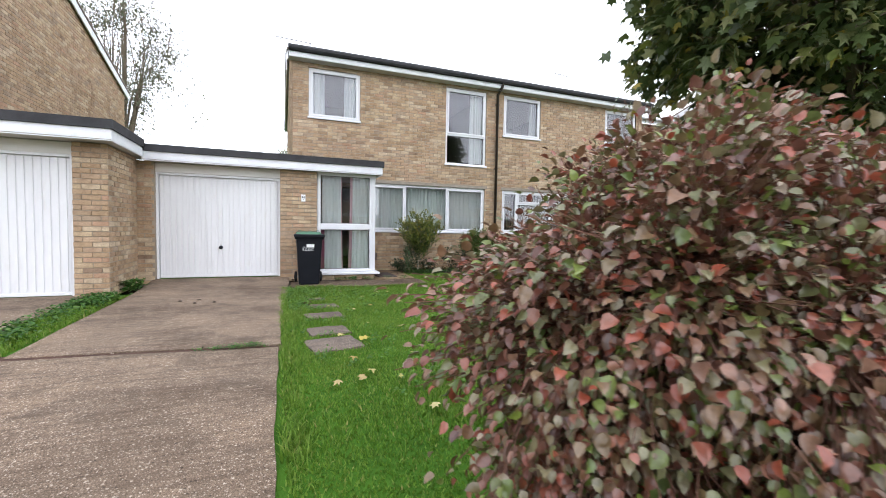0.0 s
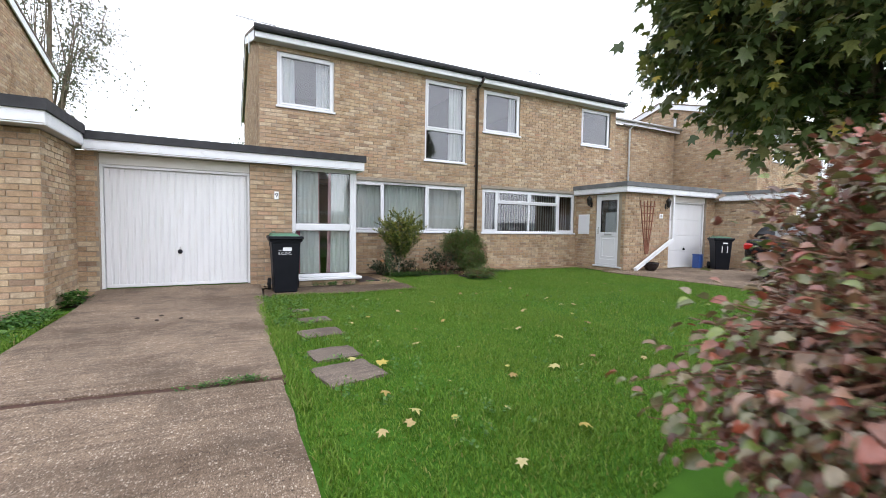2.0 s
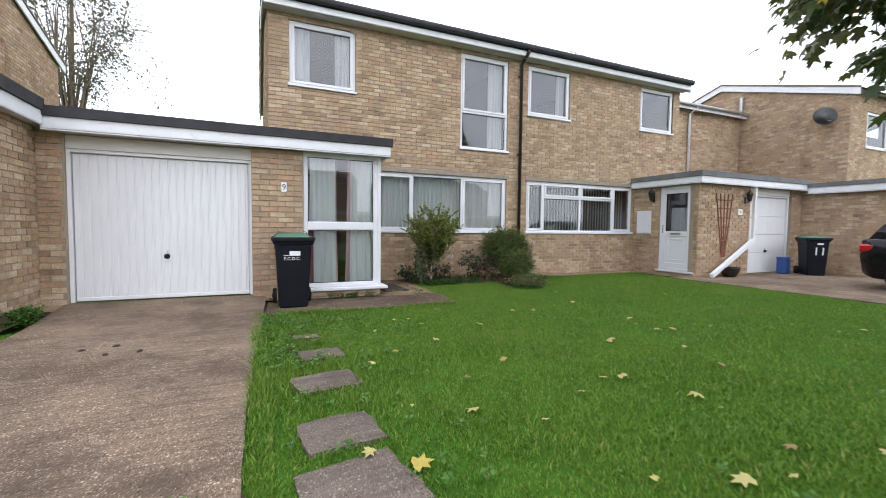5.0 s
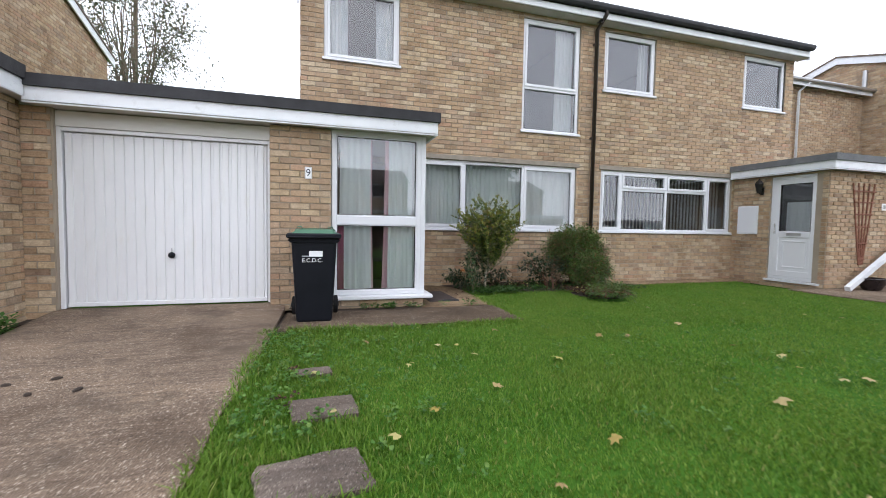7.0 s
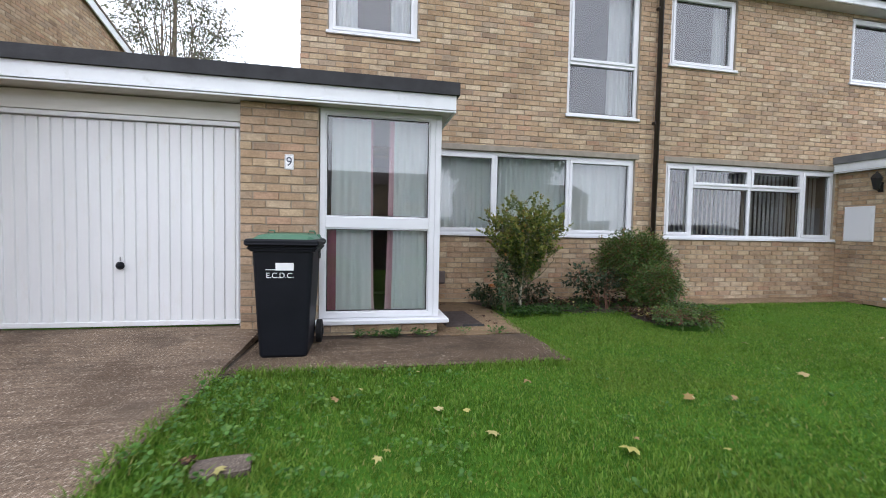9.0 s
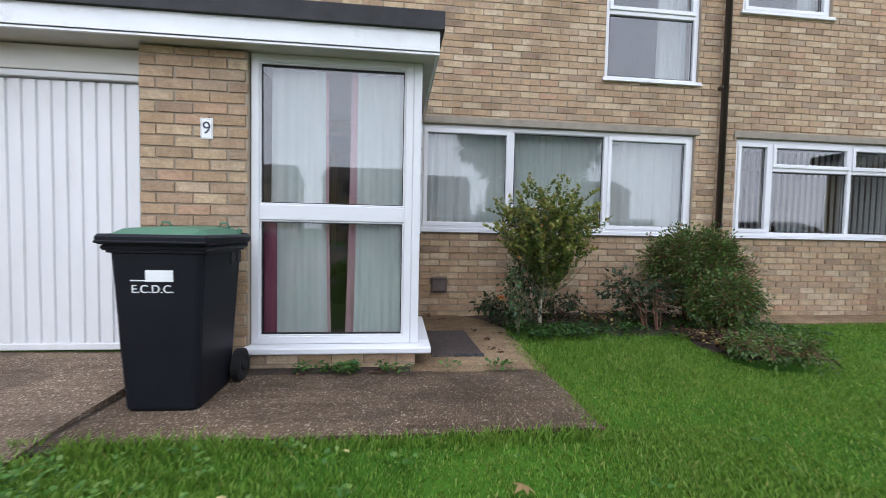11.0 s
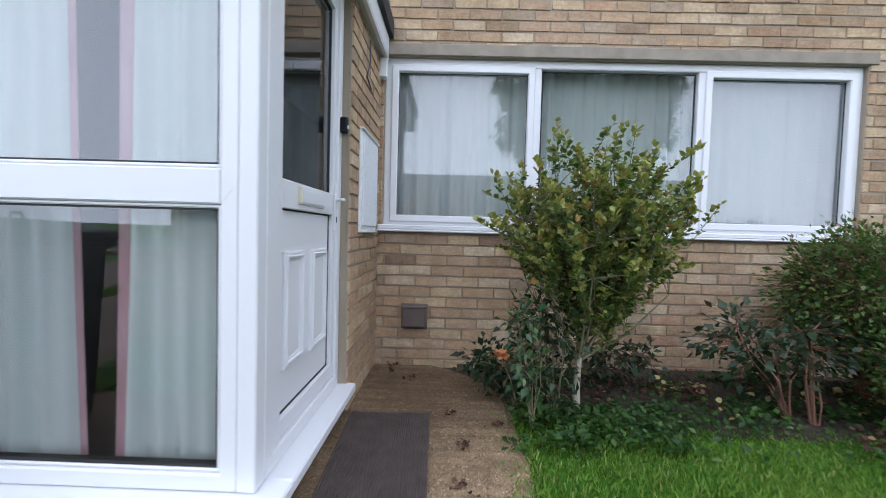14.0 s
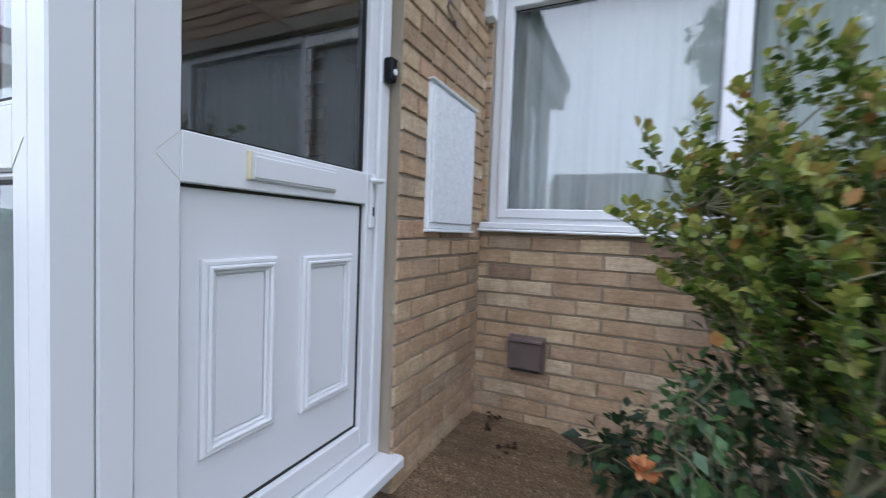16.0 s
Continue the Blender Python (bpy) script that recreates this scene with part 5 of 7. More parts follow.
seal = [(1.886 + 0.003 * math.sin(k * 1.9), 9.667 + 0.003 * math.sin(k * 2.7 + 1), 0.16 + 0.025 * k) for k in range(79)]
part("sealant", Geo().tube(seal, [0.003 + 0.002 * math.sin(k * 1.3) for k in range(79)], 5), M_MORTAR, house, "ragged buff sealant between door frame and bricks")
part("air_brick", Geo(FRONT).box(5.0, 5.21, 0.002, 0.010, 0.30, 0.36, 0.002), M_VENT, house)


def lettering(body, size, at, turn, mat, parent, name="lettering", depth=0.0015):
    """Raised or printed characters in the built-in font, as a mesh."""
    cu = bpy.data.curves.new(name, "FONT")
    cu.body, cu.size, cu.extrude, cu.align_x, cu.align_y = body, size, depth, "CENTER", "CENTER"
    tmp = bpy.data.objects.new(name, cu)
    scene.collection.objects.link(tmp)
    me = bpy.data.meshes.new_from_object(tmp.evaluated_get(bpy.context.evaluated_depsgraph_get()))
    bpy.data.objects.remove(tmp)
    me.materials.clear()
    me.materials.append(mat)
    me.transform(pose(*at, *turn))
    ob = part(name, me, mat, parent)
    return ob


plate = thing("house_number", label="small white number plate on the brick pier", category="house number")
part("plate", Geo(PORCH).box(0.378, 0.458, 0.008, 0.014, 1.555, 1.695, 0.003), M_WHITE, plate)
part("border", ring(Geo(PORCH), 0.383, 0.453, 0.0 + 1.560, 1.690, 0.004, 0.012, 0.0148, 0), M_METAL, plate)
lettering("9", 0.115, (0.418, PY - 0.0148, 1.625), (90, 0, 0), M_INK, plate, "numeral")


# ---------------------------------------------------------------- wheeled bins
def wheelie_bin(m, label, marks):
    """Black two-wheeled bin with a green lid: tapered body, rim, hinge handle, axle and wheels. Front at -y, base at the origin."""
    ob = thing("wheelie_bin", label=label, category="wheelie bin")
    ob.matrix_basis = m
    body = Geo()
    levels = [(0.0, 0.172, 0.210, -0.010), (0.02, 0.180, 0.220, -0.010), (0.30, 0.196, 0.238, -0.008), (0.62, 0.212, 0.252, -0.004), (0.82, 0.224, 0.264, 0.0), (0.825, 0.240, 0.278, 0.0), (0.87, 0.243, 0.282, 0.0)]
    rings = []
    for z, a, b, back in levels:
        r = 0.035
        pts = []
        for sx, sy, a0 in ((1, -1, -90), (1, 1, 0), (-1, 1, 90), (-1, -1, 180)):
            for k in range(4):
                t = radians(a0 + 30 * k)
                pts.append((sx * (a - r) + r * math.cos(t), sy * (b - r) + back + r * math.sin(t), z))
        rings.append(pts)
    body.sheet([p + p[:1] for p in rings])
    body.f.append(list(range(16)))
    part("body", body, M_BLACK, ob)
    part("rim", Geo().box(-0.254, 0.254, -0.285, 0.290, 0.835, 0.865, 0.012), M_BLACK, ob)
    lid_ob = part("lid", Geo().box(-0.268, 0.268, -0.306, 0.290, 0.866, 0.918, 0.014), M_BLACK, ob, "black lid with a faded green top panel")
    part("lid_lip", Geo().box(-0.262, 0.262, -0.314, -0.300, 0.872, 0.886, 0.004), M_BLACK, lid_ob)
    rows = []
    for j in range(9):
        t = j / 8
        y = -0.262 + 0.535 * t
        rows.append([(0.226 * (1 - 0.05 * abs(2 * t - 1) ** 6) * (i / 6 - 1), y, 0.918 + (0.0 if i in (0, 12) or j in (0, 8) else 0.024 + 0.016 * t + 0.010 * math.sin(math.pi * i / 12))) for i in range(13)])
    part("lid_panel", Geo().sheet(rows), M_GREEN, lid_ob, "faded green lid panel")
    for x in (-0.205, 0.205):
        part("lid_knob", Geo().lathe([(0.020, 0.0), (0.018, 0.022), (0.008, 0.030), (0.0, 0.031)], (x, 0.262, 0.925), 10), M_GREEN, lid_ob)
        part("lid_grip", Geo().tube([(x * 0.8 - 0.03, 0.14, 0.955), (x * 0.8 - 0.02, 0.14, 0.982), (x * 0.8 + 0.02, 0.14, 0.982), (x * 0.8 + 0.03, 0.14, 0.955)], 0.007, 6), M_GREEN, lid_ob, smooth=True)
    part("handle_bar", Geo().tube([(-0.24, 0.325, 0.905), (0.24, 0.325, 0.905)], 0.016, 10), M_BLACK, ob, smooth=True)
    for x in (-0.21, 0.0, 0.21):
        part("hinge", Geo().box(x - 0.025, x + 0.025, 0.275, 0.345, 0.85, 0.925, 0.008), M_BLACK, ob)
    for s in (-1, 1):
        for y in (0.085, 0.180):
            part("pocket", Geo().box(*sorted((s * 0.224, s * 0.2285)), y, y + 0.05, 0.745, 0.815), M_GASKET, ob)
    part("axle", Geo().tube([(-0.215, 0.225, 0.10), (0.215, 0.225, 0.10)], 0.011, 8), M_METAL, ob)
    for s in (-1, 1):
        w = part("wheel", Geo().lathe([(0.10, -0.022), (0.10, 0.022), (0.07, 0.028), (0.035, 0.02), (0.03, 0.032), (0.0, 0.033)], (s * 0.222, 0.225, 0.10), 20, (s, 0, 0)), M_TYRE, ob)
        part("hub", Geo().lathe([(0.028, 0.02), (0.026, 0.036), (0.0, 0.037)], (s * 0.222, 0.225, 0.10), 12, (s, 0, 0)), M_BLACK, w)
    if marks == "council":
        part("label_panel", Geo().box(-0.050, 0.082, -0.264, -0.254, 0.680, 0.738), M_WHITE, ob, "white address label")
        part("label_line", Geo().box(-0.122, -0.052, -0.2625, -0.254, 0.682, 0.688), M_WHITE, ob)
        lettering("E.C.D.C.", 0.058, (-0.018, -0.2590, 0.640), (90 + 2.8, 0, 0), M_WHITE, ob)
    else:
        part("label_panel", Geo().box(-0.02, 0.10, -0.266, -0.256, 0.75, 0.79), M_WHITE, ob)
        lettering("11", 0.27, (0.03, -0.2580, 0.58), (90 + 2.8, 0, 0), M_WHITE, ob, "numeral")
    return ob


wheelie_bin(pose(0.495, 8.205, 0.012, 0, 0, -1), "black wheelie bin with faded green lid beside the porch", "council")
wheelie_bin(pose(12.62, 8.05, 0.012, 0, 0, -42), "black wheelie bin with green lid marked with house number eleven", "number")
blue = thing("recycling_box", label="small blue plastic box behind a bin", category="box")
part("body", Geo().box(12.14, 12.32, 8.36, 8.58, 0.012, 0.40, 0.015), M_BLUE, blue)
part("rim", Geo().box(12.13, 12.33, 8.35, 8.59, 0.40, 0.43, 0.01), M_BLUE, blue)


# ---------------------------------------------------------------- the neighbour's porch fixtures
def lantern(face, u, z, label):
    ob = thing("wall_lantern", label=label, category="lantern")
    part("back_plate", Geo(face).box(u - 0.035, u + 0.035, 0.008, 0.022, z - 0.12, z + 0.04, 0.006), M_IRON, ob)
    axis, plane, sign = face
    def at(d, zz):
        return (u, plane + sign * d, zz) if axis == "y" else (plane + sign * d, u, zz)
    part("arm", Geo().tube([at(0.02, z - 0.06), at(0.07, z - 0.10), at(0.11, z - 0.07)], 0.009, 6), M_IRON, ob)
    part("cage", Geo().lathe([(0.02, 0.0), (0.045, 0.02), (0.075, 0.17), (0.078, 0.18), (0.0, 0.18)], at(0.11, z - 0.08), 6), M_IRON, ob)
    part("cap", Geo().lathe([(0.085, 0.0), (0.05, 0.06), (0.015, 0.085), (0.018, 0.10), (0.0, 0.115)], at(0.11, z + 0.10), 6), M_IRON, ob)
    return ob


lantern(nf, 9.87, 1.90, "black lantern beside the neighbour's door")
lantern(PORCH, 10.95, 1.86, "black lantern on the neighbour's porch front")
plq = thing("house_number", label="small pale number plate beside a lantern", category="house number")
part("plate", Geo(PORCH).box(10.70, 10.86, 0.008, 0.016, 1.47, 1.60, 0.003), M_WHITE, plq)
part("print", Geo(PORCH).box(10.74, 10.82, 0.016, 0.017, 1.50, 1.57), M_METAL, plq)
tre = thing("trellis", label="red-brown wooden fan trellis fixed to the brick porch", category="trellis")
for k in range(5):
    s = (k - 2) / 2
    part("slat", Geo(PORCH).prism([(10.19 + 0.05 * s - 0.014, 0.45), (10.19 + 0.05 * s + 0.014, 0.45), (10.16 + 0.30 * s + 0.014, 1.95), (10.16 + 0.30 * s - 0.014, 1.95)], 0.010, 0.024), M_WOOD, tre)
for z in (0.55, 0.85, 1.15, 1.38, 1.60, 1.80):
    w = 0.05 + 0.25 * (z - 0.45) / 1.5
    part("rung", Geo(PORCH).box(10.175 - w - 0.03, 10.175 + w + 0.03, 0.0245, 0.038, z - 0.013, z + 0.013, 0.002), M_WOOD, tre)
pot = thing("plant_pot", label="dark glazed bowl-shaped plant pot with dry stalks", category="plant pot")
part("bowl", Geo().lathe([(0.10, 0.0), (0.13, 0.02), (0.19, 0.13), (0.20, 0.20), (0.215, 0.21), (0.205, 0.225), (0.185, 0.215), (0.17, 0.17), (0.0, 0.165)], (10.05, 8.42, 0.012), 22), M_POT, pot, smooth=True)
part("soil", Geo().lathe([(0.17, 0.0), (0.172, 0.012), (0.0, 0.018)], (10.05, 8.42, 0.185), 16), M_SOIL, pot)
dp = thing("drainpipe", label="white square drainpipe with a detached leaning lower length", category="drainpipe")
part("upper_length", Geo().box(11.165, 11.235, 8.58, 8.65, 0.78, 2.20, 0.006), M_PAINT, dp)
part("bracket", Geo().box(11.15, 11.25, 8.60, 8.692, 1.40, 1.43, 0.003), M_PAINT, dp)
g = Geo()
a, b = Vector((11.20, 8.60, 0.86)), Vector((9.42, 8.42, 0.055))
t = (b - a).normalized()
n1 = t.cross(Vector((0, 1, 0))).normalized() * 0.042
n2 = t.cross(n1).normalized() * 0.042
ca = [a + n1 + n2, a - n1 + n2, a - n1 - n2, a + n1 - n2]
cb = [b + n1 + n2, b - n1 + n2, b - n1 - n2, b + n1 - n2]
g.sheet([[tuple(p) for p in ca + ca[:1]], [tuple(p) for p in cb + cb[:1]]])
g.f.append([g.put(*p) for p in cb])
g.f.append([g.put(*p) for p in ca])
part("leaning_length", g, M_PAINT, dp)


# ---------------------------------------------------------------- aerials
def aerial(base, height, length, label):
    ob = thing("tv_aerial", label=label, category="aerial")
    x, y, z = base
    part("mast", Geo().tube([(x, y, z), (x, y, z + height)], 0.016, 6), M_METAL, ob)
    part("boom", Geo().tube([(x - length * 0.3, y, z + height - 0.02), (x + length * 0.7, y + 0.2, z + height + 0.02)], 0.010, 5), M_METAL, ob)
    for k in range(8):
        s = -0.3 + k / 7
        c = Vector((x + length * s, y + 0.2 * (s + 0.3), z + height - 0.02 + 0.04 * (s + 0.3)))
        part("element", Geo().tube([c + Vector((-0.03, 0.16, 0)), c + Vector((0.03, -0.16, 0))], 0.005, 4), M_METAL, ob)


aerial((0.16, 12.2, 5.25), 0.85, 0.9, "thin metal television aerial on the roof edge")
aerial((10.6, 14.5, 6.35), 1.1, 0.9, "thin metal television aerial on the ridge")
aerial((15.5, 15.0, 6.2), 1.3, 0.8, "thin metal television aerial behind the gable")


# ---------------------------------------------------------------- the parked car
def parked_car():
    """Black three-door hatchback: lofted lower body, glazed cabin, four wheels. l runs from the tail to the nose."""
    ob = thing("parked_car", label="black three-door hatchback with dark alloy wheels parked on the drive", category="car")
    xc, y_tail, z0 = 11.42, 6.40, -0.03

    def at(l, w, z):
        return (xc + w, y_tail - l, z0 + z)

    # stations: l, bottom, shoulder height, half width at sill, waist and shoulder
    st = [(0.0, 0.42, 0.90, 0.64, 0.74, 0.62), (0.04, 0.30, 0.97, 0.70, 0.82, 0.68), (0.20, 0.24, 0.99, 0.78, 0.86, 0.72), (0.7, 0.22, 0.97, 0.82, 0.875, 0.76), (1.4, 0.20, 0.95, 0.83, 0.875, 0.79),
          (2.2, 0.20, 0.92, 0.83, 0.875, 0.80), (2.9, 0.20, 0.90, 0.83, 0.875, 0.79), (3.4, 0.22, 0.84, 0.82, 0.87, 0.74), (3.9, 0.24, 0.76, 0.77, 0.84, 0.66), (4.15, 0.28, 0.68, 0.66, 0.74, 0.56), (4.24, 0.36, 0.58, 0.55, 0.60, 0.48)]
    rows = []
    for l, zb, zs, ws, ww, wt in st:
        half = [(ws * 0.9, zb), (ws, zb + 0.06), (ww, zb + (zs - zb) * 0.45), (ww * 0.99, zb + (zs - zb) * 0.72), (wt + (ww - wt) * 0.6, zs - 0.03), (wt, zs)]
        line = [(-w, z) for w, z in half] + [(0, zs + 0.02)] + [(w, z) for w, z in half[::-1]]
        rows.append([at(l, w, z) for w, z in line])
    g = Geo().sheet(rows)
    g.f += [[g.put(*p) for p in rows[0]], [g.put(*p) for p in rows[-1]]]
    g.sheet([[r[0] for r in rows], [r[-1] for r in rows]])
    body = part("body", g, M_CARPAINT, ob, "glossy black bodywork", smooth=True)
    # cabin
    cab = [(0.08, 0.98, 0.62), (0.26, 1.27, 0.56), (0.62, 1.395, 0.54), (1.6, 1.42, 0.55), (2.2, 1.39, 0.55), (2.55, 1.27, 0.57), (3.05, 0.92, 0.66)]
    rf_ = Geo().sheet([[at(l, s * w, z - (0.035 if abs(s) == 1 else 0)) for s in (-1, -0.8, 0, 0.8, 1)] for l, z, w in cab[1:6]])
    part("roof_panel", rf_, M_CARPAINT, body, smooth=True)
    for s in (-1, 1):
        top = [(0.55, 1.20, 0.625), (0.85, 1.285, 0.600), (1.6, 1.315, 0.605), (2.2, 1.285, 0.605), (2.5, 1.20, 0.620)]
        low = [(0.62, 1.04, 0.74), (0.90, 0.985, 0.765), (1.6, 0.955, 0.785), (2.2, 0.935, 0.79), (2.95, 0.915, 0.775)]
        for a, b in ((0, 2), (2, 4)):
            p = Geo().sheet([[at(l, s * w, z) for l, z, w in top[a:b + 1]], [at(l, s * w, z) for l, z, w in low[a:b + 1]]])
            q = part("side_window", p, M_CARGLASS, body)
            q.visible_shadow = False
        part("rear_pillar", Geo().sheet([[at(0.08, s * 0.66, 0.97), at(0.17, s * 0.62, 1.12), at(0.26, s * 0.575, 1.26)], [at(0.40, s * 0.755, 0.96), at(0.45, s * 0.70, 1.10), at(0.50, s * 0.60, 1.25)], [at(0.63, s * 0.755, 0.96), at(0.62, s * 0.74, 1.04), at(0.55, s * 0.625, 1.20)]]), M_CARPAINT, body)
        rail = [(0.26, 1.255, 0.575), (0.62, 1.36, 0.56), (1.6, 1.385, 0.57), (2.2, 1.355, 0.57), (2.55, 1.24, 0.60)]
        part("roof_rail", Geo().sheet([[at(l, s * w, z) for l, z, w in rail], [at(l, s * (w + 0.012), z - 0.002) for l, z, w in top]]), M_CARPAINT, body, smooth=True)
        part("door_pillar", Geo().sheet([[at(l, s * 0.614, 1.325) for l in (1.52, 1.66)], [at(l, s * 0.797, 0.94) for l in (1.48, 1.68)]]), M_CARPAINT, body)
        part("window_line", Geo().tube([at(l, s * (w + 0.004), z - 0.004) for l, z, w in low], 0.010, 6), M_BLACK, body)
        part("tail_lamp", Geo().box(*sorted((xc + s * 0.58, xc + s * 0.845)), y_tail - 0.25, y_tail - 0.0, z0 + 0.72, z0 + 0.89, 0.04), M_TAIL, body, "red tail lamp")
        part("door_handle", Geo().box(*sorted((xc + s * 0.865, xc + s * 0.895)), y_tail - 1.95, y_tail - 1.75, z0 + 0.76, z0 + 0.79, 0.008), M_CARPAINT, body)
        part("door_mirror", Geo().box(*sorted((xc + s * 0.84, xc + s * 1.0)), y_tail - 2.92, y_tail - 2.74, z0 + 0.93, z0 + 1.05, 0.03), M_CARPAINT, body)
        part("sill_trim", Geo().box(*sorted((xc + s * 0.82, xc + s * 0.86)), y_tail - 3.0, y_tail - 1.1, z0 + 0.20, z0 + 0.27, 0.01), M_BLACK, body)
        for l in (0.78, 3.42):
            c = (xc + s * 0.80, y_tail - l, z0 + 0.315)
            part("wheel_arch", Geo().lathe([(0.365, -0.10), (0.365, 0.085), (0.33, 0.088), (0.33, -0.10)], c, 28, (s, 0, 0)), M_BLACK, body)
            wh = part("wheel", Geo().lathe([(0.225, 0.09), (0.29, 0.105), (0.312, 0.08), (0.315, -0.09), (0.29, -0.11), (0.2, -0.1)], c, 32, (s, 0, 0)), M_TYRE, ob, smooth=True)
            part("rim", Geo().lathe([(0.228, 0.095), (0.218, 0.098), (0.205, 0.06), (0.0, 0.05)], c, 32, (s, 0, 0)), M_RIM, wh)
            for k in range(5):
                a = 2 * math.pi * k / 5
                d = Vector((0, math.cos(a), math.sin(a)))
                part("spoke", Geo().tube([Vector(c) + Vector((s * 0.095, 0, 0)) + d * 0.03, Vector(c) + Vector((s * 0.085, 0, 0)) + d * 0.215], [0.035, 0.022], 6), M_RIM, wh)
    g = Geo().sheet([[at(0.09, w, 1.0), at(0.25, w * 0.9, 1.26)] for w in (-0.6, -0.3, 0, 0.3, 0.6)])
    part("rear_window", g, M_CARGLASS, body)
    g = Geo().sheet([[at(2.57, w * 0.85, 1.265), at(3.04, w, 0.925)] for w in (-0.66, -0.3, 0, 0.3, 0.66)])
    part("windscreen", g, M_CARGLASS, body)
    for w in (-0.36, 0.36):
        st_ = part("seat", Geo().box(xc + w - 0.24, xc + w + 0.24, y_tail - 2.2, y_tail - 1.95, z0 + 0.5, z0 + 1.12, 0.06), M_CARPET, body)
        part("headrest", Geo().box(xc + w - 0.13, xc + w + 0.13, y_tail - 2.1, y_tail - 2.0, z0 + 1.14, z0 + 1.30, 0.04), M_CARPET, st_)
    part("rear_badge", Geo().box(xc - 0.05, xc + 0.05, y_tail - 0.01, y_tail + 0.012, z0 + 0.78, z0 + 0.82, 0.004), M_METAL, body)
    part("scuff", Geo().tube([at(0.50 + 0.05 * k, -0.885 + 0.004 * abs(k - 5), 0.715 - 0.0035 * (k - 5) ** 2 * 0.4) for k in range(11)], [0.006 + 0.045 * math.sin(math.pi * k / 10) ** 0.7 for k in range(11)], 6), M_METAL, body, "pale grey repair patch over the rear wheel")
    return ob


parked_car()

# ---------------------------------------------------------------- plants
OVATE = ([(0, 0, 0), (0, 0.5, -0.05), (0, 1.0, -0.14), (-0.30, 0.42, 0.07), (0.30, 0.42, 0.07)], [(0, 4, 1), (1, 4, 2), (0, 1, 3), (1, 2, 3)])
WIDE = ([(0, 0, 0), (0, 0.5, -0.06), (0, 1.0, -0.16), (-0.40, 0.42, 0.09), (0.40, 0.42, 0.09), (-0.24, 0.8, 0.02), (0.24, 0.8, 0.02)], [(0, 4, 1), (4, 6, 1), (6, 2, 1), (0, 1, 3), (3, 1, 5), (5, 1, 2)])
CURL = ([(0, 0, 0), (0, 0.42, -0.12), (0, 0.78, -0.22), (0.03, 1.0, -0.46), (-0.30, 0.16, 0.10), (-0.42, 0.48, 0.10), (-0.30, 0.80, -0.04), (0.32, 0.18, 0.14), (0.40, 0.52, 0.06), (0.26, 0.84, -0.12)],
        [(0, 7, 1), (7, 8, 1), (8, 2, 1), (8, 9, 2), (9, 3, 2), (0, 1, 4), (4, 1, 5), (5, 1, 2), (5, 2, 6), (6, 2, 3)])
ROUND = ([(0, 0, 0), (0, 0.45, -0.05), (0, 1.0, -0.20), (-0.33, 0.22, 0.06), (-0.44, 0.55, 0.05), (-0.24, 0.86, -0.06), (0.33, 0.22, 0.06), (0.44, 0.55, 0.05), (0.24, 0.86, -0.06)],
         [(0, 6, 1), (6, 7, 1), (7, 8, 1), (8, 2, 1), (0, 1, 3), (3, 1, 4), (4, 1, 5), (5, 1, 2)])
LOBED = ([(0, 0, 0), (0, 0.45, 0.03), (0.20, -0.06, -0.03), (0.52, 0.12, -0.10), (0.28, 0.36, 0.0), (0.50, 0.72, -0.10), (0.17, 0.66, 0.0), (0, 1.08, -0.14),
          (-0.17, 0.66, 0.0), (-0.50, 0.72, -0.10), (-0.28, 0.36, 0.0), (-0.52, 0.12, -0.10), (-0.20, -0.06, -0.03)],
         [(1, 0, 2), (1, 2, 3), (1, 3, 4), (1, 4, 5), (1, 5, 6), (1, 6, 7), (1, 7, 8), (1, 8, 9), (1, 9, 10), (1, 10, 11), (1, 11, 12), (1, 12, 0)])


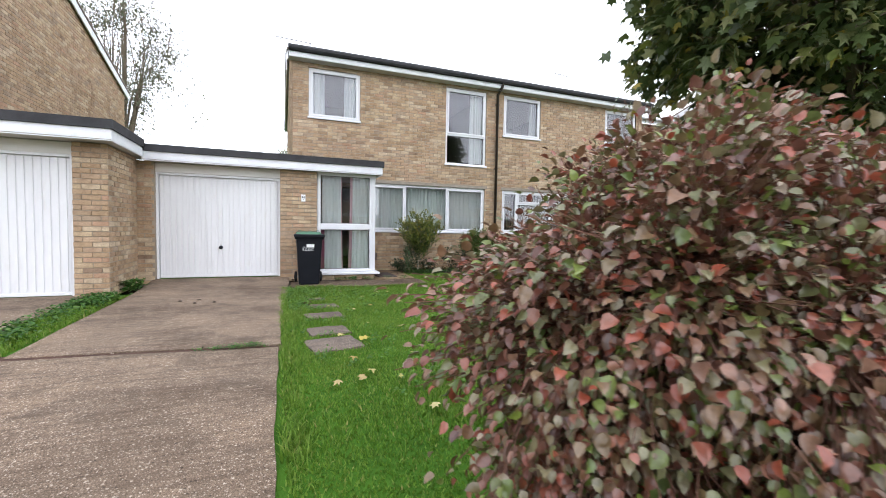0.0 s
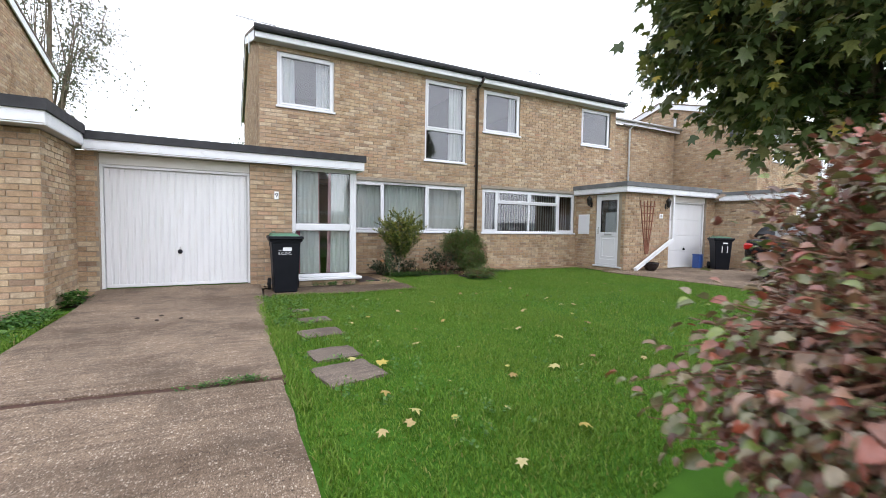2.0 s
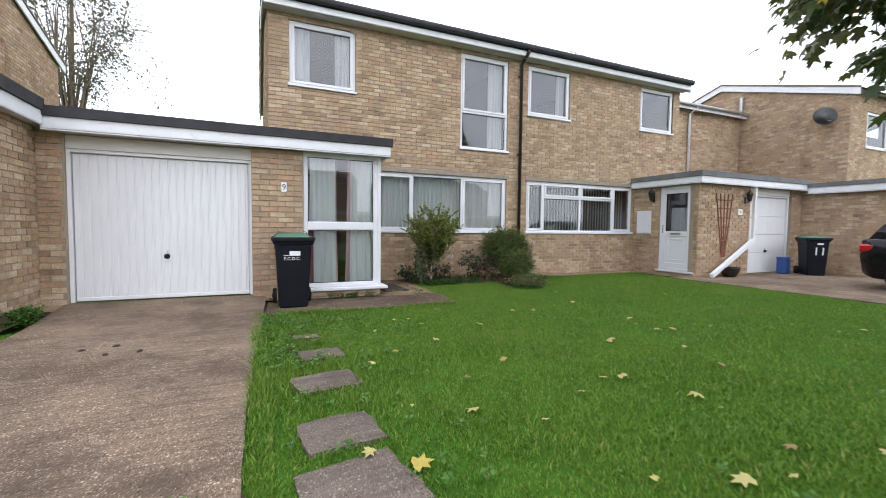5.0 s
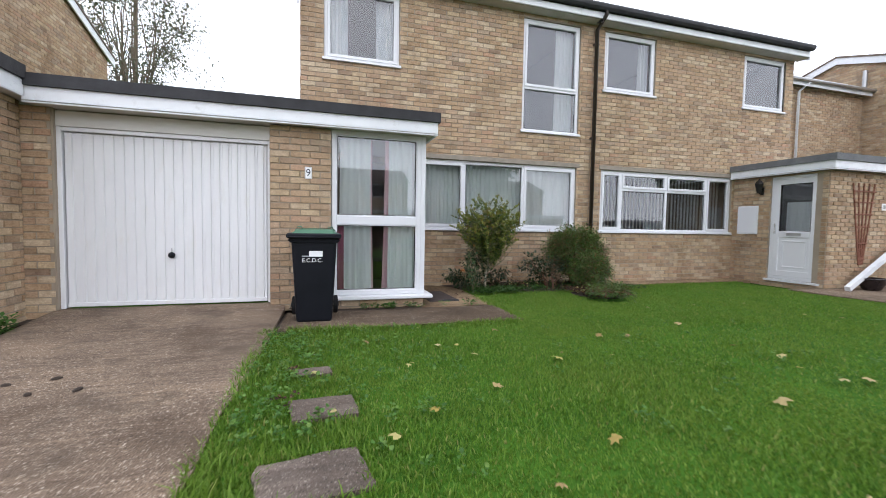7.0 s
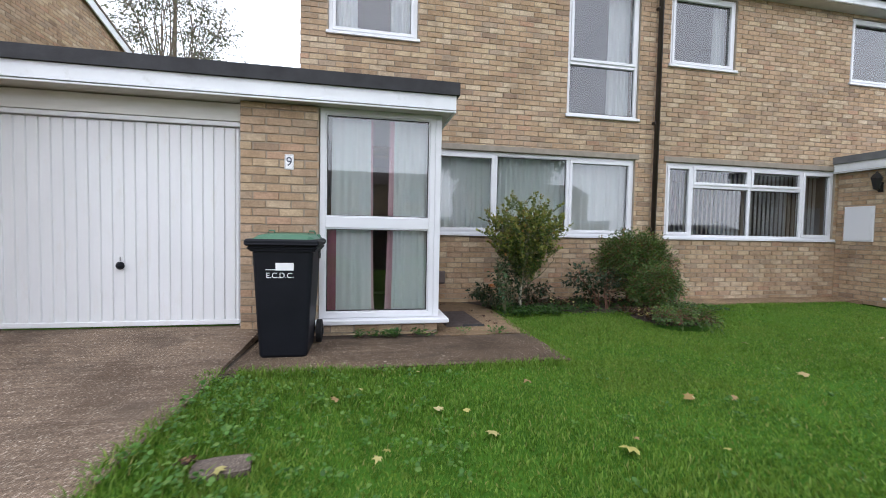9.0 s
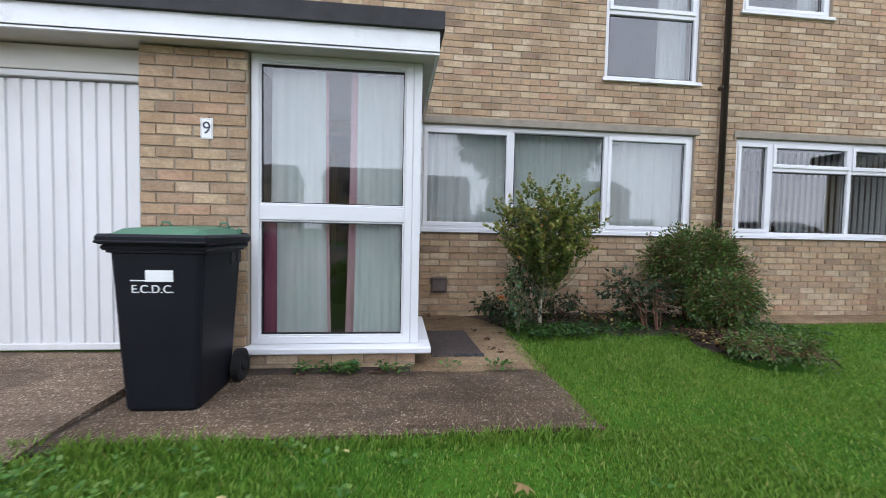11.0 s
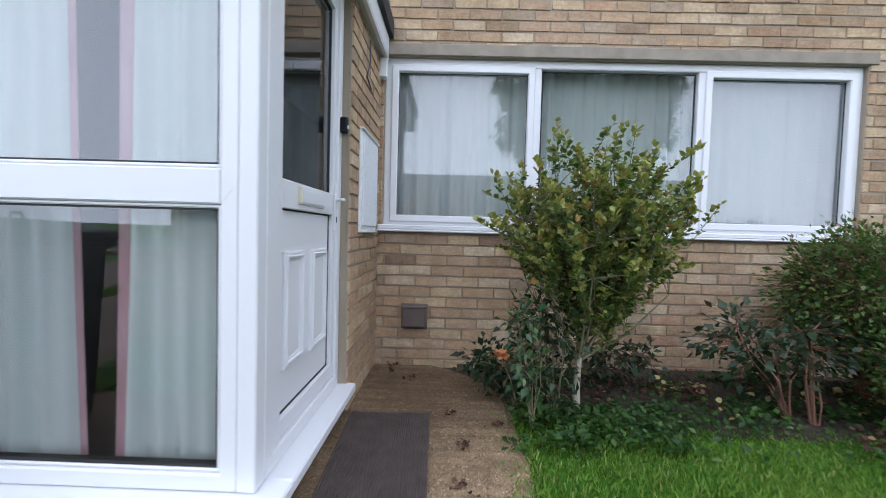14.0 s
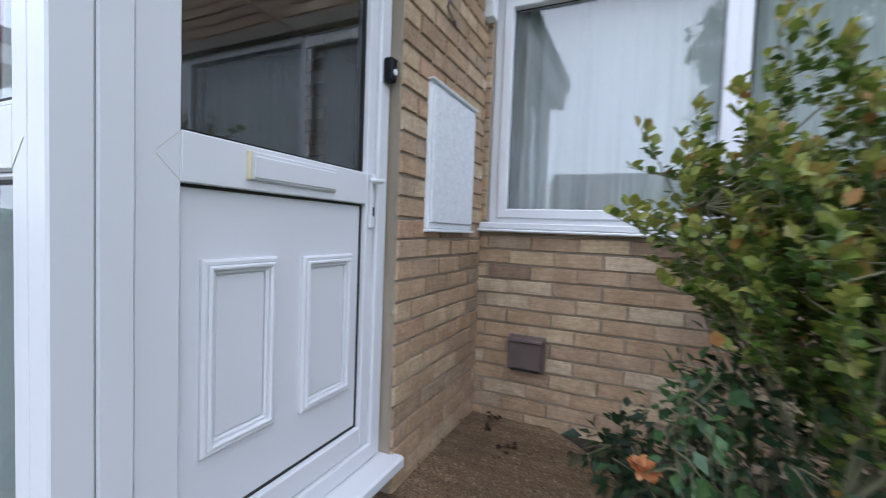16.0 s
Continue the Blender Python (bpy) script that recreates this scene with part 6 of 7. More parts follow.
def foliage(name, base, centre, radii, twigs, per, leaf, size, mat, wood, stems=8, seed=1, shell=0.55, uneven=0.28, droop=0.5, reach=0.18, stem_r=0.012, flat_under=None, twig_r=0.0025, grow=0.0):
    """Stems from the base into an uneven crown; leaves in tufts along the last twigs. Returns the meshes of wood and leaves."""
    rng = np.random.default_rng(seed)
    base, centre, radii = np.array(base, float), np.array(centre, float), np.array(radii, float)
    d = rng.normal(size=(twigs * 3, 3))
    d /= np.linalg.norm(d, axis=1, keepdims=True)
    bulge = np.array([1 + uneven * (noise.noise(Vector(q) * 1.9 + Vector((seed, 0, 0))) + 0.6 * noise.noise(Vector(q) * 4.3 + Vector((0, seed, 0)))) for q in d])
    r = shell + (1 - shell) * rng.uniform(0, 1, len(d)) ** 0.6
    tips = centre + d * radii * (r * bulge)[:, None]
    if flat_under is not None:
        tips = tips[tips[:, 2] > flat_under + 0.25 * rng.uniform(-1, 1, len(tips))]
    tips = tips[tips[:, 2] > 0.04][:twigs]
    g = Geo()
    hubs = []
    for k in range(stems):
        q = rng.normal(size=3)
        q /= np.linalg.norm(q)
        q[2] = abs(q[2]) * 0.8
        end = centre + q * radii * 0.62
        mid = (base * 0.5 + end * 0.5) + rng.normal(size=3) * radii * 0.08
        mid[2] += 0.08 * radii[2]
        start = base + rng.normal(size=3) * np.array([stem_r * 2, stem_r * 2, 0])
        pts = [start, start * 0.6 + mid * 0.4 + rng.normal(size=3) * radii * 0.02, mid, mid * 0.4 + end * 0.6 + rng.normal(size=3) * radii * 0.03, end]
        g.tube(pts, [stem_r, stem_r * 0.85, stem_r * 0.65, stem_r * 0.45, stem_r * 0.2], 6, False)
        hubs += pts[1:]
    hubs = np.array(hubs)
    place, ahead = [], []
    for tip in tips:
        near = hubs[np.argmin(((hubs - tip) ** 2).sum(1) + 0.15 * rng.uniform(0, 1, len(hubs)) * radii.max() ** 2)]
        out = tip - near
        out /= max(np.linalg.norm(out), 1e-6)
        if twig_r:
            g.tube([near, (near + tip) / 2 + rng.normal(size=3) * 0.05 * np.linalg.norm(tip - near), tip], [twig_r * 2, twig_r * 1.3, twig_r * 0.5], 3, False)
        back = tip - out * reach * rng.uniform(0.2, 1.0, per)[:, None] * 1.0
        side = rng.normal(size=(per, 3)) * reach * 0.28
        place.append(back + side)
        ahead.append(out * 0.8 + side / (reach * 0.28) * 0.55 + np.array([0, 0, -droop]) * rng.uniform(0.3, 1.3, per)[:, None] + np.array([0, 0, grow]))
    place, ahead = np.concatenate(place), np.concatenate(ahead)
    keep = place[:, 2] > 0.01
    place, ahead = place[keep], ahead[keep]
    up = np.array([0, 0, 1.0]) + rng.normal(size=place.shape) * 0.45
    sizes = size * np.clip(rng.normal(1.0, 0.26, len(place)), 0.45, 1.7)
    return g, scatter(name, leaf[0], leaf[1], place, turns_from(ahead, up, rng), sizes, mat)


def shrub(name, label, category, wood_mat, *args, wood_name="branch", leaf_name="foliage", **kw):
    ob = thing(name, label=label, category=category)
    wood, leaves = foliage(leaf_name, *args, **kw)
    part(wood_name, wood, wood_mat, ob)
    tagged(part(leaf_name, leaves, None, ob), kind="stuff")
    return ob


shrub("red_bush", "large autumn bush with dull red and green leaves", "bush", M_TWIG, (1.55, 0.95, 0.0), (1.52, 0.93, 0.76), (1.08, 0.66, 0.75), 5600, 11, CURL, 0.0262, M_RED, M_TWIG, stems=30, seed=4, shell=0.55, uneven=0.30, droop=0.35, reach=0.15, stem_r=0.010, twig_r=0.0022)

# Maple beside the drive
tree = thing("maple_tree", label="broad maple tree with dense dark green lobed leaves", category="tree")
wood, leaves = foliage("crown", (6.55, 2.8, 1.7), (5.6, 3.2, 4.05), (2.2, 1.85, 2.0), 1150, 13, LOBED, 0.125, M_MAPLE, M_BARK, stems=16, seed=7, shell=0.5, uneven=0.20, droop=0.8, reach=0.38, stem_r=0.06, flat_under=2.0, twig_r=0.006)
trunk = Geo().tube([(6.55, 2.8, -0.1), (6.55, 2.8, 0.25), (6.53, 2.82, 1.0), (6.55, 2.8, 1.75), (6.5, 2.9, 2.6), (6.45, 3.1, 3.6)], [0.19, 0.14, 0.12, 0.115, 0.09, 0.05], 12, False)
part("trunk", trunk, M_BARK, tree, smooth=True)
part("limb", wood, M_BARK, tree)
tagged(part("crown", leaves, None, tree), kind="stuff")

# Birch behind the side house, and a tree top over the garage
tree = thing("birch_tree", label="tall thin birch with sparse pale leaves behind the houses", category="tree")
wood, leaves = foliage("crown", (-7.6, 26.5, 4.0), (-7.4, 26.3, 9.5), (3.1, 3.0, 4.4), 430, 15, OVATE, 0.125, M_BIRCH, M_BARK, stems=26, seed=9, shell=0.35, uneven=0.4, droop=0.9, reach=0.9, stem_r=0.05, twig_r=0.008)
part("trunk", Geo().tube([(-7.6, 26.5, -0.1), (-7.6, 26.5, 3.0), (-7.5, 26.4, 7.0), (-7.4, 26.4, 11.0), (-7.5, 26.3, 13.6)], [0.2, 0.16, 0.11, 0.07, 0.02], 9, False), M_BARK, tree, smooth=True)
part("limb", wood, M_BARK, tree)
tagged(part("crown", leaves, None, tree), kind="stuff")
tree = thing("garden_tree", label="small garden tree behind the garage roof", category="tree")
wood, leaves = foliage("crown", (0.25, 27.0, 1.5), (0.2, 27.0, 4.2), (1.1, 1.1, 1.75), 220, 10, OVATE, 0.12, M_MAPLE, M_BARK, stems=8, seed=10, shell=0.4, uneven=0.3, droop=0.5, reach=0.5, stem_r=0.03, twig_r=0.01)
part("trunk", Geo().tube([(0.25, 27.0, -0.1), (0.25, 27.0, 2.0), (0.2, 27.0, 4.0)], [0.09, 0.07, 0.03], 8, False), M_BARK, tree)
part("limb", wood, M_BARK, tree)
tagged(part("crown", leaves, None, tree), kind="stuff")

# Shrubs against the house
def shoot_shrub(name, label, base, centre, radii, shoots, per, size, mat, wood, seed):
    """A shrub of upright leafy shoots on forked stems, open low down and ragged at the top."""
    ob = thing(name, label=label, category="shrub")
    rng = np.random.default_rng(seed)
    base, centre, radii = np.array(base, float), np.array(centre, float), np.array(radii, float)
    g, forks = Geo(), []
    for k in range(10):
        a = 2 * np.pi * k / 10 + rng.uniform(-0.3, 0.3)
        end = centre + radii * np.array([np.cos(a) * rng.uniform(0.2, 0.75), np.sin(a) * rng.uniform(0.2, 0.75), rng.uniform(-0.45, 0.45)])
        mid = base * 0.45 + end * 0.55 + np.array([0, 0, -0.05])
        g.tube([base, base * 0.7 + mid * 0.3, mid, end], [0.010, 0.008, 0.006, 0.003], 6, False)
        forks += [mid, mid * 0.5 + end * 0.5, end]
    forks = np.array(forks)
    place, ahead, young = [], [], []
    for k in range(shoots):
        d = rng.normal(size=3)
        d /= np.linalg.norm(d)
        waist = 0.50 + 0.50 * min(max((d[2] + 0.75) / 0.85, 0), 1)
        root = centre + d * radii * np.array([waist, waist, 1]) * rng.uniform(0.25, 0.88)
        near = forks[np.argmin(((forks - root) ** 2).sum(1))]
        out = np.array([d[0], d[1], 0]) * 0.55 + np.array([0, 0, 1.0]) + rng.normal(size=3) * 0.18
        out /= np.linalg.norm(out)
        length = rng.uniform(0.12, 0.27)
        if k % 16 == 0:
            out[2] *= 0.25
            out /= np.linalg.norm(out)
            length = rng.uniform(0.26, 0.40)
        tip = root + out * length
        g.tube([near, root, tip], [0.0026, 0.0022, 0.0010], 4, False)
        t = rng.uniform(0, 1, per) ** 0.8
        a = rng.uniform(0, 6.28, per)
        side = np.stack([np.cos(a), np.sin(a), np.zeros(per)], 1)
        place.append(root + out * length * t[:, None] + side * 0.006)
        young.append((t > 0.70) & (root[2] > centre[2] - 0.5 * radii[2]))
        ahead.append(side * (1.0 - 0.5 * t[:, None]) + np.array([0, 0, 1]) * (0.15 + 0.75 * t[:, None]) + rng.normal(size=(per, 3)) * 0.25)
    place, ahead = np.concatenate(place), np.concatenate(ahead)
    up = np.array([0, 0, 1.0]) + rng.normal(size=place.shape) * 0.4
    sizes, turn, young = size * np.clip(rng.normal(1, 0.25, len(place)), 0.5, 1.6), turns_from(ahead, up, rng), np.concatenate(young)
    part("branch", g, wood, ob)
    for nm, pick, m in (("foliage", ~young, mat), ("young_foliage", young, M_SHRUBTIP)):
        tagged(part(nm, scatter(nm, WIDE[0], WIDE[1], place[pick], turn[pick], sizes[pick], m), None, ob), kind="stuff")
    return ob


sh = shoot_shrub("garden_shrub", "upright garden shrub with yellow-green leaves under the window", (3.12, 9.72, 0.30), (3.18, 9.74, 0.84), (0.56, 0.44, 0.60), 500, 30, 0.030, M_SHRUB, M_STEM, 12)
part("trunk", Geo().tube([(3.13, 9.72, -0.05), (3.115, 9.72, 0.15), (3.125, 9.72, 0.34)], [0.022, 0.019, 0.016], 9, False), M_PALEBARK, sh, smooth=True)
shrub("berry_shrub", "dense small-leaved shrub with reddish stems against the wall", "shrub", M_TWIG, (4.92, 10.02, 0.0), (4.95, 10.0, 0.66), (0.60, 0.36, 0.46), 1150, 16, OVATE, 0.031, M_COTO, M_TWIG, stems=34, seed=13, shell=0.45, uneven=0.26, droop=0.2, reach=0.15, stem_r=0.008, twig_r=0.002, grow=0.2)
shrub("berry_shrub", "low spreading small-leaved shrub over dark soil", "shrub", M_TWIG, (4.95, 9.55, 0.0), (4.95, 9.52, 0.32), (0.42, 0.34, 0.34), 620, 15, OVATE, 0.030, M_COTO, M_TWIG, stems=16, seed=14, shell=0.45, uneven=0.30, droop=0.3, reach=0.14, stem_r=0.006, twig_r=0.002)
shrub("berry_shrub", "sparse reddening shoots at the edge of a shrub", "shrub", M_TWIG, (5.40, 9.85, 0.0), (5.48, 9.84, 0.50), (0.15, 0.16, 0.36), 60, 12, OVATE, 0.028, M_RED, M_TWIG, stems=8, seed=33, shell=0.35, uneven=0.3, droop=0.1, reach=0.14, stem_r=0.004, twig_r=0.002)
shrub("berry_shrub", "low dark twiggy shrub sprawling over a soil heap", "shrub", M_TWIG, (4.66, 8.72, 0.0), (4.64, 8.64, 0.10), (0.40, 0.36, 0.15), 210, 11, OVATE, 0.030, M_COTO, M_TWIG, stems=20, seed=31, shell=0.35, uneven=0.45, droop=0.2, reach=0.10, stem_r=0.005, twig_r=0.002)
shrub("rose_bush", "dark rose shoots low against the brick wall", "rose", M_TWIG, (3.42, 10.12, 0.0), (3.48, 10.12, 0.20), (0.30, 0.14, 0.14), 40, 9, OVATE, 0.046, M_ROSELEAF, M_TWIG, stems=6, seed=35, shell=0.4, uneven=0.4, droop=0.3, reach=0.10, stem_r=0.004)
shrub("rose_bush", "thin dark-leaved rose bush on brown stems", "rose", M_TWIG, (4.28, 9.75, 0.0), (4.05, 9.85, 0.38), (0.30, 0.24, 0.20), 46, 9, OVATE, 0.055, M_ROSELEAF, M_TWIG, stems=7, seed=15, shell=0.5, uneven=0.4, droop=0.3, reach=0.12, stem_r=0.007)
shrub("rose_bush", "thin dark-leaved rose bush on brown stems", "rose", M_TWIG, (4.38, 9.72, 0.0), (4.45, 9.8, 0.40), (0.22, 0.22, 0.18), 34, 9, OVATE, 0.050, M_ROSELEAF, M_TWIG, stems=6, seed=16, shell=0.5, uneven=0.4, droop=0.3, reach=0.12, stem_r=0.007)
rose = shrub("rose_bush", "dark-leaved rose with one peach bloom by the path", "rose", M_STEM, (2.82, 9.86, 0.0), (2.70, 9.95, 0.17), (0.24, 0.24, 0.15), 44, 9, OVATE, 0.046, M_ROSELEAF, M_STEM, stems=8, seed=17, shell=0.4, uneven=0.4, droop=0.4, reach=0.12, stem_r=0.005)
rng = np.random.default_rng(5)
ang = rng.uniform(0, 6.28, 34)
pl = np.stack([2.70 + 0.008 * np.cos(ang), 9.64 + 0.008 * np.sin(ang), np.full(34, 0.335)], 1)
ah = np.stack([np.cos(ang), np.sin(ang), rng.uniform(-0.4, 2.2, 34)], 1)
part("bloom", scatter("bloom", ROUND[0], ROUND[1], pl, turns_from(ah, np.stack([-np.cos(ang), -np.sin(ang), np.full(34, 0.6)], 1), rng), rng.uniform(0.026, 0.042, 34), M_PETAL), None, rose, "peach-orange rose bloom")
part("bloom_stalk", Geo().tube([(2.82, 9.76, 0.0), (2.76, 9.70, 0.2), (2.70, 9.64, 0.33)], 0.004, 5), M_STEM, rose)
shrub("rose_bush", "tall fresh green rose shoots beside the garden shrub", "rose", M_STEM, (2.86, 9.56, 0.0), (2.80, 9.56, 0.40), (0.12, 0.14, 0.36), 26, 8, OVATE, 0.044, M_ROSEGREEN, M_STEM, stems=7, seed=18, shell=0.4, uneven=0.4, droop=0.5, reach=0.13, stem_r=0.004)
shrub("rose_bush", "dark-leaved rose growing through the foot of the shrub", "rose", M_STEM, (3.0, 9.70, 0.0), (2.96, 9.72, 0.40), (0.22, 0.20, 0.34), 70, 9, OVATE, 0.044, M_ROSELEAF, M_STEM, stems=8, seed=36, shell=0.4, uneven=0.4, droop=0.5, reach=0.13, stem_r=0.004)


STONES = [(0.50, 6.49, 0.24, 0.14, 8), (0.55, 5.86, 0.36, 0.28, 4), (0.505, 5.18, 0.44, 0.32, 8), (0.465, 4.44, 0.40, 0.36, 6), (0.46, 3.91, 0.46, 0.46, 10)]


def ground_plants(name, label, spots, count, size, mat, seed, leaf=OVATE, tall=(0.01, 0.07), category="weeds"):
    """Low leafy growth over rectangles (x0, x1, y0, y1)."""
    rng = np.random.default_rng(seed)
    place = []
    for x0, x1, y0, y1 in spots:
        k = max(int(count / len(spots)), 3)
        tufts = np.stack([rng.uniform(x0, x1, max(k // 9, 1)), rng.uniform(y0, y1, max(k // 9, 1))], 1)
        c = tufts[rng.integers(0, len(tufts), k)]
        place.append(np.concatenate([c + rng.normal(size=(k, 2)) * size * 0.8, rng.uniform(*tall, (k, 1))], 1))
    place = np.concatenate(place)
    for x, y, w, l, turn in STONES:
        place = place[(np.abs(place[:, 0] - x) > w * 0.46) | (np.abs(place[:, 1] - y) > l * 0.46)]
    a = rng.uniform(0, 6.28, len(place))
    ahead = np.stack([np.cos(a), np.sin(a), rng.uniform(0.0, 0.9, len(place))], 1)
    me = scatter(name, leaf[0], leaf[1], place, turns_from(ahead, np.array([0, 0, 1.0]) + rng.normal(size=place.shape) * 0.3, rng), size * rng.uniform(0.6, 1.3, len(place)), mat)
    return tagged(part(name, me, None), label=label, category=category, kind="stuff")


ground_plants("ground_cover", "leafy green ground cover under the shrubs", [(2.75, 4.3, 9.3, 10.35), (2.85, 3.6, 9.35, 9.8), (4.0, 5.7, 9.6, 10.35), (4.6, 5.9, 9.3, 9.9)], 4600, 0.040, M_SHADED_COVER, 21)
ground_plants("weeds", "small weeds along the porch plinth", [(1.30, 1.42, 8.53, 8.60), (1.05, 1.25, 8.54, 8.59), (1.55, 1.85, 8.53, 8.58), (1.9, 2.6, 8.54, 8.57), (1.32, 1.40, 8.50, 8.57)], 420, 0.036, M_WEED, 22)
ground_plants("weeds", "weeds in the joint between drive slabs", [(-0.55, -0.05, 3.95, 4.05), (-0.4, -0.15, 3.97, 4.05), (-0.7, -0.1, 3.98, 4.06)], 420, 0.022, M_WEED, 23, tall=(0.0, 0.03))
ground_plants("weeds", "leafy weeds at the foot of the side wall", [(-2.30, -2.12, 7.75, 8.3), (-2.28, -2.1, 7.9, 8.1)], 420, 0.055, M_WEED, 24, tall=(0.01, 0.16))
ground_plants("weeds", "leafy weeds in the strip between drives", [(-2.5, -2.1, 4.6, 7.2), (-2.45, -2.15, 6.4, 7.3)], 1600, 0.05, M_WEED, 25, tall=(0.0, 0.09))
ground_plants("clover", "flat clover and plantain leaves in the lawn", [(0.1, 1.2, 2.5, 7.4), (0.1, 0.6, 5.5, 7.5), (1.0, 5.0, 2.0, 7.5), (0.1, 1.6, 5.6, 7.6)], 3400, 0.022, M_CLOVER, 26, ROUND, (0.012, 0.05))
ground_plants("leaf_litter", "dead leaves and stalks on the bare soil", [(4.40, 5.05, 8.75, 9.45), (3.6, 5.4, 9.5, 10.1)], 240, 0.035, M_FALLEN, 27, ROUND, (0.03, 0.09))
ground_plants("leaf_litter", "dark rotting leaves and bark over the soil heap", [(4.38, 5.10, 8.78, 9.48), (4.45, 5.05, 8.6, 9.3), (2.9, 5.4, 9.75, 10.35)], 2400, 0.030, M_MULCH, 37, ROUND, (0.02, 0.09))
ground_plants("leaf_litter", "crumbled brown leaves on the path and drive", [(1.95, 2.6, 9.3, 10.4), (1.93, 2.3, 10.15, 10.47), (2.3, 2.7, 8.6, 9.6), (-0.4, 0.3, 8.3, 8.75), (-2.0, -1.0, 8.55, 8.8), (0.7, 1.9, 8.42, 8.6), (0.30, 0.40, 5.85, 6.05), (0.32, 0.40, 6.48, 6.56)], 230, 0.022, M_MULCH, 28, ROUND, (0.018, 0.024))

# ---------------------------------------------------------------- loose things on the ground
def fallen_leaf(x, y, z, turn, size, seed):
    rng = np.random.default_rng(seed)
    v = np.array(LOBED[0]) * size
    v[:, 2] += 0.25 * np.abs(v[:, 0]) * rng.uniform(-0.6, 1.0) + 0.012 * np.sin(v[:, 1] * 30 + seed) + 0.004
    me = mesh_from_arrays("fallen_leaf", v, np.array(LOBED[1]), M_FALLEN_ONE)
    ob = part("fallen_leaf", me, None)
    ob.matrix_basis = pose(x, y, z, rng.uniform(-12, 12), rng.uniform(-12, 12), turn)
    return tagged(ob, label="curled yellow-brown fallen leaf lying on the lawn", category="leaf", group="fallen leaves")


M_FALLEN_ONE, fn, fl, fb = material("fallen_leaf_single")
fr_ = ramp(fn, [(0.0, (0.42, 0.38, 0.09)), (0.35, (0.50, 0.43, 0.20)), (0.6, (0.38, 0.27, 0.10)), (0.85, (0.20, 0.11, 0.045)), (1.0, (0.45, 0.36, 0.06))])
fl.new(fn.new("ShaderNodeObjectInfo").outputs["Random"], fr_.inputs[0])
fl.new(mix_rgb(fn, fl, 0.5, fr_.outputs[0], noise_tex(fn, fl, coords(fn, fl), 60.0), "MULTIPLY"), fb.inputs["Base Color"])
fb.inputs["Roughness"].default_value = 0.7
lr = random.Random(31)
spots = [(0.62, 3.05), (0.55, 3.35), (0.80, 2.85), (1.25, 4.35), (0.70, 3.95), (2.45, 4.45), (2.70, 4.0), (0.88, 5.35), (1.15, 5.6), (1.9, 5.1), (1.6, 5.9), (2.35, 6.3), (3.1, 5.2), (3.4, 4.3), (3.9, 5.6), (2.0, 3.3), (2.9, 3.2), (1.5, 6.9), (0.95, 7.1), (2.2, 7.2)]
spots += [(lr.uniform(0.3, 6.5), lr.uniform(2.2, 8.0)) for _ in range(60)]
spots = [(x, y) for x, y in spots if not (0.2 < x < 2.75 and y > 7.6)]
for k, (x, y) in enumerate(spots):
    fallen_leaf(x, y, lawn_height(x, y) + 0.040, lr.uniform(0, 360), lr.uniform(0.035, 0.10) * (1 if k < 20 else 0.75), k)


def stepping_stone(cx, cy, w, l, turn, z, seed):
    rng = random.Random(seed)
    n, rows = 10, []
    for i in range(n + 1):
        row = []
        for j in range(n + 1):
            u, v = i / n * 2 - 1, j / n * 2 - 1
            e = max(abs(u), abs(v))
            k = 1 - 0.05 * (abs(u) * abs(v)) ** 2 + 0.09 * noise.noise((u * 1.5 + seed * 3.1, v * 1.5, seed)) + (0.05 * noise.noise((u * 7, v * 7, seed + 9)) if e > 0.99 else 0)
            row.append((u * w / 2 * k, v * l / 2 * k, 0.004 * noise.noise((u * 2, v * 2, seed)) - (0.004 if e > 0.99 else 0)))
        rows.append(row)
    g = Geo().sheet(rows)
    rim = rows[0] + [r[-1] for r in rows[1:]] + rows[-1][-2::-1] + [r[0] for r in rows[-2:0:-1]]
    g.sheet([rim + rim[:1], [(x, y, -0.05) for x, y, q in rim + rim[:1]]])
    ob = part("stepping_stone", g, M_STONE)
    ob.matrix_basis = pose(cx, cy, z, rng.uniform(-1, 1), rng.uniform(-1, 1), turn)
    return tagged(ob, label="flat brown concrete stepping stone sunk in the lawn", category="stepping stone", group="stepping stones")


for k, (x, y, w, l, t) in enumerate(STONES):
    stepping_stone(x, y, w, l, t, lawn_height(x, y) + (0.024 if k > 2 else 0.030), k)

mat_ob = thing("door_mat", label="worn dark ribbed door mat with frayed front edge", category="door mat")
g = Geo()
rows = []
for i in range(77):
    u = -0.20 + 0.40 * i / 76
    ridge = 0.005 * (i % 2) + 0.003 * noise.noise((u * 40, 3.0, 1.0))
    rows.append([(u, v + (0.012 * noise.noise((u * 22, v, 2)) if abs(v) > 0.38 else 0), 0.016 + ridge + 0.004 * noise.noise((u * 4, v * 4, 1)) - (0.014 if abs(v) > 0.39 else 0)) for v in [-0.395 + 0.79 * j / 22 for j in range(23)]])
g.sheet(rows)
rim = rows[0] + [r[-1] for r in rows[1:]] + rows[-1][-2::-1] + [r[0] for r in rows[-2:0:-1]]
g.sheet([rim + rim[:1], [(x, y, 0.0) for x, y, q in rim + rim[:1]]])
m_ob = part("ribbed_top", g, M_COIR, mat_ob)
torn = []
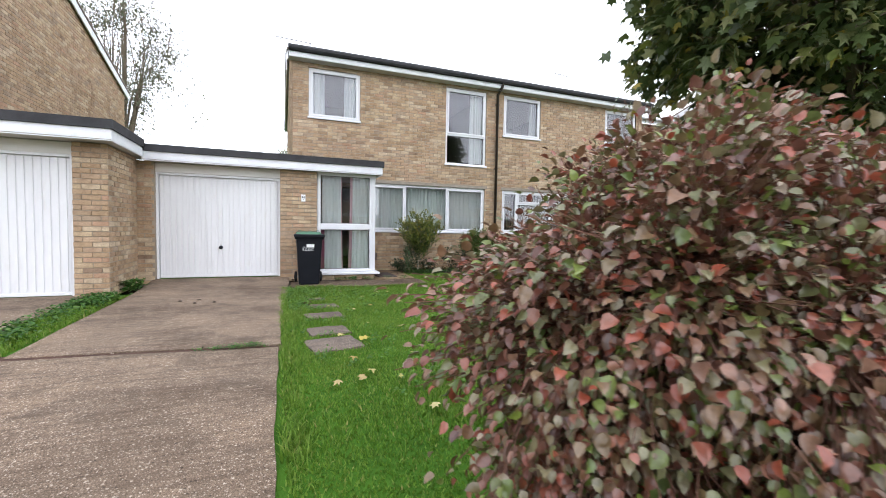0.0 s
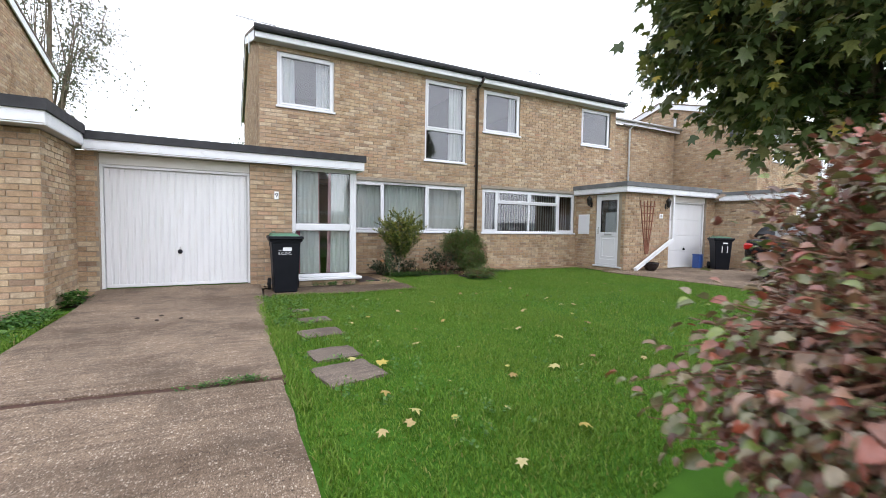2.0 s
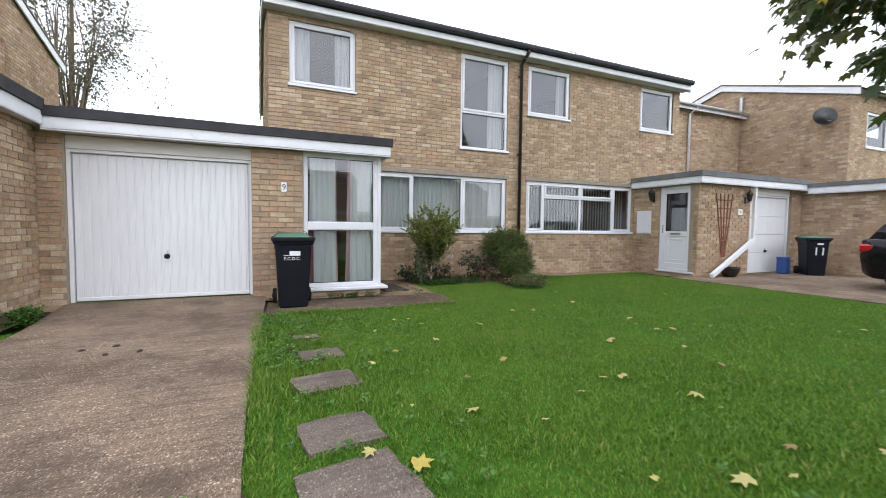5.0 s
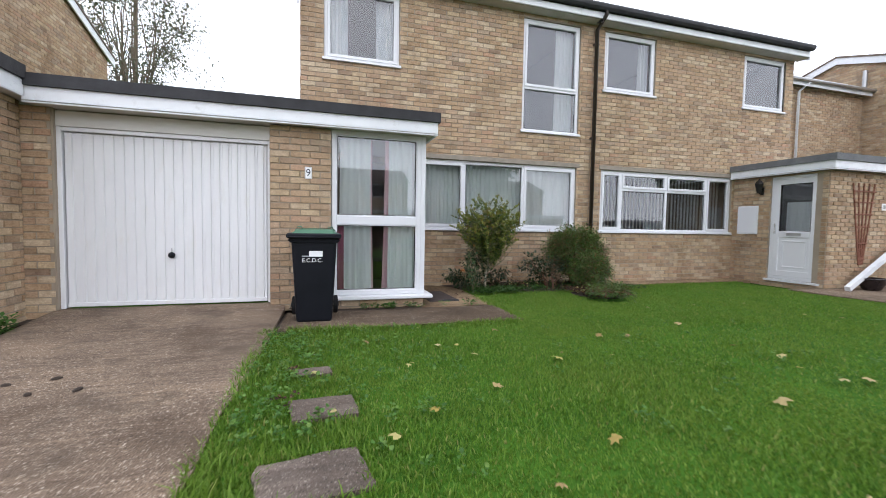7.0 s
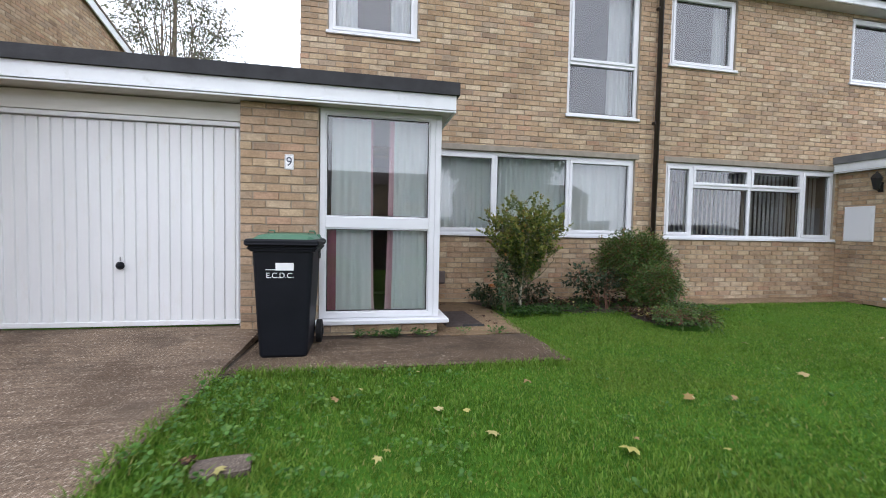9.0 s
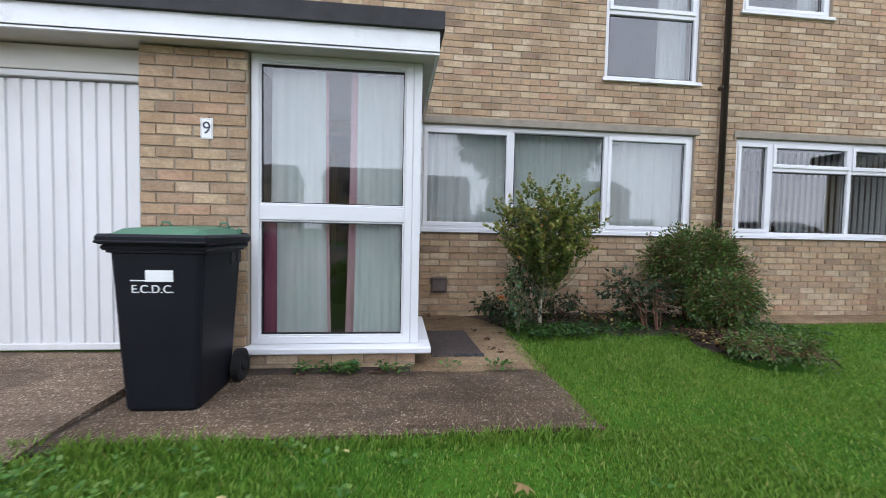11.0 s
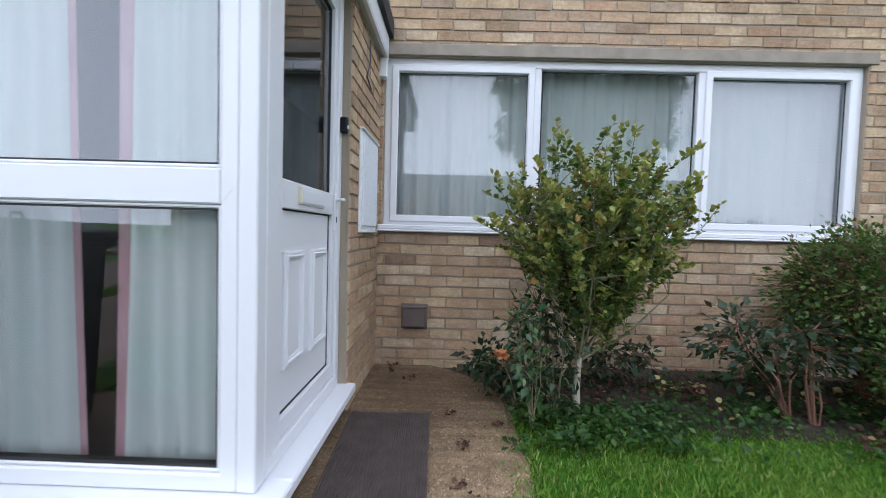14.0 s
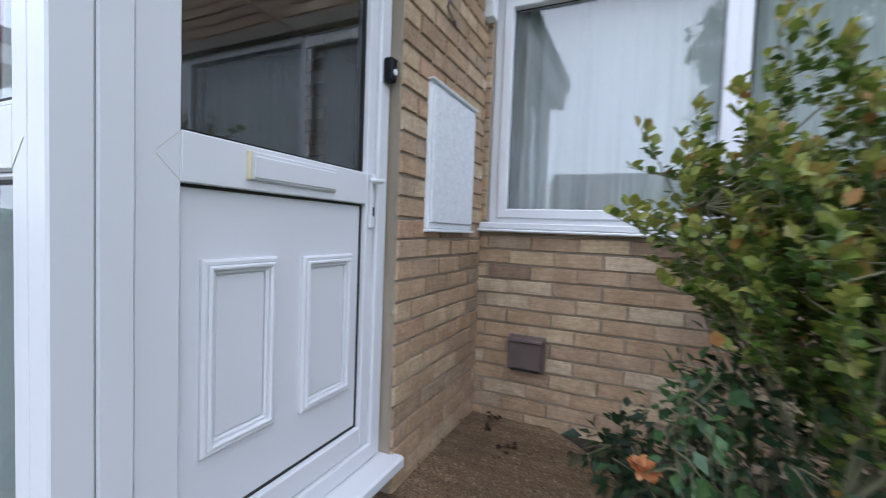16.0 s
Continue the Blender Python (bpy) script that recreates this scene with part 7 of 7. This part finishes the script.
for k in range(25):
    x = -0.03 + 0.235 * k / 24
    w = 0.018 + 0.016 * noise.noise((x * 30, 0.5, 8.0)) + (0.012 if k > 17 else 0)
    torn.append([(x, -0.385, 0.018), (x, -0.395 - w * 0.5, 0.024 + 0.008 * noise.noise((x * 45, 2.0, 3.0))), (x, -0.395 - w, 0.002)])
part("torn_edge", Geo().sheet(torn), M_GASKET, mat_ob, "black torn rubber backing along the frayed edge")
mat_ob.matrix_basis = pose(2.155, 9.25, 0.014, 0, 0, 2)
sr = random.Random(77)
for k in range(8):
    x, y, a, ln = sr.uniform(4.45, 5.0), sr.uniform(8.8, 9.4), sr.uniform(0, 6.28), sr.uniform(0.06, 0.15)
    dx, dy = math.cos(a) * ln, math.sin(a) * ln
    st_ob = part("dead_stick", Geo().tube([(x - dx, y - dy, 0.03), (x, y, 0.075 + sr.uniform(0, 0.02)), (x + dx, y + dy, 0.05)], [0.004, 0.0035, 0.0015], 5), M_BARK)
    tagged(st_ob, label="dry dead stick lying on the soil heap", category="stick", group="dead sticks")
for k, (x, y) in enumerate([(-1.28, 6.6), (-1.06, 6.66), (-0.84, 6.42), (-1.07, 6.40), (-1.62, 3.25)]):
    cl = part("leaf_clump", Geo().lathe([(0.028, 0.0), (0.024, 0.008), (0.011, 0.014), (0.0, 0.015)], (0, 0, 0), 9), M_SOIL)
    cl.matrix_basis = pose(x, y, 0.014, 0, 0, 40 * k) @ Matrix.Diagonal((1.0 + 0.2 * (k % 3), 0.7, 1, 1))
    tagged(cl, label="small dark clump of wet leaves on the drive", category="leaf litter", group="wet leaf clumps")

# ---------------------------------------------------------------- grass
STONE_HOLES = [(x, y, w / 2 * 0.93, l / 2 * 0.93, True) for x, y, w, l, t in STONES]
blades("grass", 330000, [(0.02, 3.6, 1.8, 7.7, 5.0), (2.68, 5.5, 7.0, 9.9, 2.0), (3.6, 8.7, 1.8, 7.0, 2.6), (0.02, 2.4, 0.2, 1.8, 0.8), (5.5, 8.8, 7.0, 10.02, 1.2)], "short bright green lawn grass", holes=HOLES + STONE_HOLES, seed=41)
blades("grass", 9000, [(0.0, 0.14, 2.0, 7.7, 1.0), (2.66, 2.82, 7.7, 9.7, 0.5), (0.25, 2.7, 7.58, 7.68, 0.6), (0.2, 0.75, 3.6, 6.6, 0.6)], "longer grass along the slab edges", tall=(0.045, 0.10), holes=STONE_HOLES, seed=42)
blades("grass", 14000, [(-2.5, -2.08, -1.0, 7.4, 1.0)], "rough grass between the two drives", tall=(0.04, 0.11), seed=43)
